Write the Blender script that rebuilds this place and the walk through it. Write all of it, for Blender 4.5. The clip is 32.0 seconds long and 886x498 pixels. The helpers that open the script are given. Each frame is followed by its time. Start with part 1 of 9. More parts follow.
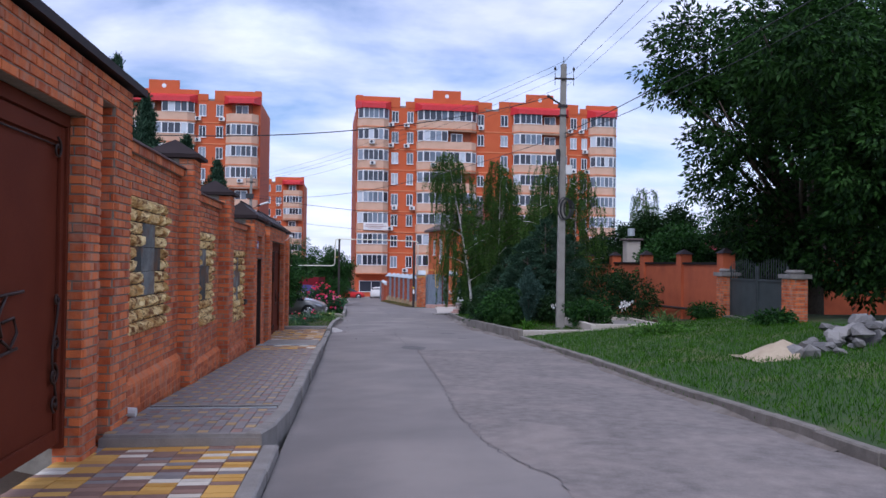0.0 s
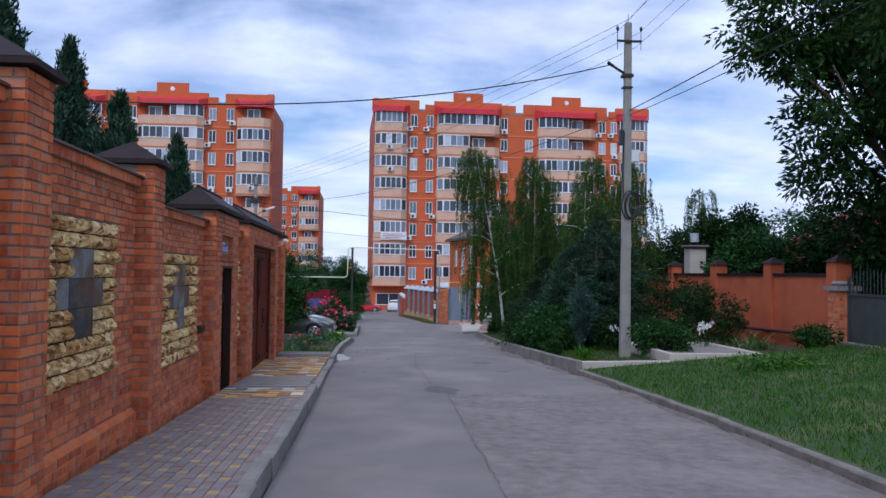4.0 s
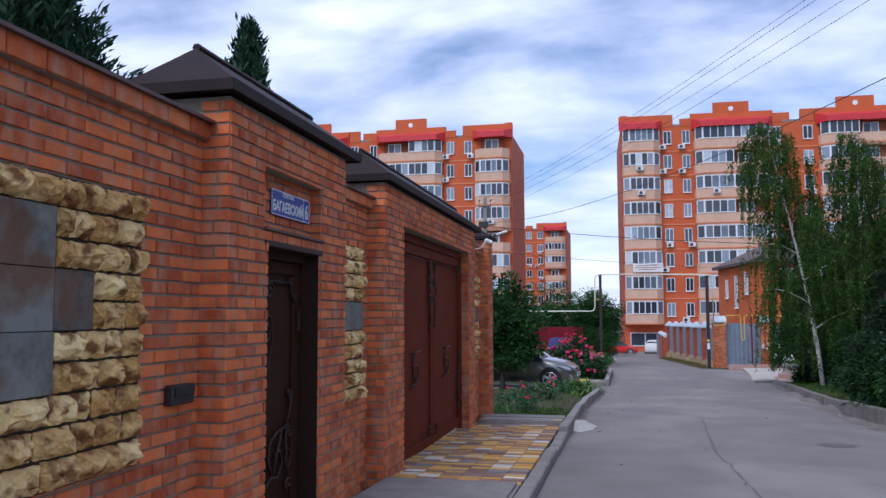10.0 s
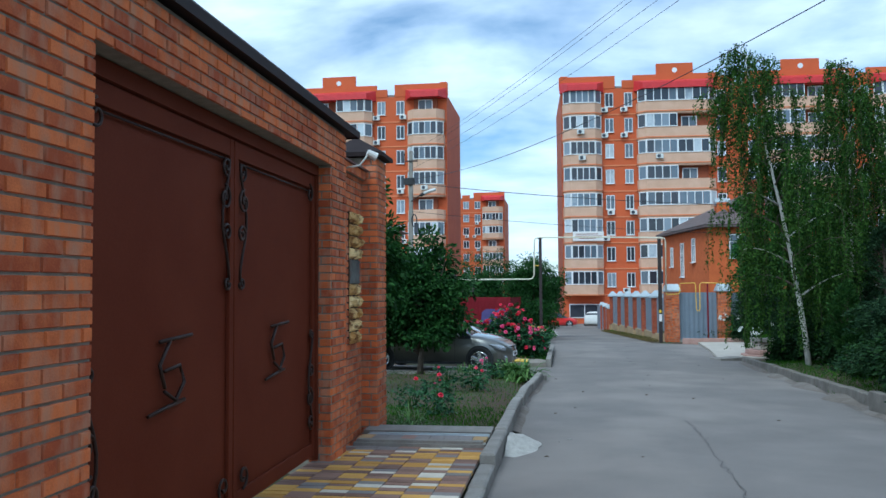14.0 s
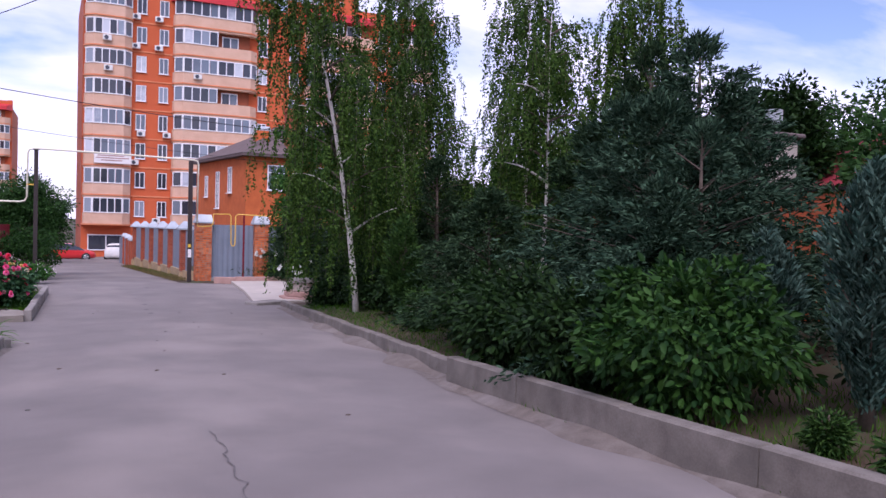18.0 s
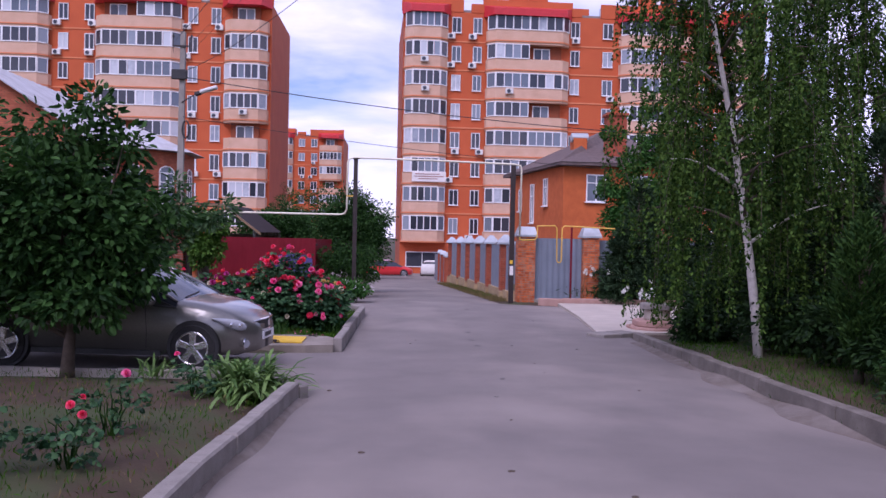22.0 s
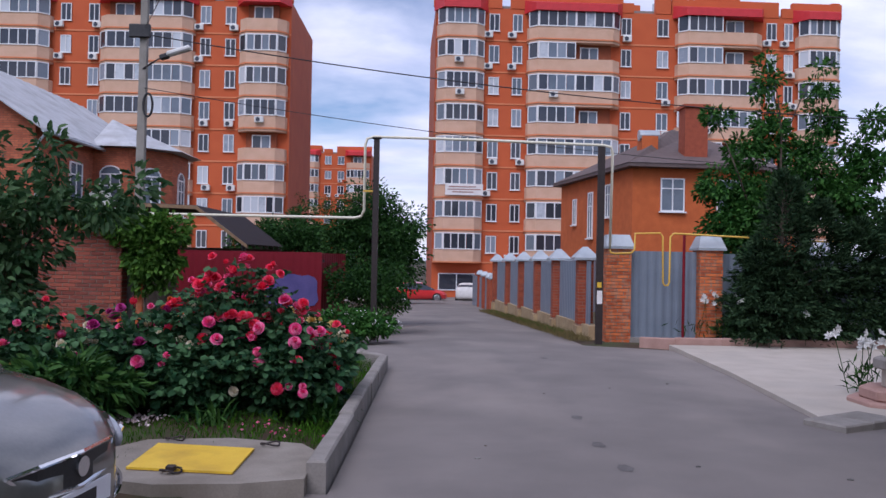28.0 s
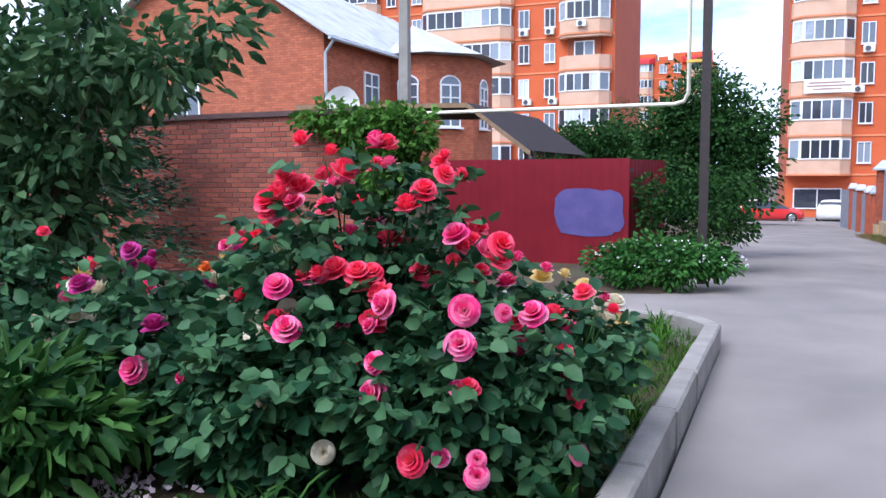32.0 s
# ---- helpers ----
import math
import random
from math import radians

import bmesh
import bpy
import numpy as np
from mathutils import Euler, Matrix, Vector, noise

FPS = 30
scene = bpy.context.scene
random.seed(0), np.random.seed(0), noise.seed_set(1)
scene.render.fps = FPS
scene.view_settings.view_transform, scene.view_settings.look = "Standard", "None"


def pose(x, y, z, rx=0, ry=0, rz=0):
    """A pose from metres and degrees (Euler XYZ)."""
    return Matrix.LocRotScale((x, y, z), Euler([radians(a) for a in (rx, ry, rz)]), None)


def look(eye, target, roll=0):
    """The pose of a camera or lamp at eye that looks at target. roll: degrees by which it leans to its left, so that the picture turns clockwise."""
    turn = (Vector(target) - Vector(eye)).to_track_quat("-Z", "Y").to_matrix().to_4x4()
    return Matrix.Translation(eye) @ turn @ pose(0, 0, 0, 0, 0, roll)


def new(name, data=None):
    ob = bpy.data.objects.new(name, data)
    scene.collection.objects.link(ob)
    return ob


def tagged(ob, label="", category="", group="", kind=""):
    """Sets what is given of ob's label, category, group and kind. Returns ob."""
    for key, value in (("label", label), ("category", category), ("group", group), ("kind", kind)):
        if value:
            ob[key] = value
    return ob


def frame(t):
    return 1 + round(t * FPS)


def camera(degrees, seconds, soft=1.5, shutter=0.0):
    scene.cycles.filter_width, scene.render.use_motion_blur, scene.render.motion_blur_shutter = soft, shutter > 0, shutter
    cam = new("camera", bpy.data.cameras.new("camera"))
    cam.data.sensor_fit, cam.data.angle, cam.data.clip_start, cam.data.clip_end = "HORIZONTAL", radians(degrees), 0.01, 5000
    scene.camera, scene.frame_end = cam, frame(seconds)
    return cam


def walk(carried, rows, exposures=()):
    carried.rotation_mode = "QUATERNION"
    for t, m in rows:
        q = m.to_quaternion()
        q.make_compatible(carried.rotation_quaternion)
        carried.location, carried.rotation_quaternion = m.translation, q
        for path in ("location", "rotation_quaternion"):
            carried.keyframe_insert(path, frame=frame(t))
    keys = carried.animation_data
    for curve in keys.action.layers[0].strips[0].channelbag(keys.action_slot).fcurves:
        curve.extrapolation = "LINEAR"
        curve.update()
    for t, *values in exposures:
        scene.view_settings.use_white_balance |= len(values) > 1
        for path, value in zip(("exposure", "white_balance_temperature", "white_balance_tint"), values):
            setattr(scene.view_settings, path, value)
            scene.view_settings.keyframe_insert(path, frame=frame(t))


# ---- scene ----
cam = camera(57.9, 32.0)
PATH = [
    (0, (-0.315, -8.174, 1.954), (-0.084, -6.188, 1.987), 0.7),
    (0.5, (-0.347, -7.471, 1.928), (-0.113, -5.485, 1.922), 0.9),
    (1, (-0.314, -6.775, 1.934), (-0.059, -4.792, 1.953), 0.9),
    (1.5, (-0.309, -6.05, 1.93), (-0.036, -4.069, 1.959), 1.0),
    (2, (-0.24, -5.331, 1.912), (0.067, -3.355, 1.931), 1.1),
    (2.5, (-0.191, -4.669, 1.912), (0.108, -2.692, 1.909), 1.1),
    (3, (-0.144, -3.977, 1.92), (0.138, -1.996, 1.938), 1.2),
    (3.5, (-0.1, -3.277, 1.93), (0.133, -1.291, 1.977), 1.1),
    (5.5, (0.044, -0.432, 1.828), (0.143, 1.564, 1.918), 0.2),
    (6, (0.039, 0.273, 1.768), (0.151, 2.266, 1.886), 1.6),
    (6.5, (0.033, 1.025, 1.709), (0.134, 3.018, 1.835), 1.8),
    (7, (-0.046, 1.759, 1.682), (0.059, 3.752, 1.811), 2.0),
    (7.5, (-0.048, 2.492, 1.638), (0.056, 4.485, 1.766), 1.5),
    (8, (-0.09, 3.183, 1.62), (-0.051, 5.178, 1.755), 1.1),
    (8.5, (-0.04, 3.885, 1.585), (-0.09, 5.88, 1.727), 0.3),
    (9, (-0.018, 4.567, 1.539), (-0.133, 6.559, 1.663), 0.4),
    (9.5, (-0.01, 5.253, 1.519), (-0.281, 7.229, 1.661), -0.1),
    (10, (-0.054, 5.91, 1.478), (-0.484, 7.856, 1.641), -0.2),
    (10.5, (-0.1, 6.554, 1.448), (-0.608, 8.48, 1.621), -0.4),
    (11, (-0.114, 7.237, 1.433), (-0.718, 9.134, 1.627), -0.76),
    (11.5, (-0.197, 8.029, 1.437), (-0.882, 9.898, 1.634), -0.8),
    (12, (-0.203, 8.685, 1.438), (-0.999, 10.509, 1.64), -0.8),
    (12.5, (-0.279, 9.295, 1.416), (-1.206, 11.052, 1.638), -1.1),
    (13, (-0.244, 9.884, 1.357), (-1.221, 11.614, 1.586), -1.3),
    (13.5, (-0.355, 10.667, 1.328), (-0.881, 12.59, 1.487), -0.6),
    (14, (-0.311, 11.327, 1.292), (-0.592, 13.304, 1.387), -0.4),
    (14.5, (-0.314, 12.065, 1.277), (-0.377, 14.063, 1.329), 1.5),
    (15, (-0.255, 12.71, 1.296), (-0.038, 14.697, 1.365), 1.4),
    (15.5, (-0.128, 13.27, 1.277), (0.292, 15.224, 1.347), 1.5),
    (17.5, (0.419, 15.448, 1.237), (1.241, 17.27, 1.172), 1.2),
    (18, (0.415, 16.021, 1.229), (1.239, 17.843, 1.168), 1.6),
    (18.5, (0.471, 16.814, 1.189), (1.012, 18.739, 1.144), 1.3),
    (19, (0.397, 17.293, 1.145), (0.766, 19.258, 1.102), 0.8),
    (19.5, (0.406, 17.88, 1.125), (0.636, 19.866, 1.08), 0.7),
    (20, (0.427, 18.494, 1.136), (0.607, 20.485, 1.067), 0.7),
    (20.5, (0.449, 19.103, 1.138), (0.618, 21.094, 1.05), 0.9),
    (21, (0.508, 19.721, 1.126), (0.651, 21.712, 1.006), 1.2),
    (21.5, (0.492, 20.358, 1.034), (0.644, 22.351, 0.968), 1.2),
    (22, (0.463, 21.01, 1.003), (0.569, 23.007, 0.969), 1.2),
    (22.5, (0.377, 21.662, 0.976), (0.422, 23.661, 0.953), 1.6),
    (23, (0.324, 22.365, 0.954), (0.318, 24.365, 0.928), 1.2),
    (23.5, (0.22, 23.055, 0.926), (0.188, 25.054, 0.911), 1.0),
    (24, (0.224, 23.704, 0.894), (0.243, 25.704, 0.883), 1.0),
    (24.5, (0.189, 24.39, 0.84), (0.203, 26.39, 0.83), 0.9),
    (25, (0.198, 25.036, 0.838), (0.208, 27.036, 0.814), 0.9),
    (25.5, (0.189, 25.644, 0.78), (0.171, 27.644, 0.762), 0.7),
    (27.5, (0.2, 28.256, 0.723), (0.241, 30.255, 0.738), 1.1),
    (28, (0.229, 28.863, 0.736), (0.261, 30.863, 0.757), 1.1),
    (28.5, (0.258, 29.501, 0.73), (0.137, 31.497, 0.742), 0.7),
    (29, (0.238, 30.115, 0.729), (-0.046, 32.094, 0.703), 0.7),
    (29.5, (0.239, 30.828, 0.682), (-0.149, 32.788, 0.601), 1.1),
    (30, (0.214, 31.526, 0.648), (-0.22, 33.475, 0.53), 1.5),
    (30.5, (0.17, 32.232, 0.599), (-0.297, 34.172, 0.461), 1.3),
    (31, (0.132, 32.942, 0.555), (-0.402, 34.863, 0.407), 0.6),
    (31.5, (0.082, 33.645, 0.531), (-0.509, 35.549, 0.373), 0.6),
    (32, (0.033, 34.269, 0.52), (-0.737, 36.105, 0.335), -0.3),
]
LIGHT = [(0, 0.25, 5450, 20), (6, 0.08, 5250, 14), (8, 0.08, 5350, 18), (9, 0.2, 5500, 17), (11, 0.3, 5250, 12), (13, 0.6, 5350, -8), (14, 0.38, 5080, -6), (15.5, 0.2, 5050, 12), (17.5, 0.62, 5700, 30), (19, 0.46, 5880, 42), (21, 0.36, 5700, 42), (23, 0.31, 5650, 42), (25, 0.27, 5600, 40), (27, 0.15, 5650, 26), (28, 0.1, 5700, 22), (29, 0.18, 5780, 10), (30, 0.45, 5700, 4), (31, 0.8, 5680, 0), (32, 1.28, 5480, 14)]
walk(cam, [(t, look(eye, aim, roll)) for t, eye, aim, roll in PATH], LIGHT)

# ---- world ----
# light: bright thin overcast with broken cloud, sun high behind the walker
world = bpy.data.worlds.new("sky")
scene.world = world
world.use_nodes = True
wn, wl = world.node_tree.nodes, world.node_tree.links
wn.clear()
SUN_EL, SUN_AZ = 52, 204
w_out = wn.new("ShaderNodeOutputWorld")
w_bg = wn.new("ShaderNodeBackground")
w_sky = wn.new("ShaderNodeTexSky")
w_sky.sky_type, w_sky.sun_disc = "NISHITA", False
w_sky.sun_elevation, w_sky.sun_rotation = radians(SUN_EL), radians(SUN_AZ)
w_sky.air_density, w_sky.dust_density, w_sky.ozone_density = 1.0, 0.6, 1.4
w_co = wn.new("ShaderNodeTexCoord")
w_sep = wn.new("ShaderNodeSeparateXYZ")
wl.new(w_co.outputs["Generated"], w_sep.inputs[0])
w_up = wn.new("ShaderNodeMath")
w_up.operation = "MAXIMUM"
w_up.inputs[1].default_value = 0.0
wl.new(w_sep.outputs[2], w_up.inputs[0])
w_add = wn.new("ShaderNodeMath")
w_add.inputs[1].default_value = 0.22
wl.new(w_up.outputs[0], w_add.inputs[0])
w_dx, w_dy = wn.new("ShaderNodeMath"), wn.new("ShaderNodeMath")
for node, k in ((w_dx, 0), (w_dy, 1)):
    node.operation = "DIVIDE"
    wl.new(w_sep.outputs[k], node.inputs[0])
    wl.new(w_add.outputs[0], node.inputs[1])
w_com = wn.new("ShaderNodeCombineXYZ")
wl.new(w_dx.outputs[0], w_com.inputs[0])
wl.new(w_dy.outputs[0], w_com.inputs[1])
w_map = wn.new("ShaderNodeMapping")
w_map.inputs["Scale"].default_value = (1.0, 1.5, 1.0)
w_map.inputs["Location"].default_value = (0.35, 0.6, 0.0)
wl.new(w_com.outputs[0], w_map.inputs[0])
w_n1 = wn.new("ShaderNodeTexNoise")
w_n1.inputs["Scale"].default_value, w_n1.inputs["Detail"].default_value = 1.3, 8.0
w_n1.inputs["Roughness"].default_value, w_n1.inputs["Distortion"].default_value = 0.52, 0.2
wl.new(w_map.outputs[0], w_n1.inputs[0])
w_r1 = wn.new("ShaderNodeValToRGB")
w_r1.color_ramp.elements[0].position, w_r1.color_ramp.elements[1].position = 0.34, 0.60
wl.new(w_n1.outputs["Fac"], w_r1.inputs[0])
w_n2 = wn.new("ShaderNodeTexNoise")
w_n2.inputs["Scale"].default_value, w_n2.inputs["Detail"].default_value = 2.3, 6.0
wl.new(w_map.outputs[0], w_n2.inputs[0])
w_r2 = wn.new("ShaderNodeValToRGB")
w_r2.color_ramp.elements[0].position, w_r2.color_ramp.elements[1].position = 0.32, 0.68
w_r2.color_ramp.elements[0].color = (7.1, 7.3, 8.5, 1)
w_r2.color_ramp.elements[1].color = (9.4, 9.5, 10.1, 1)
wl.new(w_n2.outputs["Fac"], w_r2.inputs[0])
w_mix = wn.new("ShaderNodeMix")
w_mix.data_type = "RGBA"
wl.new(w_r1.outputs[0], w_mix.inputs[0])
wl.new(w_sky.outputs[0], w_mix.inputs[6])
wl.new(w_r2.outputs[0], w_mix.inputs[7])
wl.new(w_mix.outputs[2], w_bg.inputs[0])
w_bg.inputs[1].default_value = 0.1
wl.new(w_bg.outputs[0], w_out.inputs[0])

sun = new("sun", bpy.data.lights.new("sun", "SUN"))
sun.data.energy, sun.data.angle, sun.data.color = 1.75, radians(38), (1.0, 0.95, 0.88)
_az = radians(SUN_AZ)
sun.matrix_world = look((0, 0, 60), Vector((0, 0, 60)) - Vector((math.sin(_az) * math.cos(radians(SUN_EL)), math.cos(_az) * math.cos(radians(SUN_EL)), math.sin(radians(SUN_EL)))))

# ---- materials ----
def mat(name, c1, c2, rough=0.8, scale=6.0, bump=0.2, fine=60.0, metal=0.0, stain=None, stain_scale=0.7, stain_amt=0.5, stain_edge=(0.48, 0.72), spread=0.0, coat=0.0, bump_dist=0.01, transmit=0.0, streak=None, spec=0.5):
    """Two-scale procedural surface: c1/c2 grain, stain patches, random tint per piece."""
    m = bpy.data.materials.new(name)
    m.use_nodes = True
    n, l = m.node_tree.nodes, m.node_tree.links
    b = n["Principled BSDF"]
    co = n.new("ShaderNodeTexCoord")
    src = co.outputs["Object"]
    a = n.new("ShaderNodeTexNoise")
    a.inputs["Scale"].default_value, a.inputs["Detail"].default_value = scale, 6
    l.new(src, a.inputs["Vector"])
    f = n.new("ShaderNodeTexNoise")
    f.inputs["Scale"].default_value, f.inputs["Detail"].default_value = fine, 4
    l.new(src, f.inputs["Vector"])
    ramp = n.new("ShaderNodeValToRGB")
    ramp.color_ramp.elements[0].position, ramp.color_ramp.elements[1].position = 0.3, 0.7
    ramp.color_ramp.elements[0].color, ramp.color_ramp.elements[1].color = (*c1, 1), (*c2, 1)
    half = n.new("ShaderNodeMath")
    half.operation = "MULTIPLY_ADD"
    half.inputs[1].default_value = 0.35
    l.new(f.outputs["Fac"], half.inputs[0])
    sc = n.new("ShaderNodeMath")
    sc.operation = "MULTIPLY"
    sc.inputs[1].default_value = 0.65
    l.new(a.outputs["Fac"], sc.inputs[0])
    l.new(sc.outputs[0], half.inputs[2])
    fac = half.outputs[0]
    if spread > 0:
        inf, geo = n.new("ShaderNodeObjectInfo"), n.new("ShaderNodeNewGeometry")
        s1 = n.new("ShaderNodeMath")
        l.new(inf.outputs["Random"], s1.inputs[0])
        l.new(geo.outputs["Random Per Island"], s1.inputs[1])
        s2 = n.new("ShaderNodeMath")
        s2.operation = "FRACT"
        l.new(s1.outputs[0], s2.inputs[0])
        s3 = n.new("ShaderNodeMath")
        s3.operation = "MULTIPLY_ADD"
        s3.inputs[1].default_value, s3.inputs[2].default_value = spread, -spread / 2
        l.new(s2.outputs[0], s3.inputs[0])
        s4 = n.new("ShaderNodeMath")
        l.new(fac, s4.inputs[0])
        l.new(s3.outputs[0], s4.inputs[1])
        fac = s4.outputs[0]
    l.new(fac, ramp.inputs[0])
    col = ramp.outputs[0]
    if stain:
        st = n.new("ShaderNodeTexNoise")
        st.inputs["Scale"].default_value, st.inputs["Detail"].default_value = stain_scale, 7
        if streak:
            mp = n.new("ShaderNodeMapping")
            mp.inputs["Scale"].default_value = streak
            l.new(src, mp.inputs[0])
            l.new(mp.outputs[0], st.inputs["Vector"])
        else:
            l.new(src, st.inputs["Vector"])
        sr = n.new("ShaderNodeValToRGB")
        sr.color_ramp.elements[0].position, sr.color_ramp.elements[1].position = stain_edge
        sr.color_ramp.elements[1].color = (stain_amt, stain_amt, stain_amt, 1)
        l.new(st.outputs["Fac"], sr.inputs[0])
        mx = n.new("ShaderNodeMix")
        mx.data_type = "RGBA"
        l.new(sr.outputs[0], mx.inputs[0])
        l.new(col, mx.inputs[6])
        mx.inputs[7].default_value = (*stain, 1)
        col = mx.outputs[2]
    l.new(col, b.inputs["Base Color"])
    b.inputs["Roughness"].default_value, b.inputs["Metallic"].default_value = rough, metal
    b.inputs["Specular IOR Level"].default_value = spec
    b.inputs["Coat Weight"].default_value = coat
    b.inputs["Coat Roughness"].default_value = 0.08
    if bump:
        bp = n.new("ShaderNodeBump")
        bp.inputs["Strength"].default_value, bp.inputs["Distance"].default_value = bump, bump_dist
        l.new(half.outputs[0], bp.inputs["Height"])
        l.new(bp.outputs[0], b.inputs["Normal"])
    if transmit:
        out = n["Material Output"]
        b.inputs["Specular IOR Level"].default_value = 0.16
        tr = n.new("ShaderNodeBsdfTranslucent")
        l.new(col, tr.inputs[0])
        ms = n.new("ShaderNodeMixShader")
        ms.inputs[0].default_value = transmit
        l.new(b.outputs[0], ms.inputs[1])
        l.new(tr.outputs[0], ms.inputs[2])
        l.new(ms.outputs[0], out.inputs[0])
    return m


def coursed(m):
    """Bonded courses with pale joints over a brick material, for walls seen from afar."""
    n, l = m.node_tree.nodes, m.node_tree.links
    b = n["Principled BSDF"]
    col = b.inputs["Base Color"].links[0].from_socket
    co, sep, com, add = n.new("ShaderNodeTexCoord"), n.new("ShaderNodeSeparateXYZ"), n.new("ShaderNodeCombineXYZ"), n.new("ShaderNodeMath")
    l.new(co.outputs["Object"], sep.inputs[0])
    l.new(sep.outputs[0], add.inputs[0])
    l.new(sep.outputs[1], add.inputs[1])
    l.new(add.outputs[0], com.inputs[0])
    l.new(sep.outputs[2], com.inputs[1])
    br = n.new("ShaderNodeTexBrick")
    br.inputs["Scale"].default_value, br.inputs["Mortar Size"].default_value = 1.0, 0.011
    br.inputs["Brick Width"].default_value, br.inputs["Row Height"].default_value = 0.27, 0.083
    br.inputs["Color1"].default_value, br.inputs["Color2"].default_value, br.inputs["Mortar"].default_value = (0.82, 0.78, 0.76, 1), (1.2, 1.2, 1.2, 1), (0.62, 0.85, 1.05, 1)
    l.new(com.outputs[0], br.inputs[0])
    mx = n.new("ShaderNodeMix")
    mx.data_type, mx.blend_type = "RGBA", "MULTIPLY"
    mx.inputs[0].default_value = 1.0
    l.new(col, mx.inputs[6])
    l.new(br.outputs[0], mx.inputs[7])
    l.new(mx.outputs[2], b.inputs["Base Color"])


def glassy(name, c, rough=0.05, spread=0.0):
    m = mat(name, tuple(v * 0.7 for v in c), c, rough, 1.5, 0.0, 9.0, spread=spread)
    m.node_tree.nodes["Principled BSDF"].inputs["Specular IOR Level"].default_value = 0.6
    return m


ASPHALT = mat("asphalt", (0.148, 0.131, 0.120), (0.212, 0.187, 0.171), 0.93, 1.1, 0.35, 170, stain=(0.31, 0.268, 0.236), stain_scale=0.5, stain_amt=0.55, streak=(1.0, 0.7, 1.0))
ASPHALT_WARM = mat("rough_asphalt", (0.11, 0.094, 0.085), (0.235, 0.203, 0.182), 0.95, 6, 0.9, 45, stain=(0.28, 0.235, 0.205), stain_scale=0.9, stain_amt=0.6)
ASPHALT_DARK = mat("asphalt_patch", (0.080, 0.073, 0.069), (0.15, 0.137, 0.13), 0.95, 9, 0.6, 70)
EARTH = mat("earth", (0.036, 0.022, 0.011), (0.074, 0.047, 0.024), 0.95, 3, 0.6, 40, stain=(0.045, 0.066, 0.018), stain_scale=0.9, stain_amt=0.85, stain_edge=(0.46, 0.64))
LAWN = mat("lawn_ground", (0.020, 0.046, 0.008), (0.045, 0.085, 0.016), 0.95, 4, 0.5, 50, stain=(0.14, 0.13, 0.05), stain_scale=0.8, stain_amt=0.7)
GRASS = mat("grass_blades", (0.020, 0.078, 0.003), (0.062, 0.160, 0.008), 0.7, 2, 0, 20, spread=0.5, transmit=0.25)
DRYGRASS = mat("dry_grass_blades", (0.10, 0.085, 0.03), (0.21, 0.165, 0.07), 0.8, 2, 0, 20, spread=0.6, transmit=0.2)
BRICK = mat("red_brick", (0.38, 0.075, 0.020), (0.72, 0.195, 0.054), 0.88, 7, 0.5, 110, spread=0.42, stain=(0.48, 0.28, 0.18), stain_scale=2.4, stain_amt=0.6, stain_edge=(0.47, 0.68), streak=(4, 4, 1.6))
MORTAR = mat("mortar", (0.19, 0.17, 0.135), (0.32, 0.29, 0.235), 0.95, 14, 0.5, 120)
# near-black bed colour that paints the shadow in gaps between stone blocks
GAP_SHADE = mat("shaded_gap_bed", (0.030, 0.020, 0.012), (0.06, 0.042, 0.026), 0.95, 14, 0.5, 120)
STONE = mat("split_sandstone", (0.56, 0.32, 0.095), (0.95, 0.74, 0.35), 0.85, 7, 0.9, 60, spread=0.4, stain=(0.20, 0.078, 0.020), stain_scale=11, stain_amt=0.95, stain_edge=(0.48, 0.62), bump_dist=0.02)
SLATE = mat("grey_slate", (0.050, 0.056, 0.054), (0.24, 0.245, 0.225), 0.7, 4, 0.5, 24, spread=0.5, stain=(0.15, 0.078, 0.040), stain_scale=3.2, stain_amt=0.85, stain_edge=(0.47, 0.62), spec=0.25)
ROOFMETAL = mat("brown_roof_metal", (0.018, 0.012, 0.012), (0.032, 0.021, 0.020), 0.6, 5, 0.05, 60, spec=0.15)
COPING = mat("coping_metal", (0.070, 0.038, 0.036), (0.115, 0.066, 0.060), 0.45, 5, 0.05, 60, spec=0.35)
GATE = mat("brown_gate_paint", (0.118, 0.026, 0.013), (0.152, 0.038, 0.019), 0.6, 2, 0.05, 80, spec=0.05)
DOOR_PAINT = mat("dark_door_paint", (0.036, 0.017, 0.010), (0.050, 0.024, 0.014), 0.6, 2, 0.05, 80, spec=0.06)
IRON = mat("forged_iron", (0.025, 0.013, 0.010), (0.045, 0.024, 0.018), 0.45, 8, 0.1, 80, spec=0.3)
TILE_GREY = mat("grey_paver", (0.20, 0.175, 0.165), (0.26, 0.232, 0.218), 0.9, 8, 0.2, 120, spread=0.25)
TILE_RED = mat("red_paver", (0.23, 0.135, 0.105), (0.32, 0.19, 0.15), 0.9, 8, 0.3, 120, spread=0.4)
TILE_YELLOW = mat("yellow_paver", (0.50, 0.26, 0.045), (0.66, 0.38, 0.085), 0.9, 8, 0.3, 120, spread=0.5)
TILE_OCHRE = mat("faded_ochre_paver", (0.36, 0.235, 0.10), (0.46, 0.31, 0.145), 0.9, 8, 0.3, 120, spread=0.4)
TILE_WHITE = mat("pale_paver", (0.54, 0.47, 0.38), (0.72, 0.65, 0.53), 0.9, 8, 0.3, 120, spread=0.4)
TILE_BROWN = mat("brown_paver", (0.18, 0.10, 0.075), (0.30, 0.18, 0.13), 0.9, 8, 0.3, 120, spread=0.5)
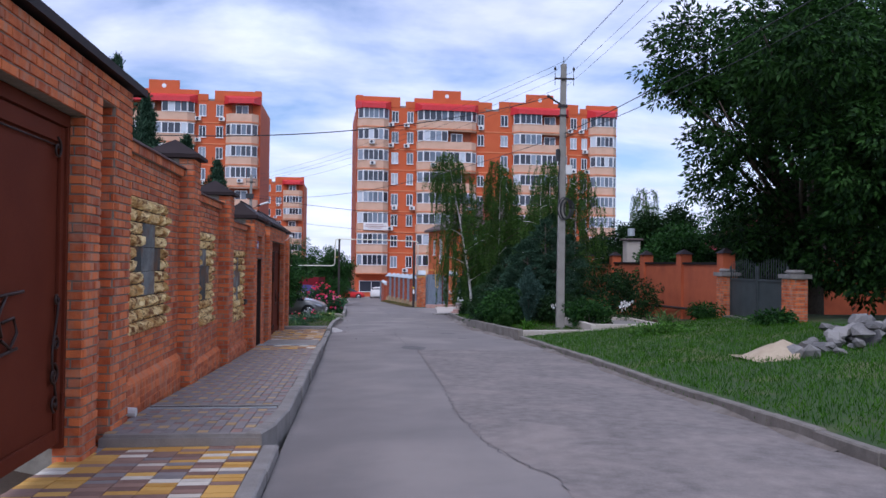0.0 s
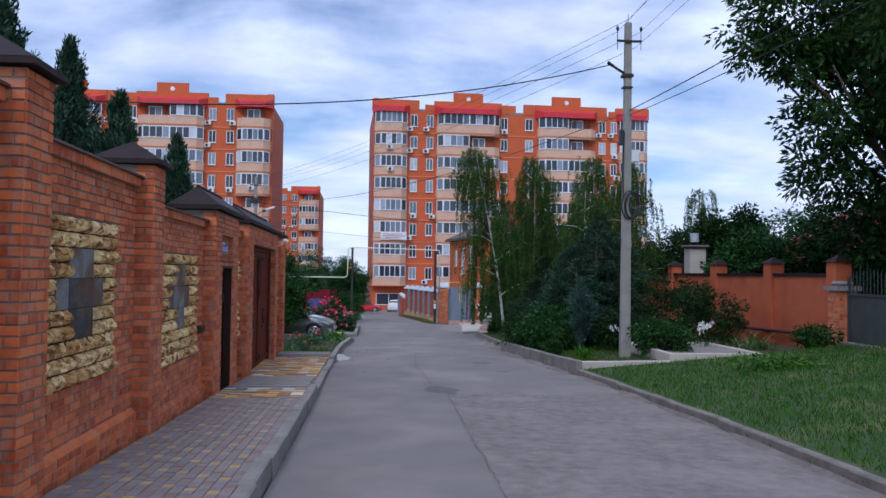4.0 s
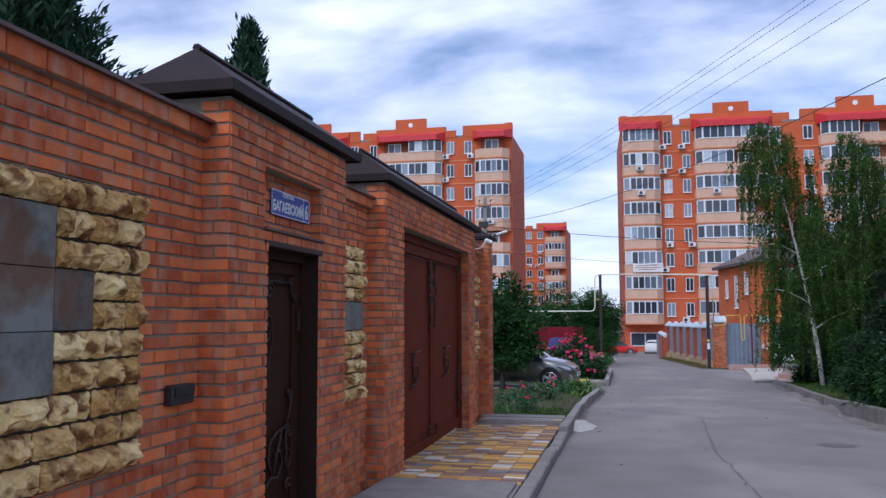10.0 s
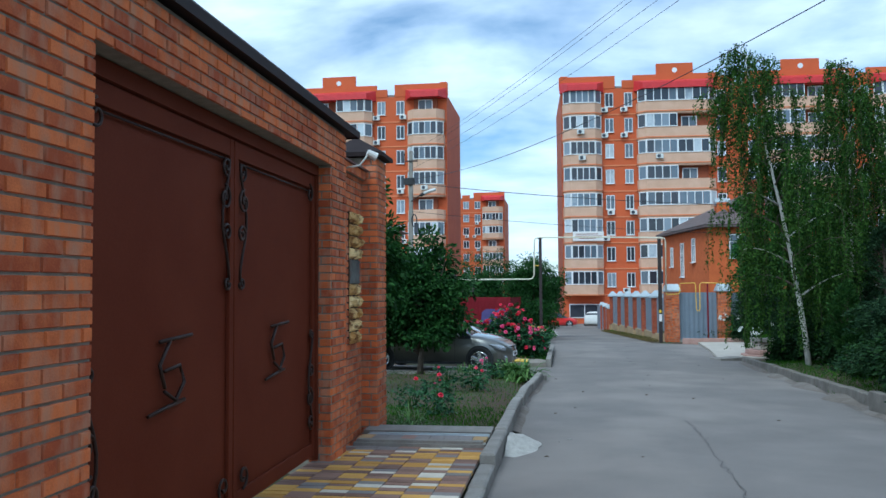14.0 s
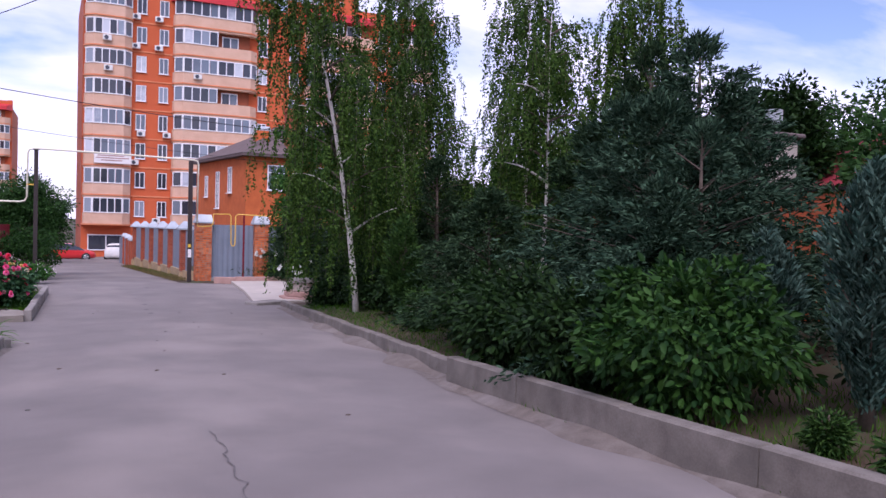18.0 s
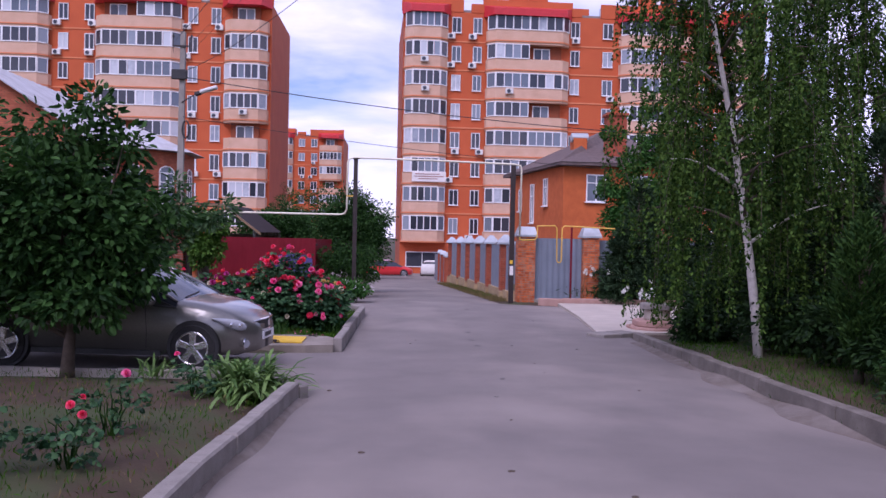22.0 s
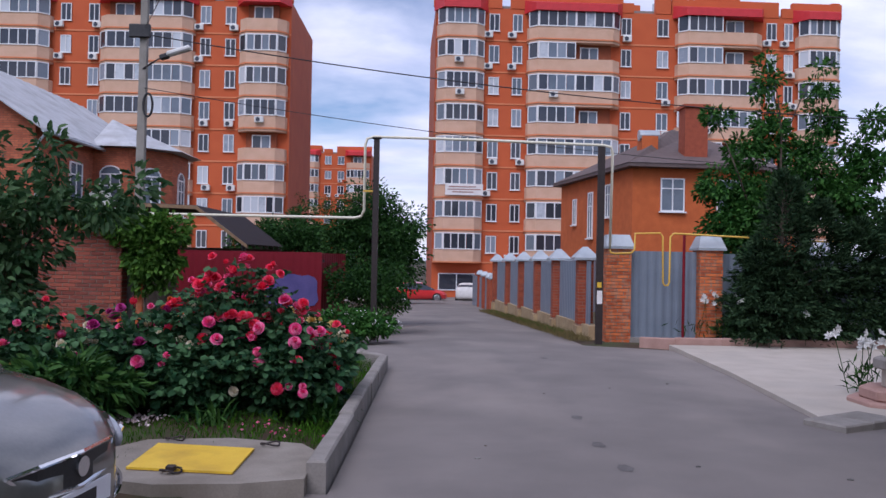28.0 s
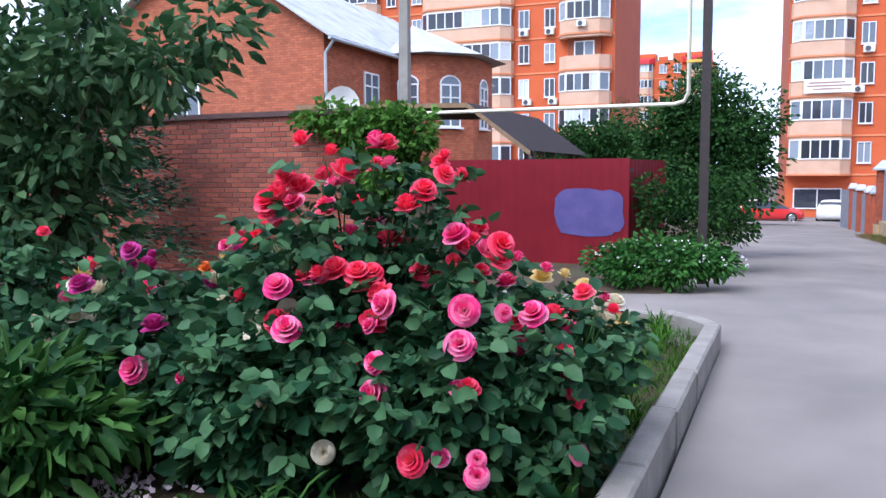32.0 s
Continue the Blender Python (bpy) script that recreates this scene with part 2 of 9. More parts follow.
CONCRETE = mat("concrete", (0.19, 0.172, 0.152), (0.31, 0.285, 0.255), 0.9, 5, 0.35, 70, stain=(0.15, 0.14, 0.12), stain_scale=1.6, stain_amt=0.6)
KERB_CONCRETE = mat("worn_kerb_concrete", (0.125, 0.108, 0.090), (0.235, 0.210, 0.178), 0.92, 5, 0.5, 60, stain=(0.09, 0.08, 0.065), stain_scale=1.8, stain_amt=0.7)
PALE_CONCRETE = mat("pale_concrete", (0.40, 0.35, 0.29), (0.52, 0.465, 0.395), 0.9, 2, 0.2, 60, stain=(0.40, 0.36, 0.31), stain_scale=0.9, stain_amt=0.6)
CEMENT = mat("white_cement", (0.33, 0.305, 0.27), (0.52, 0.49, 0.445), 0.95, 12, 0.5, 60)
PINK_STONE = mat("pink_kerbstone", (0.34, 0.20, 0.16), (0.46, 0.29, 0.24), 0.85, 6, 0.2, 60)
POLE_CONCRETE = mat("pole_concrete", (0.20, 0.185, 0.16), (0.33, 0.31, 0.27), 0.9, 4, 0.3, 60, stain=(0.2, 0.18, 0.15), stain_scale=2, stain_amt=0.5)
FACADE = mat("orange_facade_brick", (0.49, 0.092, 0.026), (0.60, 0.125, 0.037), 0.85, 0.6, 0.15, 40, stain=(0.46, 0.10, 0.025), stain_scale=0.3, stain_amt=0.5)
# darker copy of the facade brick; side-face shading is put into the colour
FACADE_SHADED = mat("shaded_facade_brick", (0.38, 0.092, 0.042), (0.48, 0.125, 0.055), 0.85, 0.6, 0.15, 40)
FACADE_BELT = mat("pale_facade_course", (0.60, 0.20, 0.085), (0.70, 0.26, 0.12), 0.85, 0.8, 0.1, 40)
PEACH = mat("peach_render", (0.58, 0.36, 0.235), (0.68, 0.45, 0.32), 0.9, 1.1, 0.1, 60, stain=(0.50, 0.31, 0.21), stain_scale=0.9, stain_amt=0.5)
RED_PANEL = mat("crimson_fascia", (0.50, 0.02, 0.025), (0.64, 0.035, 0.04), 0.5, 2, 0.02, 50)
WHITE_PVC = mat("white_pvc", (0.72, 0.72, 0.72), (0.84, 0.84, 0.83), 0.35, 3, 0.0, 60)
PANE = glassy("window_pane", (0.16, 0.195, 0.24), 0.06, 0.9)
PANE_CURTAIN = mat("pane_with_net_curtain", (0.25, 0.29, 0.34), (0.56, 0.59, 0.62), 0.12, 1.3, 0.0, 5, spread=0.9)
PANE_DARK = glassy("dark_pane", (0.05, 0.055, 0.07), 0.05, 0.5)
# facade brick darkened in colour, standing in for shade in loggias and reveals
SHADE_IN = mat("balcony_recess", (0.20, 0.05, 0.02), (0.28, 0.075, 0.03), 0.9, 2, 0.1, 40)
AC = mat("white_appliance", (0.62, 0.61, 0.57), (0.76, 0.75, 0.71), 0.5, 6, 0.0, 60)
BLACK = mat("black_plastic", (0.012, 0.012, 0.013), (0.03, 0.03, 0.03), 0.5, 10, 0.05, 60)
RUST = mat("rusty_brown_steel", (0.015, 0.010, 0.009), (0.036, 0.023, 0.019), 0.6, 12, 0.2, 60)
PIPE_WHITE = mat("cream_gas_pipe", (0.68, 0.64, 0.48), (0.80, 0.76, 0.60), 0.45, 5, 0.02, 50)
PIPE_YELLOW = mat("yellow_gas_pipe", (0.66, 0.40, 0.05), (0.78, 0.50, 0.08), 0.45, 5, 0.02, 50)
SHEET_GREY = mat("grey_profiled_sheet", (0.17, 0.205, 0.25), (0.22, 0.26, 0.31), 0.4, 2, 0.03, 60)
SHEET_RED = mat("crimson_profiled_sheet", (0.150, 0.005, 0.012), (0.205, 0.009, 0.018), 0.55, 2, 0.03, 60, spec=0.25)
SPRAY_BLUE = mat("blue_sprayed_paint", (0.075, 0.065, 0.20), (0.13, 0.105, 0.27), 0.6, 3, 0.0, 40, spec=0.2)
ZINC = mat("galvanised_cap", (0.36, 0.40, 0.42), (0.50, 0.54, 0.56), 0.45, 4, 0.03, 40, metal=0.3)
ROOF_GREY = mat("grey_asbestos_roof", (0.36, 0.37, 0.38), (0.52, 0.53, 0.54), 0.8, 2, 0.2, 40, stain=(0.26, 0.25, 0.24), stain_scale=1.1, stain_amt=0.6)
ROOF_BROWN = mat("brown_shingle_roof", (0.085, 0.062, 0.058), (0.15, 0.11, 0.10), 0.8, 3, 0.3, 30)
ORANGE_WALL = mat("orange_house_brick", (0.46, 0.10, 0.022), (0.60, 0.145, 0.036), 0.85, 3, 0.2, 60, stain=(0.40, 0.085, 0.02), stain_scale=0.8, stain_amt=0.5)
FENCE_ORANGE = mat("orange_fence_render", (0.40, 0.085, 0.028), (0.52, 0.125, 0.042), 0.85, 2, 0.15, 60, stain=(0.30, 0.07, 0.03), stain_scale=1.1, stain_amt=0.6)
BARK = mat("dark_bark", (0.06, 0.045, 0.032), (0.13, 0.10, 0.075), 0.95, 12, 0.7, 60)
BIRCH_BARK = mat("birch_bark", (0.52, 0.49, 0.44), (0.74, 0.70, 0.64), 0.85, 6, 0.3, 40, stain=(0.07, 0.06, 0.05), stain_scale=6, stain_amt=0.6)
LEAF_WALNUT = mat("walnut_leaves", (0.020, 0.080, 0.014), (0.060, 0.170, 0.030), 0.6, 0.6, 0, 9, spread=0.8, transmit=0.25)
LEAF_BIRCH = mat("birch_leaves", (0.015, 0.050, 0.006), (0.078, 0.152, 0.022), 0.65, 0.5, 0, 9, spread=0.8, transmit=0.25)
LEAF_DARK = mat("dark_tree_leaves", (0.006, 0.022, 0.005), (0.022, 0.056, 0.012), 0.65, 0.5, 0, 9, spread=0.8, transmit=0.16)
LEAF_ROBINIA = mat("robinia_leaves", (0.007, 0.026, 0.005), (0.036, 0.092, 0.016), 0.6, 0.5, 0, 9, spread=0.8, transmit=0.25)
LEAF_MID = mat("garden_tree_leaves", (0.012, 0.044, 0.009), (0.044, 0.115, 0.024), 0.6, 0.6, 0, 9, spread=0.8, transmit=0.25)
LEAF_BUSH = mat("bush_leaves", (0.009, 0.038, 0.007), (0.036, 0.100, 0.016), 0.6, 0.8, 0, 9, spread=0.8, transmit=0.2)
LEAF_VINE = mat("vine_leaves", (0.040, 0.110, 0.014), (0.110, 0.235, 0.035), 0.5, 0.8, 0, 9, spread=0.8, transmit=0.3)
LEAF_PEACH = mat("peach_leaves", (0.026, 0.072, 0.025), (0.085, 0.160, 0.062), 0.5, 3, 0.1, 30, spread=0.9, transmit=0.28)
LEAF_ROSE = mat("rose_leaves", (0.016, 0.058, 0.024), (0.066, 0.150, 0.060), 0.5, 3, 0.1, 30, spread=0.9, transmit=0.18)
NEEDLE_BLUE = mat("blue_green_needles", (0.012, 0.036, 0.019), (0.058, 0.112, 0.064), 0.85, 2.2, 0, 9, spread=0.9, transmit=0.06)
NEEDLE_SILVER = mat("silver_green_needles", (0.024, 0.060, 0.044), (0.085, 0.150, 0.112), 0.85, 2.2, 0, 9, spread=0.9, transmit=0.06)
NEEDLE_DARK = mat("dark_juniper_needles", (0.010, 0.030, 0.012), (0.042, 0.082, 0.034), 0.85, 2.2, 0, 9, spread=0.8, transmit=0.06)
THUJA = mat("thuja_sprays", (0.012, 0.044, 0.008), (0.045, 0.105, 0.018), 0.7, 1.5, 0, 9, spread=0.8, transmit=0.15)
STRAP = mat("strap_leaves", (0.068, 0.149, 0.036), (0.180, 0.297, 0.088), 0.45, 4, 0, 30, spread=0.8, transmit=0.25)
PETAL_PINK = mat("pink_petals", (0.86, 0.055, 0.26), (0.96, 0.30, 0.50), 0.5, 14, 0, 40, spread=0.9, transmit=0.3)
PETAL_RED = mat("coral_red_petals", (0.90, 0.038, 0.11), (0.97, 0.15, 0.25), 0.5, 6, 0, 40, spread=0.9, transmit=0.3)
PETAL_WHITE = mat("cream_petals", (0.72, 0.64, 0.45), (0.86, 0.80, 0.66), 0.5, 6, 0, 40, spread=0.9, transmit=0.3)
PETAL_YELLOW = mat("pale_yellow_petals", (0.75, 0.55, 0.18), (0.88, 0.72, 0.36), 0.5, 6, 0, 40, spread=0.9, transmit=0.3)
PETAL_PURPLE = mat("magenta_petals", (0.42, 0.02, 0.16), (0.62, 0.08, 0.34), 0.5, 6, 0, 40, spread=0.9, transmit=0.3)
PETAL_ORANGE = mat("orange_petals", (0.75, 0.16, 0.03), (0.86, 0.30, 0.07), 0.5, 6, 0, 40, spread=0.9, transmit=0.3)
PEONY = mat("peony_leaves", (0.014, 0.058, 0.012), (0.058, 0.140, 0.028), 0.55, 4, 0, 30, spread=0.8, transmit=0.2)
FALLEN = mat("fallen_petals", (0.48, 0.36, 0.36), (0.66, 0.54, 0.54), 0.7, 20, 0, 60, spread=0.8)
LILY = mat("white_lily_petals", (0.74, 0.74, 0.70), (0.86, 0.86, 0.83), 0.5, 6, 0, 40, transmit=0.3)
CAR_PAINT = mat("grey_metallic_paint", (0.178, 0.174, 0.156), (0.215, 0.210, 0.190), 0.31, 40, 0.0, 300, metal=0.7, coat=1.0)
CAR_RED = mat("red_car_paint", (0.62, 0.02, 0.02), (0.70, 0.03, 0.03), 0.3, 10, 0.0, 100, coat=1.0)
RUBBER = mat("tyre_rubber", (0.012, 0.012, 0.012), (0.028, 0.027, 0.026), 0.85, 20, 0.2, 100)
ALLOY = mat("alloy_rim", (0.50, 0.50, 0.50), (0.64, 0.64, 0.63), 0.25, 10, 0.0, 60, metal=0.9)
CHROME = mat("chrome", (0.68, 0.68, 0.69), (0.75, 0.75, 0.75), 0.12, 10, 0.0, 60, metal=1.0)
LAMP_GLASS = glassy("headlamp_glass", (0.42, 0.44, 0.48), 0.04)
YELLOW_PAINT = mat("yellow_hatch_paint", (0.68, 0.42, 0.02), (0.80, 0.54, 0.05), 0.5, 4, 0.1, 50, stain=(0.30, 0.14, 0.03), stain_scale=2.5, stain_amt=0.5)
SIGN_BLUE = mat("blue_sign_enamel", (0.012, 0.035, 0.26), (0.018, 0.05, 0.33), 0.35, 3, 0.0, 60)
SIGN_WHITE = mat("white_sign_paint", (0.78, 0.78, 0.80), (0.85, 0.85, 0.86), 0.4, 3, 0.0, 60)
BANNER = mat("white_banner", (0.70, 0.66, 0.62), (0.80, 0.77, 0.74), 0.6, 2, 0.0, 40)
BANNER_TXT = mat("banner_print", (0.30, 0.16, 0.12), (0.40, 0.22, 0.18), 0.6, 2, 0.0, 40)
ROCK = mat("broken_rock", (0.10, 0.095, 0.09), (0.25, 0.235, 0.215), 0.9, 4, 0.6, 40, spread=0.7)
SAND = mat("sand_heap", (0.34, 0.26, 0.17), (0.47, 0.38, 0.26), 0.95, 6, 0.5, 90)
TILE_MAROON = mat("maroon_roof_tile", (0.26, 0.03, 0.04), (0.38, 0.06, 0.07), 0.6, 6, 0.3, 30, spread=0.4)
CABLE = mat("cable_rubber", (0.012, 0.012, 0.013), (0.03, 0.03, 0.03), 0.6, 10, 0.0, 60)

DIRT = mat("kerb_dirt", (0.105, 0.086, 0.070), (0.19, 0.16, 0.135), 0.95, 6, 0.6, 60, stain=(0.24, 0.215, 0.195), stain_scale=1.5, stain_amt=0.6)

# ---- kit ----
R = random.Random(7)


def mesh_of(name, bm, material, smooth=False):
    me = bpy.data.meshes.new(name)
    bm.to_mesh(me)
    bm.free()
    for mm in (material if isinstance(material, (list, tuple)) else [material]):
        me.materials.append(mm)
    if smooth:
        me.polygons.foreach_set("use_smooth", [True] * len(me.polygons))
    return me


def raw(name, verts, faces, material, smooth=False, index=None):
    me = bpy.data.meshes.new(name)
    me.from_pydata(verts, [], faces)
    for mm in (material if isinstance(material, (list, tuple)) else [material]):
        me.materials.append(mm)
    if index is not None:
        me.polygons.foreach_set("material_index", index)
    if smooth:
        me.polygons.foreach_set("use_smooth", [True] * len(me.polygons))
    me.update()
    return me


def empty(name, at=(0, 0, 0), rz=0.0, **tags):
    ob = new(name)
    ob.matrix_world = pose(*at, 0, 0, rz)
    return tagged(ob, **tags)


def put(name, me, parent=None, label="", m=None):
    """Link mesh data under a parent, in the parent's own space."""
    ob = new(name, me)
    if parent is not None:
        ob.parent = parent
    if m is not None:
        ob.matrix_basis = m
    if label:
        ob["label"] = label
    return ob


def part(name, bm, material, parent, label="", smooth=False, m=None):
    return put(name, mesh_of(name, bm, material, smooth), parent, label, m)


BOXF = ((0, 3, 2, 1), (4, 5, 6, 7), (0, 1, 5, 4), (1, 2, 6, 5), (2, 3, 7, 6), (3, 0, 4, 7))


def boxes(*bs, bevel=0.0):
    """One bmesh of boxes (x0, y0, z0, x1, y1, z1)."""
    bm = bmesh.new()
    for x0, y0, z0, x1, y1, z1 in bs:
        v = [bm.verts.new(p) for p in ((x0, y0, z0), (x1, y0, z0), (x1, y1, z0), (x0, y1, z0), (x0, y0, z1), (x1, y0, z1), (x1, y1, z1), (x0, y1, z1))]
        for f in BOXF:
            bm.faces.new([v[i] for i in f])
    if bevel:
        bmesh.ops.bevel(bm, geom=list(bm.edges), offset=bevel, segments=1, affect="EDGES")
    return bm


def prism(poly, z0, z1, bm=None):
    """Upright prism over a plan polygon; z0, z1 numbers or lists per corner."""
    bm = bm or bmesh.new()
    n = len(poly)
    lo = z0 if isinstance(z0, (list, tuple)) else [z0] * n
    hi = z1 if isinstance(z1, (list, tuple)) else [z1] * n
    a = [bm.verts.new((x, y, z)) for (x, y), z in zip(poly, lo)]
    b = [bm.verts.new((x, y, z)) for (x, y), z in zip(poly, hi)]
    bm.faces.new(list(reversed(a)))
    bm.faces.new(b)
    for i in range(n):
        j = (i + 1) % n
        bm.faces.new((a[i], a[j], b[j], b[i]))
    bmesh.ops.recalc_face_normals(bm, faces=list(bm.faces))
    return bm


def tube(points, radii, sides=8, bm=None, caps=True):
    """A swept tube along points with a radius (or one per point)."""
    bm = bm or bmesh.new()
    pts = [Vector(p) for p in points]
    if not isinstance(radii, (list, tuple)):
        radii = [radii] * len(pts)
    rings = []
    ref = Vector((0, 0, 1))
    for i, p in enumerate(pts):
        d = (pts[min(i + 1, len(pts) - 1)] - pts[max(i - 1, 0)])
        d = d.normalized() if d.length > 1e-9 else Vector((0, 0, 1))
        if abs(d.dot(ref)) > 0.95:
            ref = Vector((1, 0, 0)) if abs(d.x) < 0.9 else Vector((0, 1, 0))
        u = d.cross(ref).normalized()
        v = u.cross(d).normalized()
        rings.append([bm.verts.new(p + (u * math.cos(2 * math.pi * k / sides) + v * math.sin(2 * math.pi * k / sides)) * radii[i]) for k in range(sides)])
        ref = v
    for a, b in zip(rings, rings[1:]):
        for k in range(sides):
            bm.faces.new((a[k], a[(k + 1) % sides], b[(k + 1) % sides], b[k]))
    if caps:
        bm.faces.new(list(reversed(rings[0])))
        bm.faces.new(rings[-1])
    return bm


def lerp(a, b, f):
    return a + (b - a) * f


def table(rows, y):
    for (a, va), (b, vb) in zip(rows, rows[1:]):
        if y <= b:
            return lerp(va, vb, max(0.0, (y - a) / (b - a)))
    return rows[-1][1]


LEVEL = [(-60, 1.1), (-12, 0.47), (-8, 0.40), (0, 0.20), (5, -0.02), (10, -0.22), (15, -0.36), (20, -0.50), (25, -0.72), (30, -0.88), (35, -1.02), (47, -1.15), (65, -1.70), (90, -2.70), (130, -3.2), (900, -3.2)]


def level(y):
    """Height of the lane's surface at y, smoothed over a couple of metres."""
    return (table(LEVEL, y - 2) + table(LEVEL, y - 1) + 2 * table(LEVEL, y) + table(LEVEL, y + 1) + table(LEVEL, y + 2)) / 6


LANE_LEFT = [(-60, -0.93), (20.5, -0.93), (22, -0.90), (26.3, -0.90), (30.3, -0.64), (35, -0.50), (42.2, -0.43), (42.7, -0.62), (43.1, -1.0), (44.2, -2.9), (45.4, -3.1), (45.7, -1.5), (56, -1.6), (66, -1.8), (140, -2.0)]
LANE_RIGHT = [(-60, 4.1), (-1.6, 4.36), (2.5, 4.50), (4.8, 4.62), (8.2, 4.86), (13, 4.92), (15.8, 4.88), (18.5, 4.66), (23.4, 4.58), (24.8, 4.64), (25.5, 4.80), (28, 4.94), (31.8, 5.08), (37.4, 5.35), (38, 5.4), (46.2, 5.6), (47, 3.75), (64, 3.1), (66, 3.1), (70, 6.0), (140, 8.0)]

# ---- ground, lane, kerbs ----
def rise(x, y):
    """Ground height: the lane's fall along y, verges rising on both sides."""
    z = level(y)
    e = table(LANE_RIGHT, y)
    if x > e + 0.04 and y < 60:
        k = 1.0 if y < 34 else max(0.0, 1 - (y - 34) / 3)
        z += k * (0.09 + 0.095 * min(max(x - e - 0.3, 0), 7.7)) if y < 16.5 else k * (0.13 + 0.05 * min(max(x - e, 0), 8))
    if x < -1.3:
        z += 0.06
    return z


xs = [-900, -400, -150, -70, -40, -25, -15, -10, -8, -6, -5, -4, -3.3, -2.6, -2, -1.5, -1.0, -0.6, 0, 1, 2, 3, 4, 4.4, 4.5, 4.6, 4.7, 4.8, 4.9, 5.0, 5.1, 5.2, 5.4, 5.6, 6, 6.5, 7, 8, 9, 10, 11, 12, 13, 15, 20, 30, 60, 150, 400, 900]
ys = [-900, -400, -150, -60, -30] + [-20 + 1.0 * i for i in range(101)] + [90, 110, 150, 250, 450, 900]
gv, gf = [], []
for y in ys:
    for x in xs:
        wob = 0.025 * noise.noise((x * 0.9, y * 0.9, 0))
        gv.append((x, y, rise(x, y) - (0.16 if y <= 20 and -3.2 < x <= -1.3 else 0.11 if 32 <= y <= 34 and -8.2 < x <= -1.3 else 0.20 if 44 <= y <= 45 and table(LANE_LEFT, y) - 0.1 < x < -1.2 else 0.12 if -1.3 < x < table(LANE_RIGHT, y) + 0.04 else 0.0) - 0.012 + (wob if abs(x) < 40 else 0)))
nx = len(xs)
for j in range(len(ys) - 1):
    for i in range(nx - 1):
        a = j * nx + i
        gf.append((a, a + 1, a + nx + 1, a + nx))
gi = []
for j in range(len(ys) - 1):
    for i in range(nx - 1):
        cx, cy = (xs[i] + xs[i + 1]) / 2, (ys[j] + ys[j + 1]) / 2
        gi.append(1 if (cx > 4.3 and cy < 17) or abs(cx) > 30 else 0)
ground = tagged(new("ground", raw("ground", gv, gf, [EARTH, LAWN], True, gi)), "bare earth and grass verges beside the lane", "ground", kind="structure")

rv, rf = [], []
rys = [-30 + 0.5 * i for i in range(340)]
K = 13
for y in rys:
    a, b = table(LANE_LEFT, y), table(LANE_RIGHT, y)
    for k in range(K):
        x = lerp(a, b, k / (K - 1))
        camber = -0.05 * abs(k / (K - 1) - 0.5) ** 2 * 4
        rv.append((x, y, level(y) + 0.012 + camber + 0.012 * noise.noise((x * 0.7, y * 0.5, 3))))
for j in range(len(rys) - 1):
    for k in range(K - 1):
        a = j * K + k
        rf.append((a, a + 1, a + K + 1, a + K))
lane = tagged(new("road", raw("road", rv, rf, ASPHALT, True)), "worn grey asphalt lane with patches and cracks", "road", kind="structure")
# yard beyond the end of the lane, before the apartment blocks
bm = bmesh.new()
vs = [bm.verts.new(p) for p in ((-45, 84, level(84) + 0.03), (45, 84, level(84) + 0.03), (45, 110, level(110) + 0.03), (-45, 110, level(110) + 0.03))]
bm.faces.new(vs)
part("yard", bm, ASPHALT, None)
tagged(bpy.data.objects["yard"], "asphalt parking yard before the apartment blocks", "yard", kind="structure")


def kerb_run(name, pts, width, up, material, label, seg=1.0, side=1, skew=0.0):
    """Kerbstones one by one along a plan line; up: height over the lane (number or function of y)."""
    thing = empty(name, label=label, category="kerb", kind="structure")
    for (xa, ya), (xb, yb) in zip(pts, pts[1:]):
        L = math.hypot(xb - xa, yb - ya)
        n = max(1, round(L / seg))
        d = Vector((xb - xa, yb - ya, 0)).normalized()
        nn = Vector((-d.y, d.x, 0)) * side
        for i in range(n):
            f0, f1 = i / n + 0.004 / max(L, 0.1), (i + 1) / n - 0.004 / max(L, 0.1)
            p, q = Vector((lerp(xa, xb, f0), lerp(ya, yb, f0), 0)), Vector((lerp(xa, xb, f1), lerp(ya, yb, f1), 0))
            jit = R.uniform(-0.012, 0.012)
            p, q = p + nn * jit, q + nn * jit
            h0, h1 = (up(p.y), up(q.y)) if callable(up) else (up, up)
            dz = R.uniform(-0.012, 0.012)
            z0, z1 = level(p.y), level(q.y)
            bm = prism([(p.x, p.y), (q.x, q.y), (q.x + nn.x * width, q.y + nn.y * width), (p.x + nn.x * width, p.y + nn.y * width)], [z0 - 0.2, z1 - 0.2, z1 - 0.2, z0 - 0.2], [z0 + h0 + dz, z1 + h1 + dz, z1 + h1 + dz, z0 + h0 + dz])
            bmesh.ops.bevel(bm, geom=[e for e in bm.edges if min(v.co.z for v in e.verts) > min(z0, z1)], offset=0.018, segments=1, affect="EDGES")
            part("kerbstone", bm, material, thing)
    return thing


kerb_run("kerb_1", [(4.1, -14), (4.33, -1.6), (4.47, 2.5), (4.59, 4.8), (4.83, 8.2), (4.89, 13.0), (4.86, 15.8)], 0.13, 0.11, KERB_CONCRETE, "low worn concrete kerb beside the lawn", 1.0, -1)
kerb_run("kerb_2", [(4.82, 15.9), (4.62, 18.5), (4.55, 21.5), (4.57, 25.0)], 0.16, lambda y: 0.31, KERB_CONCRETE, "tall cracked concrete kerb along the garden", 1.6, -1)
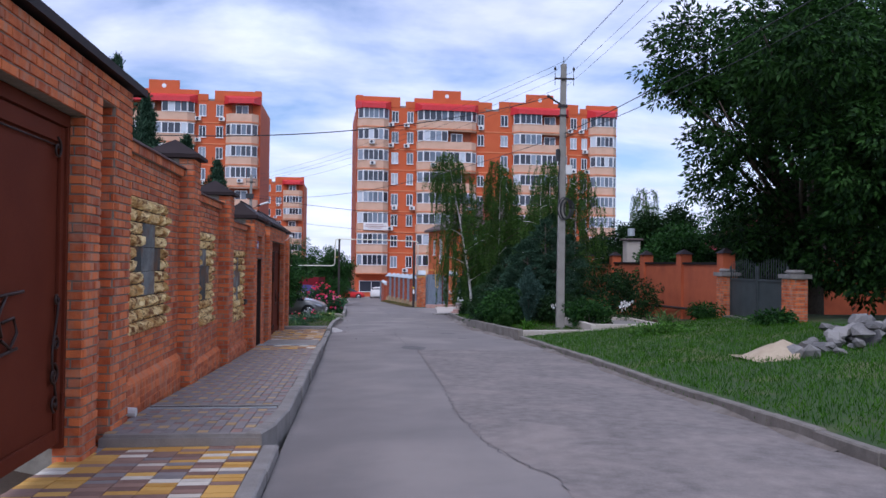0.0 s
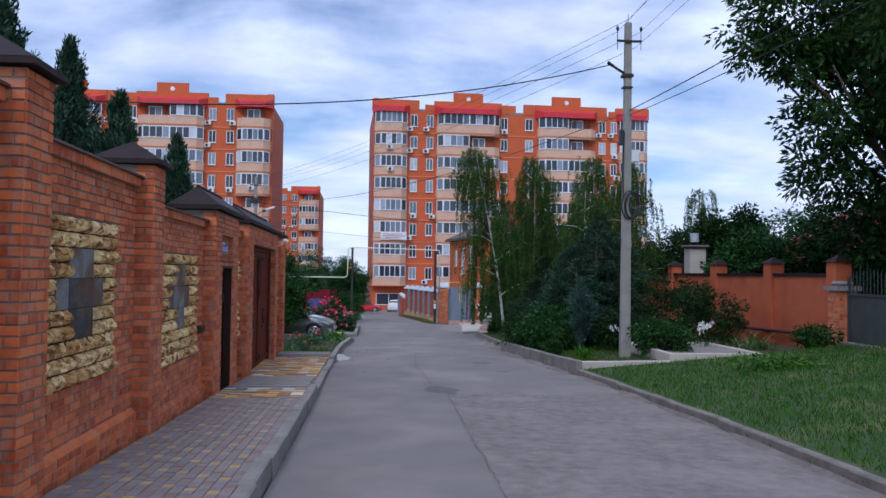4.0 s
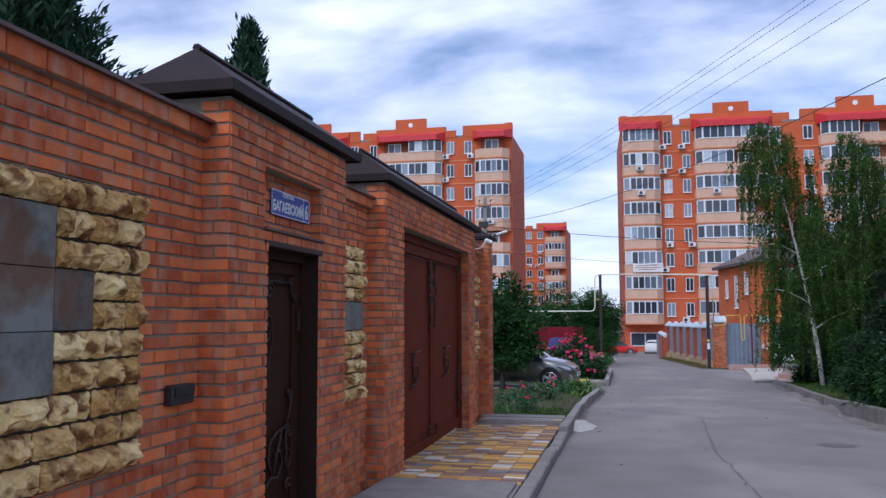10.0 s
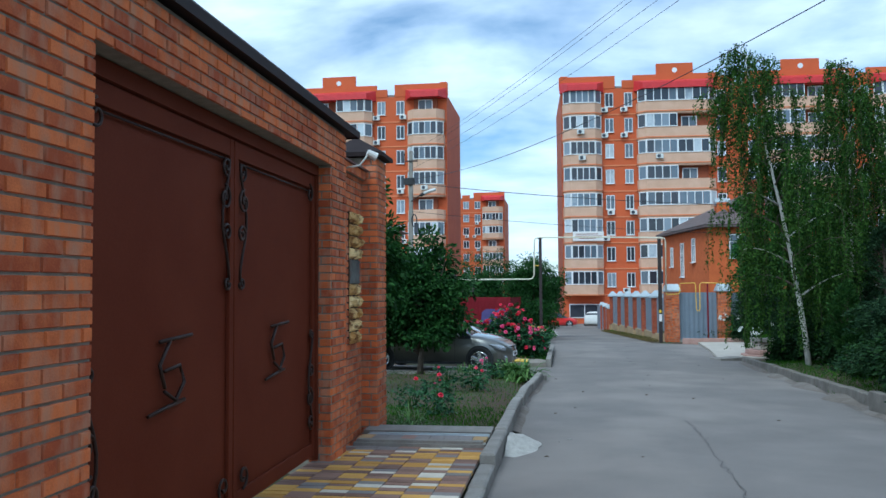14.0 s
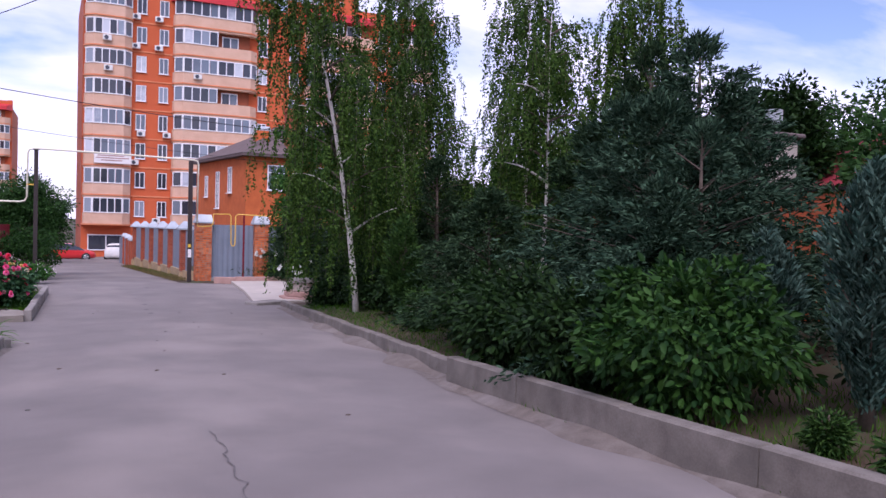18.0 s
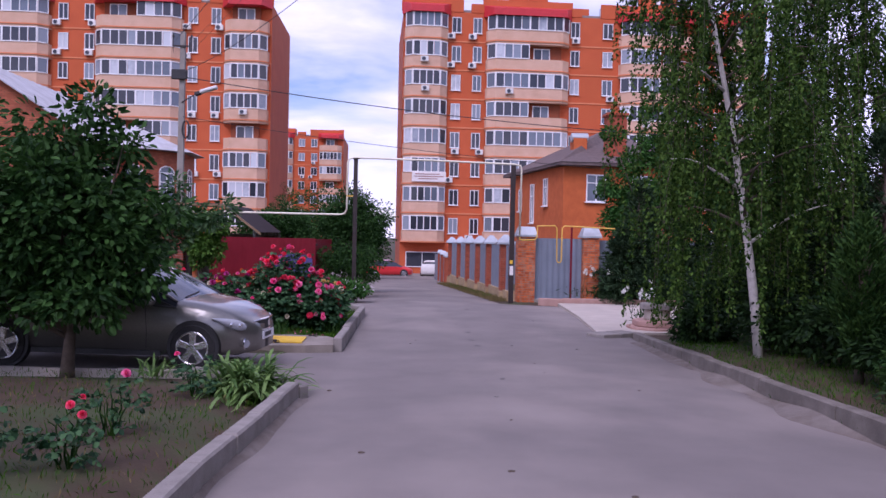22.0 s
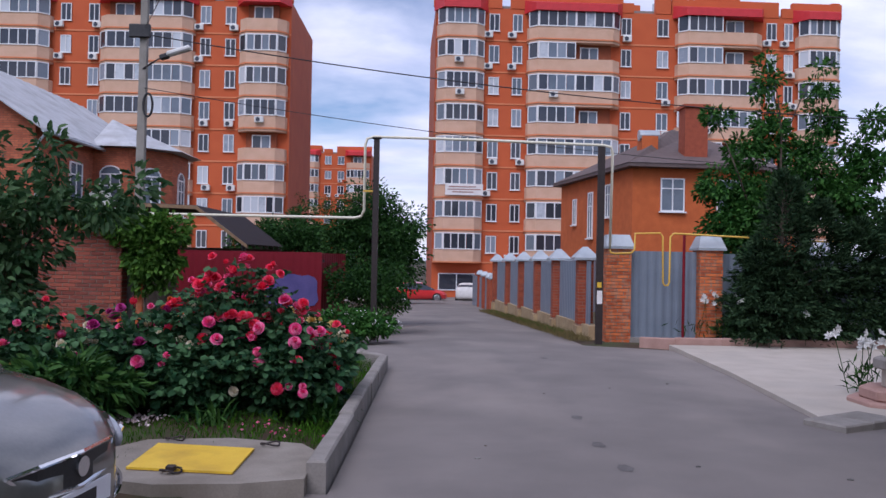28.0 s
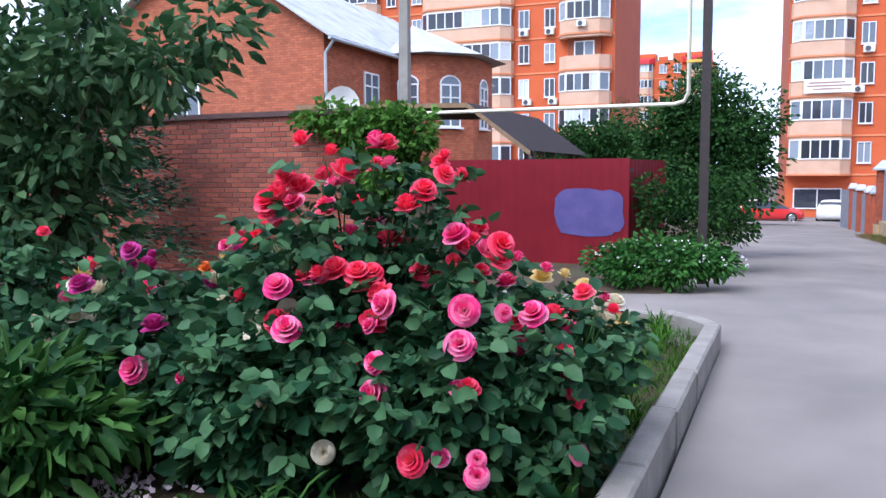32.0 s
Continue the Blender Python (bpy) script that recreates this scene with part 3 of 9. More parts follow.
kerb_run("kerb_3", [(4.75, 25.1), (4.91, 28.0), (5.05, 31.8), (5.24, 36.2), (5.32, 37.4)], 0.15, lambda y: 0.20 if y < 33 else 0.20 - 0.02 * (y - 33), KERB_CONCRETE, "concrete kerb along the birch garden", 1.0, -1)
kerb_run("kerb_4", [(-0.92, 21.7), (-0.92, 24), (-0.88, 26.6), (-0.66, 30.25)], 0.15, 0.17, CONCRETE, "concrete kerb edging the lawn before the parked car", 1.0, 1)
kerb_run("kerb_5", [(-0.52, 34.9), (-0.49, 38), (-0.45, 42.25), (-0.68, 42.65), (-1.0, 42.95)], 0.15, 0.20, CONCRETE, "concrete kerb round the rose bed", 1.0, 1)
kerb_run("kerb_6", [(-1.02, 42.96), (-1.75, 43.4), (-3.2, 44.1)], 0.10, 0.14, CONCRETE, "narrow concrete edging at the back of the rose bed", 0.9, 1)

# ---- brick property wall with two gates and a door ----
XW, XP, XB = -2.70, -2.50, -3.10
CH, BL, JT = 0.080, 0.257, 0.013


class Bricks:
    """Collects brick boxes; the first ones can be taken out as single parts."""

    def __init__(self):
        self.all = []

    def face(self, o, u, n, length, z0, z1, holes=(), start=0.0, deep=0.013):
        o, u, n = Vector(o), Vector(u), Vector(n)
        k0 = int(math.floor(z0 / CH))
        k1 = int(math.ceil(z1 / CH))
        for k in range(k0, k1):
            lo, hi = max(k * CH + JT / 2, z0), min((k + 1) * CH - JT / 2, z1)
            if hi - lo < 0.02:
                continue
            step = BL + JT
            s = -((k % 2) * 0.5 + 0.06 * math.sin(k * 2.3)) * step + start - 0.02
            while s < length:
                a, b = max(s + JT / 2, 0.0), min(s + step - JT / 2, length)
                s += step
                if b - a < 0.02:
                    continue
                spans = [(a, b)]
                for h0, g0, h1, g1 in holes:
                    if hi <= g0 + 0.012 or lo >= g1 - 0.012:
                        continue
                    nxt = []
                    for p, q in spans:
                        if q <= h0 or p >= h1:
                            nxt.append((p, q))
                        else:
                            if p < h0 - 0.02:
                                nxt.append((p, h0))
                            if q > h1 + 0.02:
                                nxt.append((h1, q))
                    spans = nxt
                for p, q in spans:
                    d = deep + R.uniform(-0.0025, 0.0025)
                    self.all.append((o + u * p, u * (q - p), n * d, lo, hi))
                # cut bricks above an opening's head and below its sill
                for h0, g0, h1, g1 in holes:
                    p, q = max(a, h0), min(b, h1)
                    if q - p < 0.02:
                        continue
                    if lo < g1 - 0.012 and hi > g1 + 0.012:
                        self.all.append((o + u * p, u * (q - p), n * deep, g1, hi))
                    if lo < g0 - 0.012 and hi > g0 + 0.012:
                        self.all.append((o + u * p, u * (q - p), n * deep, lo, g0))

    @staticmethod
    def geo(b):
        o, du, nd, lo, hi = b
        c = 0.004
        cu = du.normalized() * c
        base = [(o, lo), (o + du, lo), (o + du, hi), (o, hi)]
        top = [(o + nd + cu, lo + c), (o + du + nd - cu, lo + c), (o + du + nd - cu, hi - c), (o + nd + cu, hi - c)]
        v = [(p.x, p.y, z) for p, z in base] + [(p.x, p.y, z) for p, z in top]
        return v, ((4, 5, 6, 7), (0, 1, 5, 4), (1, 2, 6, 5), (2, 3, 7, 6), (3, 0, 4, 7))

    def emit(self, parent, singles=0, material=None):
        """singles: how many bricks become parts of their own; the rest is one mesh."""
        V, F = [], []
        for i, b in enumerate(self.all):
            v, f = self.geo(b)
            if i < singles:
                put("brick", raw("brick", v, f, material or BRICK), parent)
            else:
                k = len(V)
                V += v
                F += [tuple(q + k for q in g) for g in f]
        if V:
            ob = put("brickwork", raw("brickwork", V, F, material or BRICK), parent)
            ob["kind"] = "stuff"


def wall_part(name, label, y0, y1, z0, z1, xf, xb=XB, holes=(), singles=0, sides=(True, True), deep_cols=True):
    """A length of brick wall on x = xf: mortar core with real openings (holes: y0, z0, y1, z1, depth or None=through)."""
    thing = empty(name, label=label, category="wall", kind="structure")
    bs = []
    ycuts = sorted({y0, y1, *[h[0] for h in holes], *[h[2] for h in holes]})
    for a, b in zip(ycuts, ycuts[1:]):
        zs = sorted([(h[1], h[3], h[4]) for h in holes if h[0] <= a + 1e-6 and h[2] >= b - 1e-6])
        z = z0
        for g0, g1, dp in zs:
            if g0 > z:
                bs.append((xb, a, z, xf, b, g0))
            if dp is not None:
                bs.append((xb, a, g0, xf - dp, b, g1))
            z = g1
        if z < z1:
            bs.append((xb, a, z, xf, b, z1))
    part("mortar_core", boxes(*bs), MORTAR, thing)
    br = Bricks()
    br.face((xf, y0, 0), (0, 1, 0), (1, 0, 0), y1 - y0, z0, z1, [(h[0] - y0, h[1], h[2] - y0, h[3]) for h in holes])
    if sides[0]:
        br.face((XW, y0, 0), (1, 0, 0), (0, -1, 0), xf - XW, z0, z1)
    if sides[1]:
        br.face((xf, y1, 0), (-1, 0, 0), (0, 1, 0), xf - XW, z0, z1)
    for h0, g0, h1, g1, dp in holes:
        d = dp if dp is not None else 0.22
        br.face((xf, h0, 0), (-1, 0, 0), (0, 1, 0), d, g0, g1)
        br.face((xf - d, h1, 0), (1, 0, 0), (0, -1, 0), d, g0, g1)
        if dp is not None:
            br.face((xf - dp, h0, 0), (0, 1, 0), (1, 0, 0), h1 - h0, g0, g1)
    br.emit(thing, singles)
    return thing


def hip_roof(name, label, y0, y1, z, xf, over=0.08, up=0.31, oy=None, oend=0.24):
    """Folded metal roof over a portal, with fascia."""
    thing = empty(name, label=label, category="roof")
    xa, xb, ya, yb = xf + over, XB - 0.15, y0 - (over if oy is None else oy), y1 + oend
    bm = bmesh.new()
    xm = (xa + xb) / 2
    run = 0.26
    lo = [bm.verts.new(p) for p in ((xa, ya, z), (xa, yb, z), (xb, yb, z), (xb, ya, z))]
    hi = [bm.verts.new((xm, ya + run, z + up)), bm.verts.new((xm, yb - run, z + up))]
    bm.faces.new((lo[0], lo[1], hi[1], hi[0]))
    bm.faces.new((lo[1], lo[2], hi[1]))
    bm.faces.new((lo[2], lo[3], hi[0], hi[1]))
    bm.faces.new((lo[3], lo[0], hi[0]))
    part("roof_sheet", bm, ROOFMETAL, thing)
    part("fascia", boxes((xa - 0.012, ya, z - 0.07, xa + 0.003, yb, z + 0.004), (xb, ya - 0.003, z - 0.07, xa, ya + 0.012, z + 0.004), (xb, yb - 0.012, z - 0.07, xa, yb + 0.003, z + 0.004)), ROOFMETAL, thing)
    part("soffit", boxes((xb, ya + 0.015, z - 0.055, xa - 0.015, yb - 0.015, z - 0.045)), ROOFMETAL, thing)
    part("ridge_cap", tube([tuple(hi_ for hi_ in (xm, ya + run, z + up + 0.005)), (xm, yb - run, z + up + 0.005)], 0.03, 6), ROOFMETAL, thing)
    return thing


def pillar_cap(y0, y1, z):
    thing = empty("pillar_cap", label="dark brown pyramid metal cap on a brick pillar", category="cap", group="pillar caps")
    xa, xb, o = XP, XB - 0.02, 0.09
    bm = bmesh.new()
    lo = [bm.verts.new(p) for p in ((xa + o, y0 - o, z), (xa + o, y1 + o, z), (xb - o, y1 + o, z), (xb - o, y0 - o, z))]
    top = bm.verts.new(((xa + xb) / 2, (y0 + y1) / 2, z + 0.24))
    for i in range(4):
        bm.faces.new((lo[i], lo[(i + 1) % 4], top))
    part("cap_sheet", bm, ROOFMETAL, thing)
    part("cap_rim", boxes((xb - o, y0 - o, z - 0.05, xa + o, y1 + o, z - 0.004)), ROOFMETAL, thing)
    return thing


def coping(y0, y1, z):
    thing = empty("wall_coping", label="projecting brick course with a brown metal cap along the wall", category="coping", group="wall copings")
    xo = XW + 0.055
    part("mortar_bed", boxes((XB - 0.05, y0, z - 0.10, xo, y1, z + 0.012)), MORTAR, thing)
    bm = bmesh.new()
    prof = [(xo + 0.045, z + 0.006), (xo + 0.045, z + 0.028), ((XW + XB) / 2, z + 0.085), (XB - 0.085, z + 0.028), (XB - 0.085, z + 0.013)]
    a = [bm.verts.new((x, y0, zz)) for x, zz in prof]
    b = [bm.verts.new((x, y1, zz)) for x, zz in prof]
    for i in range(5):
        j = (i + 1) % 5
        bm.faces.new((a[i], b[i], b[j], a[j]))
    bm.faces.new(a[::-1])
    bm.faces.new(b)
    part("metal_cap", bm, COPING, thing)
    n = round((y1 - y0) / 0.262)
    w = (y1 - y0) / n
    for k in range(n):
        d = R.uniform(0.010, 0.016)
        part("brick", boxes((xo - 0.02, y0 + w * k + 0.005, z - 0.096, xo + d, y0 + w * (k + 1) - 0.005, z + 0.008), bevel=0.004), BRICK, thing)


def stone_panel(wall_name, y0, y1, z0, z1, cross=None, seed=1):
    """Split sandstone blocks with a grey slate inset: every block a part."""
    thing = new("stone_panel")
    thing.parent = bpy.data.objects[wall_name]
    thing["label"] = "yellow split sandstone panel with grey slate inset"
    rr = random.Random(seed)
    x = XW + 0.008
    # bed kept dark so the block gaps show as shadow
    part("bed", boxes((x - 0.02, y0, z0, x + 0.011, y1, z1)), GAP_SHADE, thing)
    rows = round((z1 - z0) / 0.143)
    rh = (z1 - z0) / rows
    slabs = []
    if cross:
        for a, b, c, d in cross:
            b, d = z0 + rh * round((b - z0) / rh), z0 + rh * round((d - z0) / rh)
            slabs.append((a, b, c, d))
            bm = boxes((x, a + 0.002, b + 0.002, x + 0.026, c - 0.002, d - 0.002), bevel=0.003)
            part("slate_slab", bm, SLATE, thing)
    for r in range(rows):
        a, b = z0 + r * rh, z0 + (r + 1) * rh
        y = y0
        while y < y1 - 0.03:
            w = rr.uniform(0.16, 0.34)
            e = y + w
            if y1 - e < 0.1:
                e = y1
            spans = [(y, e)]
            for s0, t0, s1, t1 in slabs:
                if b <= t0 + 0.03 or a >= t1 - 0.03:
                    continue
                nxt = []
                for p, q in spans:
                    if q <= s0 or p >= s1:
                        nxt.append((p, q))
                    else:
                        if p < s0 - 0.03:
                            nxt.append((p, s0))
                        if q > s1 + 0.03:
                            nxt.append((s1, q))
                spans = nxt
            for p, q in spans:
                nu, nv = 8, 5
                bm = bmesh.new()
                g = []
                pk, pu = rr.uniform(0.05, 0.10), rr.uniform(0.25, 0.75)
                for i in range(nu + 1):
                    row = []
                    for j in range(nv + 1):
                        ed = i in (0, nu) or j in (0, nv)
                        hgt = 0.012 + 0.016 * rr.random() if ed else 0.014 + pk * (i / nu / pu if i / nu < pu else (1 - i / nu) / (1 - pu)) ** 0.7 * math.sin(math.pi * j / nv) ** 0.6 + rr.uniform(-0.018, 0.024)
                        inn = rr.uniform(0.0, 0.010) if ed else 0.0
                        row.append(bm.verts.new((x + hgt, lerp(p + 0.003, q - 0.003, i / nu) + (inn if i == 0 else -inn if i == nu else 0) + (0 if ed else rr.uniform(-0.012, 0.012)), lerp(a + 0.003, b - 0.003, j / nv) + (inn if j == 0 else -inn if j == nv else 0) + (0 if ed else rr.uniform(-0.010, 0.010)))))
                    g.append(row)
                for i in range(nu):
                    for j in range(nv):
                        q4 = (g[i][j], g[i + 1][j], g[i + 1][j + 1], g[i][j + 1])
                        if (i + j) % 2:
                            bm.faces.new((q4[0], q4[1], q4[2]))
                            bm.faces.new((q4[0], q4[2], q4[3]))
                        else:
                            bm.faces.new((q4[0], q4[1], q4[3]))
                            bm.faces.new((q4[1], q4[2], q4[3]))
                ring = [g[i][0] for i in range(nu + 1)] + [g[nu][j] for j in range(1, nv + 1)] + [g[i][nv] for i in range(nu - 1, -1, -1)] + [g[0][j] for j in range(nv - 1, 0, -1)]
                back = [bm.verts.new((x, v.co.y, v.co.z)) for v in ring]
                for i in range(len(ring)):
                    k = (i + 1) % len(ring)
                    bm.faces.new((ring[i], back[i], back[k], ring[k]))
                part("stone_block", bm, STONE, thing)
            y = e
    return thing


def slate_cross(y0, y1, z0, z1):
    yc, zc = (y0 + y1) / 2, (z0 + z1) / 2
    yc, zc = yc - 0.01, zc + 0.10
    return [(yc - 0.31, zc + 0.14, yc + 0.31, zc + 0.43), (yc - 0.61, zc - 0.14, yc - 0.32, zc + 0.14), (yc - 0.32, zc - 0.14, yc + 0.31, zc + 0.14), (yc + 0.31, zc - 0.14, yc + 0.60, zc + 0.14), (yc - 0.29, zc - 0.42, yc + 0.32, zc - 0.14)]


G0 = -0.6   # foot of the brickwork, below ground
wall_part("wall_portal_1", "red brick gate portal with a narrow vertical slot", -7.6, 0.12, G0, 3.60, XP, holes=[(-5.37, G0, -1.25, 3.13, None), (-0.85, G0, -0.42, 3.36, 0.14)], sides=(True, True))
hip_roof("portal_roof", "dark brown folded metal roof over the gate portal", -7.6, 0.12, 3.69, XP, oend=0.28)
wall_part("wall_section_1", "red brick garden wall with a stone panel", 0.12, 3.36, G0, 3.16, XW, sides=(False, False))
coping(0.13, 3.36, 3.20)
wall_part("wall_pillar_1", "red brick pillar in the garden wall", 3.36, 3.84, G0, 3.36, XP, XB - 0.02)
pillar_cap(3.36, 3.84, 3.42)
wall_part("wall_section_2", "red brick garden wall with a stone panel", 3.84, 6.80, G0, 2.92, XW, sides=(False, False))
coping(3.84, 6.80, 2.96)
wall_part("wall_pillar_2", "red brick pillar in the garden wall", 6.80, 7.28, G0, 3.12, XP, XB - 0.02)
pillar_cap(6.80, 7.28, 3.18)
wall_part("wall_section_3", "red brick garden wall with a stone panel and a letter box", 7.28, 10.60, G0, 2.67, XW, sides=(False, False), singles=290)
coping(7.28, 10.60, 2.71)
wall_part("wall_portal_2", "red brick portal around the brown metal door, with a recess for the street sign", 10.60, 12.82, G0, 2.90, XP, holes=[(11.18, G0, 12.20, 1.98, None), (11.12, 2.08, 12.24, 2.53, 0.10)], singles=280)
hip_roof("portal_roof", "dark brown folded metal roof over the door portal", 10.60, 12.82, 2.98, XP, oy=0.12)
wall_part("wall_section_4", "red brick wall with a narrow stone panel", 12.82, 14.10, G0, 2.67, XW, sides=(False, False), singles=200)
coping(12.82, 14.10, 2.71)
wall_part("wall_portal_3", "red brick portal around the double metal gate", 14.10, 19.45, G0, 2.90, XP, holes=[(14.85, G0, 18.93, 2.50, None)], singles=290)
hip_roof("portal_roof", "dark brown folded metal roof over the double gate", 14.10, 19.45, 2.98, XP, oend=0.33)
wall_part("wall_section_5", "short red brick wall with a narrow stone panel", 19.45, 20.95, G0, 2.67, XW, sides=(False, False))
coping(19.45, 20.95, 2.71)
wall_part("wall_pillar_3", "red brick pillar at the end of the wall", 20.95, 21.42, G0, 2.90, XP, XB - 0.02)
pillar_cap(20.95, 21.42, 2.96)
def plinth(y0, y1, top):
    thing = empty("wall_plinth", label="projecting brick plinth with a sloped cement top", category="plinth", group="wall plinths")
    bm = bmesh.new()
    prof = [(XW, G0), (XW + 0.065, G0), (XW + 0.065, top - 0.06), (XW + 0.012, top)]
    a = [bm.verts.new((x, y0, z)) for x, z in prof]
    b = [bm.verts.new((x, y1, z)) for x, z in prof]
    for i in range(3):
        bm.faces.new((a[i], b[i], b[i + 1], a[i + 1]))
    part("plinth_core", bm, BRICK, thing)
    br = Bricks()
    br.face((XW + 0.065, y0, 0), (0, 1, 0), (1, 0, 0), y1 - y0, G0 + 0.3, top - 0.065, deep=0.006)
    br.emit(thing, 0)


plinth(0.13, 3.35, 0.65)
plinth(3.85, 6.79, 0.38)
plinth(7.29, 10.59, 0.16)
stone_panel("wall_section_1", 0.70, 2.47, 1.11, 2.64, slate_cross(0.70, 2.47, 1.11, 2.64), 1)
stone_panel("wall_section_2", 4.13, 6.02, 0.88, 2.39, slate_cross(4.13, 6.02, 0.88, 2.39), 2)
stone_panel("wall_section_3", 7.90, 9.93, 0.66, 2.15, slate_cross(7.90, 9.93, 0.66, 2.15), 3)
stone_panel("wall_section_4", 13.29, 13.87, 0.62, 2.17, [(13.29, 1.33, 13.87, 1.61)], 4)
stone_panel("wall_section_5", 20.30, 20.75, 0.64, 2.18, [(20.30, 1.32, 20.75, 1.62)], 5)

# ---- apartment blocks ----
FH, GF = 2.757, 3.43   # storey height, top of the ground storey


def pane_mesh(w, h, cols, fr=0.085):
    """Boxes of a window frame, face towards -y, origin at lower left."""
    th = 0.06
    bs = [(0, -th, 0, w, 0, fr), (0, -th, h - fr, w, 0, h)]
    for i in range(cols + 1):
        x = i * (w - fr) / cols
        bs.append((x, -th, fr, x + fr, 0, h - fr))
    return bs


def block(name, label, at, rz, plan, floors, depth, width, gaps=()):
    """Brick apartment block. plan: bays along the front from x=0: (kind, x0, x1); gaps: open loggias (bay, floor, half)."""
    B = empty(name, at, rz, label=label, category="apartment building")
    zt = floors * FH + GF
    part("wall", boxes((0, 0.02, -1.5, width, depth, zt)), FACADE, B)
    # thin side skins carry the shaded facade colour
    part("side_wall", boxes((-0.06, 0.0, -1.5, -0.001, depth, zt)), FACADE_SHADED, B)
    part("side_wall", boxes((width + 0.001, 0, -1.5, width + 0.06, depth, zt)), FACADE_SHADED, B)
    part("roof", boxes((0.1, 0.3, zt, width - 0.1, depth, zt + 0.3)), CONCRETE, B)
    part("roof_hatch", boxes((width * 0.46, 4.0, zt + 0.3, width * 0.46 + 2.6, 6.5, zt + 2.0)), FACADE, B)
    for xv in (width * 0.55, width * 0.57):
        part("vent_pipe", tube([(xv, 2.0, zt + 0.3), (xv, 2.0, zt + 1.5)], 0.10, 6), ZINC, B)
    rr = random.Random(int(at[0] * 7) + floors)
    # parapet with stepped gables
    for k, (kind, x0, x1) in enumerate(plan):
        if kind in ("bay", "bigbay"):
            part("parapet", boxes((x0 - 0.3, -0.05, zt, x1 + 0.3, 0.35, zt + 1.35)), FACADE, B)
            if kind == "bigbay":
                xm = (x0 + x1) / 2
                part("parapet_gable", boxes((xm - 1.9, -0.06, zt + 1.35, xm + 1.9, 0.34, zt + 2.5)), FACADE, B)
                part("gable_boss", tube([(xm, -0.10, zt + 1.75), (xm, -0.055, zt + 1.75)], 0.28, 12), WHITE_PVC, B)
        else:
            part("parapet", boxes((x0 - 0.2, -0.03, zt, x1 + 0.2, 0.3, zt + 0.85 + 0.5 * (k % 2))), FACADE, B)
    part("corner_pier", boxes((-0.06, -0.06, zt, 0.7, 0.6, zt + 1.45)), FACADE, B)
    part("corner_pier", boxes((width - 0.7, -0.06, zt, width + 0.06, 0.6, zt + 1.45)), FACADE, B)
    # ground storey: shop windows and doors under the balconies
    for kind, x0, x1 in plan:
        w = x1 - x0
        if kind == "win":
            gw = part("shop_door", boxes((x0, -0.05, 0.0, x1, 0.03, 2.2)), PANE_DARK, B)
        else:
            gw = part("shop_window", boxes(*[(x0 + 0.5 + q[0], q[1], 0.9 + q[2], x0 + 0.5 + q[3], 0.03 + q[4], 0.9 + q[5]) for q in pane_mesh(w - 1.0, 1.5, 4 if w > 5 else 2)]), WHITE_PVC, B)
            put("pane", raw("pane", [(x0 + 0.55, -0.02, 0.95), (x1 - 0.55, -0.02, 0.95), (x1 - 0.55, -0.02, 2.35), (x0 + 0.55, -0.02, 2.35)], [(0, 1, 2, 3)], PANE_DARK), gw)
    for f in range(floors):
        z = GF + f * FH
        part("belt_course", boxes((0, -0.03, z - 0.13, width, 0.03, z)), FACADE_BELT, B)
        for kb, (kind, x0, x1) in enumerate(plan):
            w = x1 - x0
            if kind in ("bay", "bigbay"):
                d, ch = 1.15, min(0.85, w * 0.19)
                poly = [(x0, 0), (x0 + 0.12, -d * 0.45), (x0 + ch, -d), (x1 - ch, -d), (x1 - 0.12, -d * 0.45), (x1, 0)]
                part("balcony", prism(poly, z, z + 1.02), PEACH, B)
                rim = [(x0 - 0.08, 0), (x0 + 0.05, -d * 0.45 - 0.05), (x0 + ch - 0.04, -d - 0.08), (x1 - ch + 0.04, -d - 0.08), (x1 - 0.05, -d * 0.45 - 0.05), (x1 + 0.08, 0)]
                part("balcony_slab", prism(rim, z - 0.13, z), FACADE_BELT, B)
                a, b = x0 + ch, x1 - ch
                xm = (x0 + x1) / 2
                if kind == "bigbay":
                    spans = [(a, xm, (kb, f, 0) not in gaps), (xm, b, (kb, f, 1) not in gaps)]
                else:
                    spans = [(a, b, (kb, f, 0) not in gaps)]
                runs = []
                for p, q, shut in spans:
                    if shut:
                        runs.append(((p, -d), (q, -d), 4 if q - p < 3.6 else 5))
                    else:
                        # solid box in the dark tone: the open loggia's inner shade is painted
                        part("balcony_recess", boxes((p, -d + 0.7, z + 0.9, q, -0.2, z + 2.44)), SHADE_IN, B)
                        door_ = part("balcony_door", boxes((p + 0.5, -0.52, z + 0.8, p + 2.1, -0.46, z + 2.2)), WHITE_PVC, B)
                        part("door_pane", boxes((p + 0.6, -0.545, z + 0.85, p + 1.25, -0.522, z + 2.1)), PANE_DARK, door_)
                        part("door_pane", boxes((p + 1.35, -0.545, z + 0.85, p + 2.0, -0.522, z + 2.1)), PANE, door_)
                if spans[0][2]:
                    runs.append(((x0 + 0.12, -d * 0.45), (x0 + ch, -d), 1))
                if spans[-1][2]:
                    runs.append(((x1 - ch, -d), (x1 - 0.12, -d * 0.45), 1))
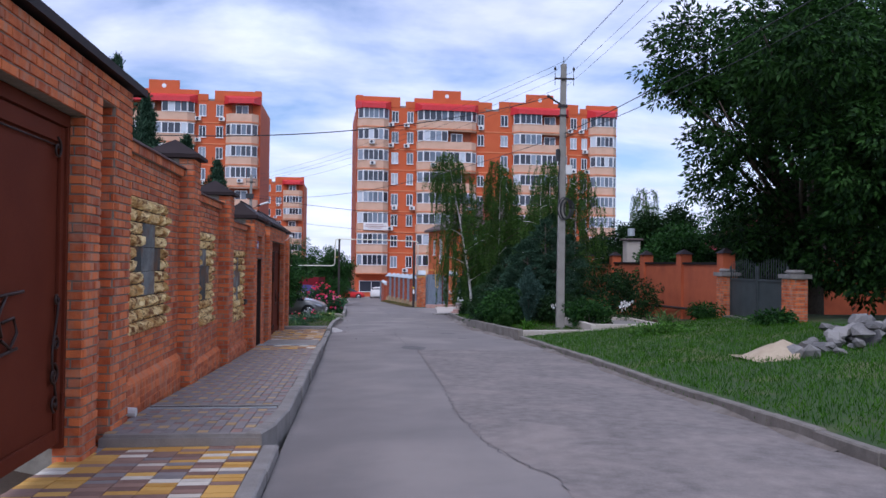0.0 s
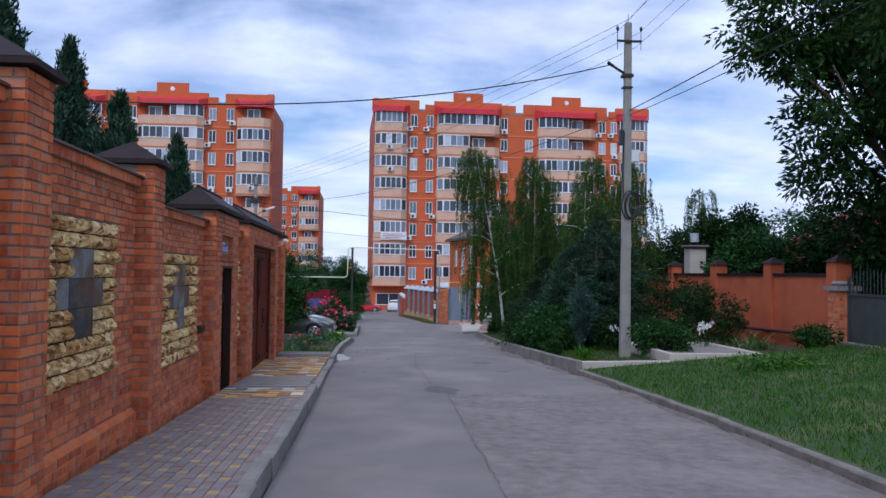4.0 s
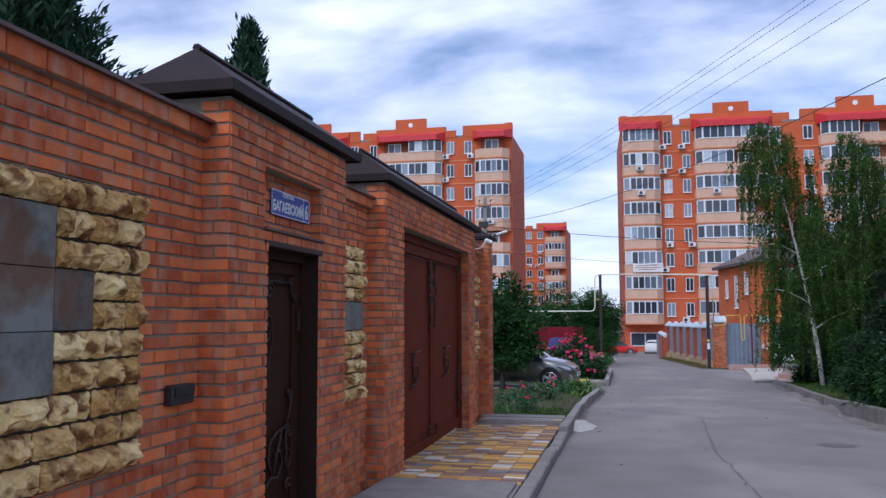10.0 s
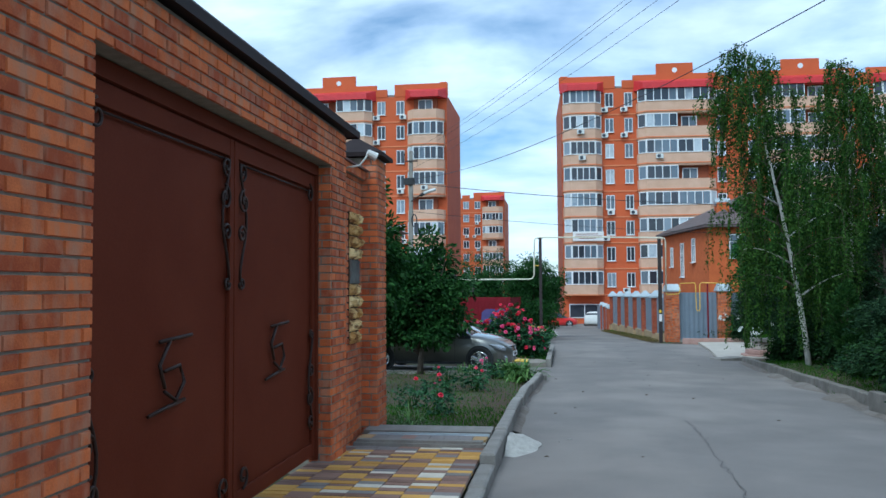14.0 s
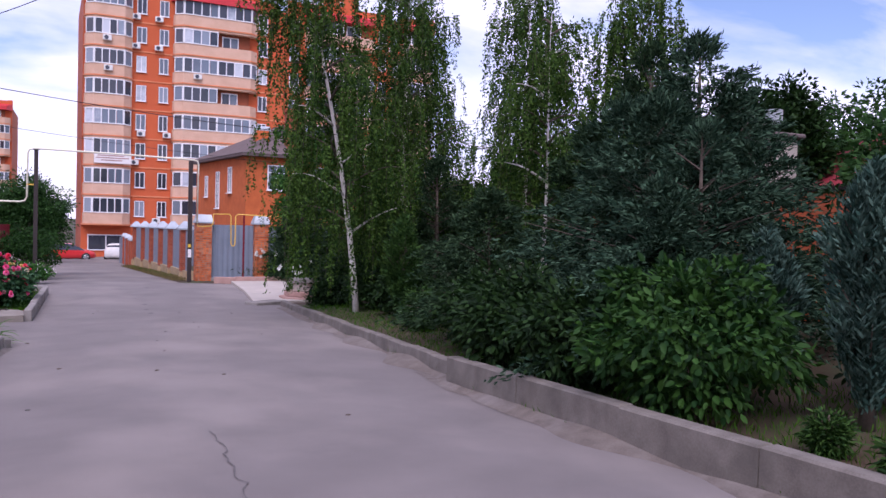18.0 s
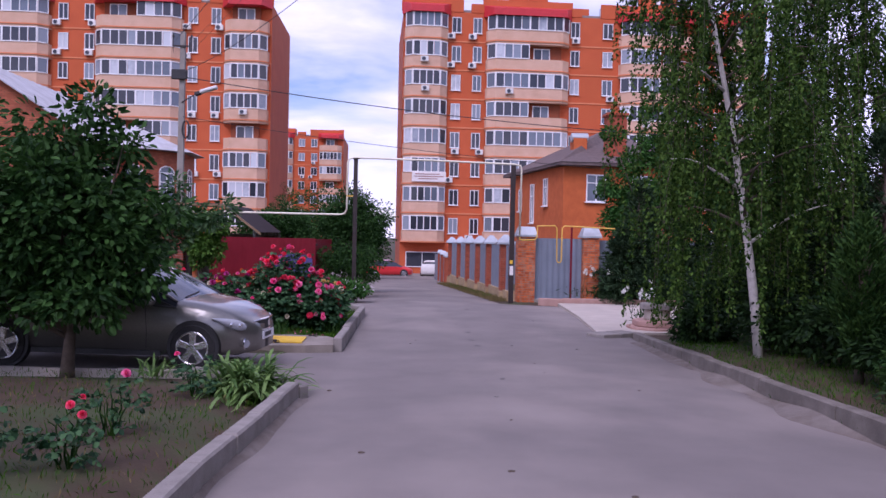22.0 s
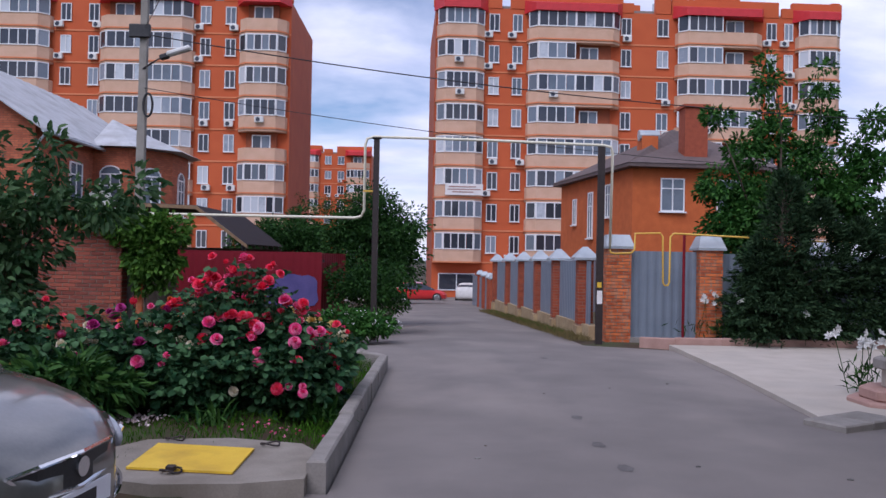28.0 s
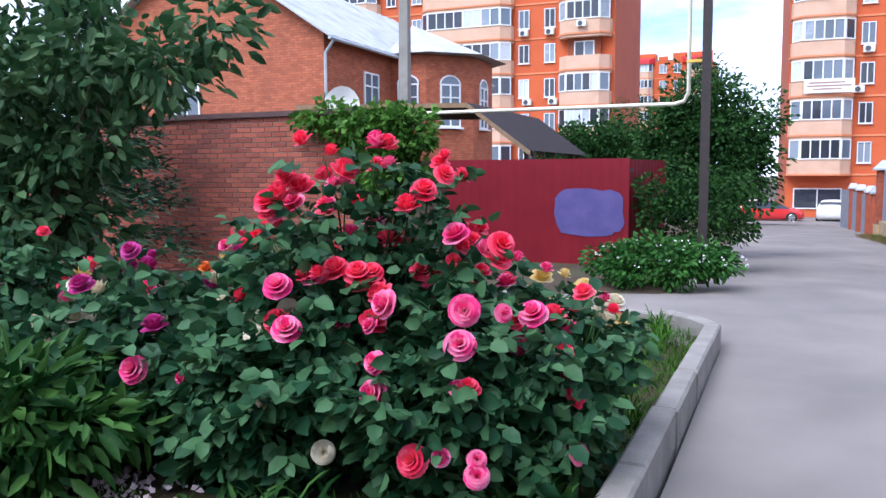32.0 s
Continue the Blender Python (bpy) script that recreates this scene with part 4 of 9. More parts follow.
                for p, q, cols in runs:
                    gl = rr.choice((PANE, PANE, PANE_CURTAIN, PANE_DARK, PANE_DARK))
                    L = math.hypot(q[0] - p[0], q[1] - p[1])
                    m = pose(p[0], p[1], z + 1.02, 0, 0, math.degrees(math.atan2(q[1] - p[1], q[0] - p[0])))
                    win = part("window", boxes(*pane_mesh(L, 1.42, cols)), WHITE_PVC, B, m=m)
                    for i in range(cols):
                        xa, xb_ = i * L / cols + 0.05, (i + 1) * L / cols - 0.02
                        put("pane", raw("pane", [(xa, -0.02, 0.06), (xb_, -0.02, 0.06), (xb_, -0.02, 1.37), (xa, -0.02, 1.37)], [(0, 1, 2, 3)], gl if rr.random() < 0.6 else rr.choice((PANE, PANE_CURTAIN, PANE_DARK, PANE_DARK))), win)
                if rr.random() < 0.12:
                    xa = x0 + ch + rr.uniform(0.3, 1.5)
                    ac = part("air_conditioner", boxes((xa, -d - 0.36, z + 0.38, xa + 0.75, -d - 0.04, z + 0.88), bevel=0.03), AC, B)
                    part("fan_grille", tube([(xa + 0.3, -d - 0.365, z + 0.63), (xa + 0.3, -d - 0.38, z + 0.63)], 0.19, 12), PANE_DARK, ac)
                part("balcony_head", prism(poly, z + 2.44, z + FH - 0.13), PEACH if f < floors - 1 else RED_PANEL, B)
            elif kind == "win":
                zw = z + 0.75
                # thin dark plate behind the frame paints the reveal's shade
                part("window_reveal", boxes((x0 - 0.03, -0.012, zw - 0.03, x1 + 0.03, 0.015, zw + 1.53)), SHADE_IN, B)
                win = part("window", boxes(*[(x0 + q[0], -0.02 + q[1], zw + q[2], x0 + q[3], q[4] - 0.014, zw + q[5]) for q in pane_mesh(w, 1.5, 2, 0.065)]), WHITE_PVC, B)
                put("pane", raw("pane", [(x0 + 0.04, -0.03, zw + 0.04), (x1 - 0.04, -0.03, zw + 0.04), (x1 - 0.04, -0.03, zw + 1.46), (x0 + 0.04, -0.03, zw + 1.46)], [(0, 1, 2, 3)], rr.choice((PANE, PANE_CURTAIN, PANE_DARK, PANE_DARK))), win)
                part("sill", boxes((x0 - 0.06, -0.12, zw - 0.05, x1 + 0.06, -0.014, zw)), WHITE_PVC, B)
                if rr.random() < 0.5:
                    xa = x0 + rr.choice((-0.45, 0.1, 0.4))
                    ac = part("air_conditioner", boxes((xa, -0.40, zw - 0.62, xa + 0.75, -0.08, zw - 0.12), bevel=0.03), AC, B)
                    part("fan_grille", tube([(xa + 0.3, -0.405, zw - 0.37), (xa + 0.3, -0.42, zw - 0.37)], 0.19, 12), PANE_DARK, ac)
    for kind, x0, x1 in plan:
        if kind in ("bay", "bigbay"):
            z = GF + floors * FH
            d = 1.15
            part("fascia", prism([(x0 - 0.25, 0), (x0 + 0.55, -d - 0.3), (x1 - 0.55, -d - 0.3), (x1 + 0.25, 0)], z - 0.42, [z + 0.75, z + 0.22, z + 0.22, z + 0.75]), RED_PANEL, B)
    return B


PLAN_EAST = [("bay", 0.05, 4.25), ("win", 4.6, 5.5), ("win", 6.65, 7.5), ("bigbay", 7.9, 16.05), ("win", 16.2, 17.1), ("win", 19.4, 20.4), ("bigbay", 21.0, 28.7), ("win", 29.2, 30.1), ("win", 30.8, 31.6), ("bay", 31.8, 35.7)]
block("apartment_building_east", "nine-storey orange brick apartment block with peach glazed balconies", (0.40, 98.0, -3.0), 2.0, PLAN_EAST, 8, 14, 35.75, {(3, 6, 1), (3, 4, 1), (6, 7, 1), (6, 6, 1), (6, 3, 1)})
PLAN_WEST = [(kind, 36.1 - x1, 36.1 - x0) for kind, x0, x1 in ((("bay", 0.15, 4.35)), ("win", 4.7, 5.6), ("win", 6.85, 7.75), ("bigbay", 8.15, 16.2), ("win", 16.4, 17.3), ("win", 18.8, 19.7), ("bigbay", 20.3, 28.3), ("win", 29.0, 29.9), ("win", 31.0, 31.8), ("bay", 32.0, 36.0))]
block("apartment_building_west", "nine-storey orange brick apartment block beside the first", (-48.25, 98.0, -3.0), 0.0, PLAN_WEST, 8, 12, 36.1, {(0, 7, 0), (0, 3, 0), (3, 7, 0), (3, 3, 0), (3, 1, 0), (6, 4, 0)})
PLAN_FAR = [("bay", 0.2, 4.2), ("win", 5.0, 6.2), ("win", 7.6, 8.8), ("bay", 9.4, 13.4), ("win", 14.4, 15.6), ("win", 16.8, 18.0), ("bay", 18.4, 22.8)]
block("apartment_building_far_west", "distant orange brick apartment block", (-34.1, 178.5, -3.0), 0.0, PLAN_FAR, 7, 14, 23.0, {(6, 6, 0), (6, 3, 0), (3, 2, 0)})

# ---- metal gates, door, sign, letter box ----
def spiral(c, r, turns, start=0.0, flip=1, n=22):
    """Points of a scroll in the plane of the wall: c = (y, z)."""
    return [(c[0] + flip * r * (1 - 0.82 * i / n) * math.cos(start + 2 * math.pi * turns * i / n), c[1] + r * (1 - 0.82 * i / n) * math.sin(start + 2 * math.pi * turns * i / n)) for i in range(n + 1)]


def forged(parent, name, pts, x, rad=0.011):
    part(name, tube([(x, y, z) for y, z in pts], rad, 5), IRON, parent, smooth=True)


def scroll_group(parent, y, z, s, x, flip=1, up=1):
    """A forged branch of scrolls growing along a gate stile."""
    forged(parent, "scroll", spiral((y + flip * 0.10 * s, z), 0.10 * s, 1.4, math.pi / 2, flip), x)
    forged(parent, "scroll", spiral((y + flip * 0.07 * s, z + up * 0.24 * s), 0.075 * s, 1.3, -math.pi / 2, flip), x)
    forged(parent, "scroll", spiral((y + flip * 0.06 * s, z - up * 0.26 * s), 0.07 * s, 1.3, 0.4, flip), x)
    forged(parent, "stem", [(y + flip * (0.02 + 0.13 * math.sin(i / 9 * math.pi) ** 2) * s, z + up * lerp(0.30, -0.62, i / 9) * s) for i in range(10)], x)
    forged(parent, "scroll", spiral((y + flip * 0.06 * s, z - up * 0.64 * s), 0.055 * s, 1.2, math.pi, flip), x)


def emblem(parent, y, z, s, x):
    """Forged monogram: bar, bowl and foot."""
    forged(parent, "emblem", [(y - 0.160 * s, z + 0.2 * s), (y + 0.256 * s, z + 0.22 * s)], x, 0.013)
    forged(parent, "emblem", [(y - 0.032 * s, z + 0.2 * s), (y - 0.160 * s, z + 0.06 * s), (y - 0.096 * s, z - 0.08 * s)], x, 0.013)
    forged(parent, "emblem", [(y - 0.096 * s, z + 0.02 * s), (y + 0.096 * s, z + 0.04 * s), (y + 0.160 * s, z - 0.07 * s), (y + 0.048 * s, z - 0.17 * s), (y - 0.096 * s, z - 0.10 * s)], x, 0.013)
    forged(parent, "emblem", [(y + 0.160 * s, z - 0.18 * s), (y - 0.096 * s, z - 0.20 * s), (y - 0.288 * s, z - 0.22 * s)], x, 0.013)


def double_gate(y0, y1, zb, zt):
    thing = empty("double_gate", label="closed dark brown metal double gate with forged scrolls", category="gate", group="metal gates")
    x = XP - 0.17
    ym = (y0 + y1) / 2
    part("gate_frame", boxes((x - 0.06, y0, zb, x + 0.05, y0 + 0.05, zt), (x - 0.06, y1 - 0.05, zb, x + 0.05, y1, zt), (x - 0.06, y0 + 0.05, zt - 0.10, x + 0.05, y1 - 0.05, zt)), GATE, thing)
    for a, b, fl in ((y0 + 0.06, ym - 0.008, 1), (ym + 0.008, y1 - 0.06, -1)):
        leaf = part("gate_leaf", boxes((x - 0.03, a, zb + 0.05, x, b, zt - 0.11)), GATE, thing)
        part("stile", boxes((x + 0.001, a, zb + 0.05, x + 0.03, a + 0.07, zt - 0.11), bevel=0.004), GATE, leaf)
        part("stile", boxes((x + 0.001, b - 0.07, zb + 0.05, x + 0.03, b, zt - 0.11), bevel=0.004), GATE, leaf)
        part("rail", boxes((x + 0.001, a + 0.07, zt - 0.24, x + 0.028, b - 0.07, zt - 0.11), bevel=0.004), GATE, leaf)
        part("rail", boxes((x + 0.001, a + 0.07, zb + 0.05, x + 0.028, b - 0.07, zb + 0.17), bevel=0.004), GATE, leaf)
        inner, outer = (b - 0.07, a + 0.07) if fl == 1 else (a + 0.07, b - 0.07)
        scroll_group(leaf, inner, zt - 0.55, 0.95, x + 0.035, -fl, 1)
        scroll_group(leaf, outer, zb + 0.62, 0.95, x + 0.035, fl, -1)
        forged(leaf, "corner_scroll", spiral((outer + fl * 0.10, zt - 0.30), 0.09, 1.2, math.pi / 2, fl), x + 0.035)
        forged(leaf, "corner_scroll", spiral((inner - fl * 0.10, zb + 0.26), 0.09, 1.2, -math.pi / 2, -fl), x + 0.035)
        forged(leaf, "inner_line", [(outer + fl * 0.06, zt - 0.27), (inner - fl * 0.06, zt - 0.27)], x + 0.02, 0.008)
        emblem(leaf, (a + b) / 2 + 0.05 * fl, lerp(zb, zt, 0.40), 1.0, x + 0.03)
        for zz in (lerp(zb, zt, 0.14), lerp(zb, zt, 0.84)):
            part("hinge", tube([(x + 0.045, outer - fl * 0.09, zz - 0.07), (x + 0.045, outer - fl * 0.09, zz + 0.07)], 0.018, 8), GATE, leaf)
    return thing


double_gate(14.87, 18.91, -0.36, 2.49)
double_gate(-5.35, -1.27, 0.40, 3.12)

door = empty("street_door", label="closed dark brown metal door with forged scrolls", category="door")
x = XP - 0.17
part("door_frame", boxes((x - 0.05, 11.19, -0.3, x + 0.05, 11.25, 1.97), (x - 0.05, 12.13, -0.3, x + 0.05, 12.19, 1.97), (x - 0.05, 11.25, 1.90, x + 0.06, 12.13, 1.97)), DOOR_PAINT, door)
leaf = part("door_leaf", boxes((x - 0.03, 11.255, -0.22, x, 12.125, 1.895)), DOOR_PAINT, door)
for a, b, c, d in ((11.255, -0.22, 11.31, 1.895), (12.0, -0.22, 12.125, 1.895), (11.31, 1.80, 12.0, 1.895), (11.31, -0.22, 12.0, -0.10)):
    part("moulding", boxes((x + 0.001, a, b, x + 0.02, c, d), bevel=0.003), DOOR_PAINT, leaf)
forged(leaf, "top_rod", [(11.42, 1.735), (11.93, 1.735)], x + 0.03, 0.010)
forged(leaf, "scroll", spiral((11.40, 1.74), 0.05, 1.1, 0, 1), x + 0.03)
forged(leaf, "scroll", spiral((11.33, 1.66), 0.045, 1.1, math.pi, 1), x + 0.03)
forged(leaf, "corner_arc", [(11.38, 1.70), (11.40, 1.64), (11.36, 1.60), (11.31, 1.62)], x + 0.03)
forged(leaf, "scroll", spiral((11.95, 1.74), 0.04, 1.1, 0, -1), x + 0.03)
forged(leaf, "scroll", spiral((12.02, 1.62), 0.04, 1.1, math.pi, 1), x + 0.03)
forged(leaf, "corner_arc", [(11.93, 1.73), (11.94, 1.66), (12.00, 1.60)], x + 0.03)
forged(leaf, "scroll", spiral((11.53, 1.66), 0.075, 1.3, 0.3, 1), x + 0.03)
forged(leaf, "scroll", spiral((11.47, 1.36), 0.13, 1.6, 1.2, 1), x + 0.03)
forged(leaf, "stem", [(11.45, 1.58), (11.44, 1.50), (11.56, 1.46), (11.60, 1.30), (11.52, 1.10), (11.40, 0.98), (11.35, 0.88)], x + 0.03)
forged(leaf, "scroll", spiral((11.38, 1.16), 0.075, 1.4, 2.0, 1), x + 0.03)
forged(leaf, "scroll", spiral((11.37, 0.87), 0.055, 1.3, math.pi, 1), x + 0.03)
forged(leaf, "stem", [(11.47, 1.02), (11.40, 0.85), (11.40, 0.72), (11.46, 0.66)], x + 0.03)
forged(leaf, "scroll", spiral((11.48, 0.68), 0.05, 1.2, -1.2, 1), x + 0.03)
scroll_group(leaf, 11.98, 0.35, 0.8, x + 0.03, -1, -1)
forged(leaf, "emblem", [(11.92, 0.62), (11.68, 0.58), (11.57, 0.52), (11.54, 0.40), (11.60, 0.28)], x + 0.03, 0.014)
forged(leaf, "emblem", [(11.78, 0.59), (11.70, 0.42), (11.64, 0.30)], x + 0.03, 0.014)
forged(leaf, "emblem", [(11.66, 0.42), (11.76, 0.44), (11.80, 0.34), (11.72, 0.24), (11.60, 0.26), (11.50, 0.20)], x + 0.03, 0.014)
part("latch", boxes((x + 0.001, 12.05, 1.35, x + 0.05, 12.10, 1.52), bevel=0.006), IRON, leaf)
tagged(empty("door_lintel", label="dark brown steel angle over the door opening", category="lintel"))
part("angle", boxes((XP - 0.20, 11.14, 1.972, XP + 0.014, 12.24, 2.012)), IRON, bpy.data.objects["door_lintel"])
tagged(empty("recess_sill", label="brown metal sill under the street sign recess", category="sill"))
tagged(empty("door_lining", label="dark brown steel lining of the door reveal", category="lining"))
part("jamb", boxes((XP - 0.21, 12.184, -0.3, XP - 0.004, 12.198, 1.97)), IRON, bpy.data.objects["door_lining"])
part("jamb", boxes((XP - 0.21, 11.182, -0.3, XP - 0.004, 11.196, 1.97)), IRON, bpy.data.objects["door_lining"])
part("sill_sheet", boxes((XP - 0.095, 11.11, 2.080, XP + 0.03, 12.26, 2.100)), COPING, bpy.data.objects["recess_sill"])

sign = empty("street_sign", label="blue enamel street sign with white Cyrillic lettering", category="sign")
sx = XP - 0.07
part("plate", boxes((sx - 0.006, 11.395, 2.228, sx, 12.140, 2.425), bevel=0.002), SIGN_BLUE, sign)
part("border", boxes((sx + 0.0005, 11.400, 2.233, sx + 0.002, 12.135, 2.239), (sx + 0.0005, 11.400, 2.414, sx + 0.002, 12.135, 2.420), (sx + 0.0005, 11.400, 2.239, sx + 0.002, 11.406, 2.414), (sx + 0.0005, 12.129, 2.239, sx + 0.002, 12.135, 2.414), (sx + 0.0005, 12.008, 2.239, sx + 0.002, 12.013, 2.414)), SIGN_WHITE, sign)


def lettering(name, text, y, z, size, parent, x=None, squeeze=1.0, bold=0.0):
    cu = bpy.data.curves.new(name, "FONT")
    cu.body, cu.size, cu.extrude, cu.offset = text, size, 0.0008, 0.0
    cu.align_x = "CENTER"
    tmp = bpy.data.objects.new(name, cu)
    me = bpy.data.meshes.new_from_object(tmp)
    bpy.data.objects.remove(tmp)
    vs = [tuple(v.co) for v in me.vertices]
    fs = [tuple(p.vertices) for p in me.polygons]
    V, F = [], []
    for k, (dx, dy) in enumerate(((0, 0), (bold, 0), (-bold, 0), (0, bold), (0, -bold))):
        F += [tuple(q + len(V) for q in f) for f in fs]
        V += [(x + dx, yy + dy, zz + 0.0002 * k) for x, yy, zz in vs]
    me = raw(name, V, F, SIGN_WHITE)
    return put(name, me, parent, m=pose(sx + 0.0022 if x is None else x, y, z, 90, 0, 90) @ Matrix.Diagonal((squeeze, 1, 1, 1)))


lettering("small_lettering", "ПЕРЕУЛОК", 11.700, 2.380, 0.043, sign, squeeze=0.95, bold=0.001)
lettering("large_lettering", "БАГАЕВСКИЙ", 11.708, 2.264, 0.108, sign, squeeze=0.80, bold=0.0028)
lettering("house_number", "6", 12.070, 2.262, 0.165, sign, squeeze=0.8, bold=0.004)

box_ = empty("letter_box", label="small black metal letter box on the brick wall", category="letter box")
part("box_body", boxes((XW + 0.012, 10.20, 0.945, XW + 0.075, 10.45, 1.065), bevel=0.01), BLACK, box_)
part("flap", boxes((XW + 0.0755, 10.22, 1.0, XW + 0.088, 10.43, 1.05), bevel=0.004), BLACK, box_)
lamp = empty("wall_spotlight", label="small white spotlight under the gate roof end", category="lamp")
part("bracket", tube([(XW - 0.06, 20.02, 2.62), (XP + 0.02, 20.02, 2.66), (XP + 0.12, 20.05, 2.80)], 0.012, 6), AC, lamp)
part("lamp_head", tube([(XP + 0.10, 20.05, 2.81), (XP + 0.19, 20.10, 2.76)], [0.035, 0.05], 10), AC, lamp)

# ---- paved footway in front of the wall ----
def pave(name, label, y0, y1, up, pick, singles, step=0.15, x0=XP - 0.02, x1=-1.09, stepx=None, bond=0.0):
    thing = empty(name, label=label, category="pavement", kind="structure")
    n = max(2, int((y1 - y0) / 0.5))
    v, f = [], []
    for i in range(n + 1):
        y = lerp(y0, y1, i / n)
        for x in (x0, x1):
            v.append((x, y, level(y) + up - 0.014))
    for i in range(n):
        f.append((2 * i, 2 * i + 1, 2 * i + 3, 2 * i + 2))
    put("bedding", raw("bedding", v, f, MORTAR), thing)
    mats = [TILE_GREY, TILE_YELLOW, TILE_RED, TILE_WHITE, TILE_BROWN, TILE_OCHRE]
    V, F, I, c = [], [], [], 0
    rows, cols = int((y1 - y0) / step), int((x1 - x0) / (stepx or step))
    dx, dy = (x1 - x0) / cols, (y1 - y0) / rows
    for j in range(rows):
        for i in range(cols):
            k = pick(i, j)
            half = bond * dy * (i % 2) * (0 if j == rows - 1 else 1)
            xa, xb, ya, yb = x0 + i * dx + 0.0012, x0 + (i + 1) * dx - 0.0012, y0 + j * dy + 0.0012 + (half if j else 0), y0 + (j + 1) * dy - 0.0012 + half
            za, zb = level(ya) + up + R.uniform(-0.003, 0.003), level(yb) + up + R.uniform(-0.003, 0.003)
            b = 0.0025
            vv = [(xa, ya, za - 0.03), (xb, ya, za - 0.03), (xb, yb, zb - 0.03), (xa, yb, zb - 0.03), (xa + b, ya + b, za), (xb - b, ya + b, za), (xb - b, yb - b, zb), (xa + b, yb - b, zb)]
            ff = ((4, 5, 6, 7), (0, 1, 5, 4), (1, 2, 6, 5), (2, 3, 7, 6), (3, 0, 4, 7))
            c += 1
            if c % max(1, (rows * cols) // max(1, singles)) == 0 and singles:
                put("paving_tile", raw("paving_tile", vv, ff, mats[k]), thing)
            else:
                q = len(V)
                V += vv
                F += [tuple(a + q for a in g) for g in ff]
                I += [k] * 5
    ob = put("paving_tiles", raw("paving_tiles", V, F, mats, False, I), thing)
    ob["kind"] = "stuff"
    return thing


def mosaic(i, j):
    return R.choice((1, 1, 1, 4, 4, 4, 0, 3))


def dotted(i, j):
    m = i // 2
    if i % 2 == 0:
        return 5 if (j + m) % 4 == 0 else 0
    return 2 if (j + m) % 4 == 1 else 0


pave("pavement_1", "yellow, white and brown mosaic pavers before the gate", -12.0, -0.70, 0.05, mosaic, 240, 0.11, x0=XP - 0.19, stepx=0.2)
pave("pavement_2", "grey pavers with yellow and red dots along the wall", -0.56, 10.40, 0.15, dotted, 280, 0.13, stepx=0.10, bond=0.5)
pave("pavement_5", "yellow, white and brown mosaic pavers before the door", 10.42, 11.74, 0.15, mosaic, 60, 0.11, stepx=0.2)
pave("pavement_3", "yellow, white and brown mosaic pavers before the double gate", 14.20, 19.85, 0.09, mosaic, 240, 0.11, x0=XP - 0.19, stepx=0.2)
pave("pavement_4", "grey pavers with dots at the end of the wall", 20.02, 20.30, 0.15, dotted, 20)
for nm, y0, y1, up in (("pavement_edge_1", -0.70, -0.56, 0.155), ("pavement_edge_2", 11.98, 14.20, 0.115), ("pavement_edge_3", 19.85, 20.02, 0.155)):
    bm = prism([(XP - 0.02, y0), (-1.09, y0), (-1.09, y1), (XP - 0.02, y1)], level(y0) - 0.3, [level(y0) + up, level(y0) + up, level(y1) + up, level(y1) + up])
    bmesh.ops.bevel(bm, geom=[e for e in bm.edges if min(v.co.z for v in e.verts) > level(y1)], offset=0.03, segments=2, affect="EDGES")
    tagged(part(nm, bm, CONCRETE, None), "rounded cement step across the footway", "kerb", kind="structure")
kerb_run("kerb_7", [(-0.94, -12), (-0.94, -0.7)], 0.15, 0.06, CONCRETE, "flush cement edging of the mosaic pavers", 1.0, 1)
kerb_run("kerb_8", [(-1.10, -0.70), (-1.0, -0.2), (-0.94, 0.7), (-0.94, 12.2)], 0.15, 0.17, CONCRETE, "smooth cement edging of the raised footway", 1.2, 1)
kerb_run("kerb_9", [(-0.94, 12.25), (-0.93, 19.0)], 0.15, 0.075, CONCRETE, "flush cement edging before the double gate", 1.0, 1)
kerb_run("kerb_10", [(-0.93, 19.05), (-0.90, 21.7)], 0.15, 0.17, CONCRETE, "cement edging at the end of the wall", 1.0, 1)
for ya, yb in ((0.96, 1.13), (11.76, 11.97)):
    dr = empty("drain_channel", label="shallow steel drain channel across the pavers", category="drain")
    part("channel", boxes((XP, ya, level(ya) + 0.06, -1.1, yb, level(ya) + 0.148)), RUST, dr)
    part("channel_lip", boxes((XP, ya - 0.012, level(ya) + 0.06, -1.1, ya - 0.001, level(ya) + 0.165)), ZINC, dr)
    part("channel_lip", boxes((XP, yb + 0.001, level(ya) + 0.06, -1.1, yb + 0.010, level(ya) + 0.16)), CEMENT, dr)
dr = empty("drain_channel", label="narrow steel drain channel across the footway", category="drain")
part("channel", boxes((XP, 20.34, level(20.4) + 0.02, -1.1, 20.62, level(20.4) + 0.10)), RUST, dr)
for i in range(3):
    part("grating_bar", boxes((XP, 20.36 + i * 0.09, level(20.4) + 0.101, -1.1, 20.40 + i * 0.09, level(20.4) + 0.13)), ZINC, dr)
st_ = tagged(part("pavement_end_slab", prism([(XP - 0.1, 20.66), (-1.09, 20.66), (-1.09, 21.05), (XP - 0.1, 21.05)], -0.7, level(20.8) + 0.15), CONCRETE, None), "plain cement strip behind the drain", "kerb", kind="structure")
cem = empty("cement_spill", label="white lump of spilled cement at the kerb end", category="cement lump")
bm = bmesh.new()
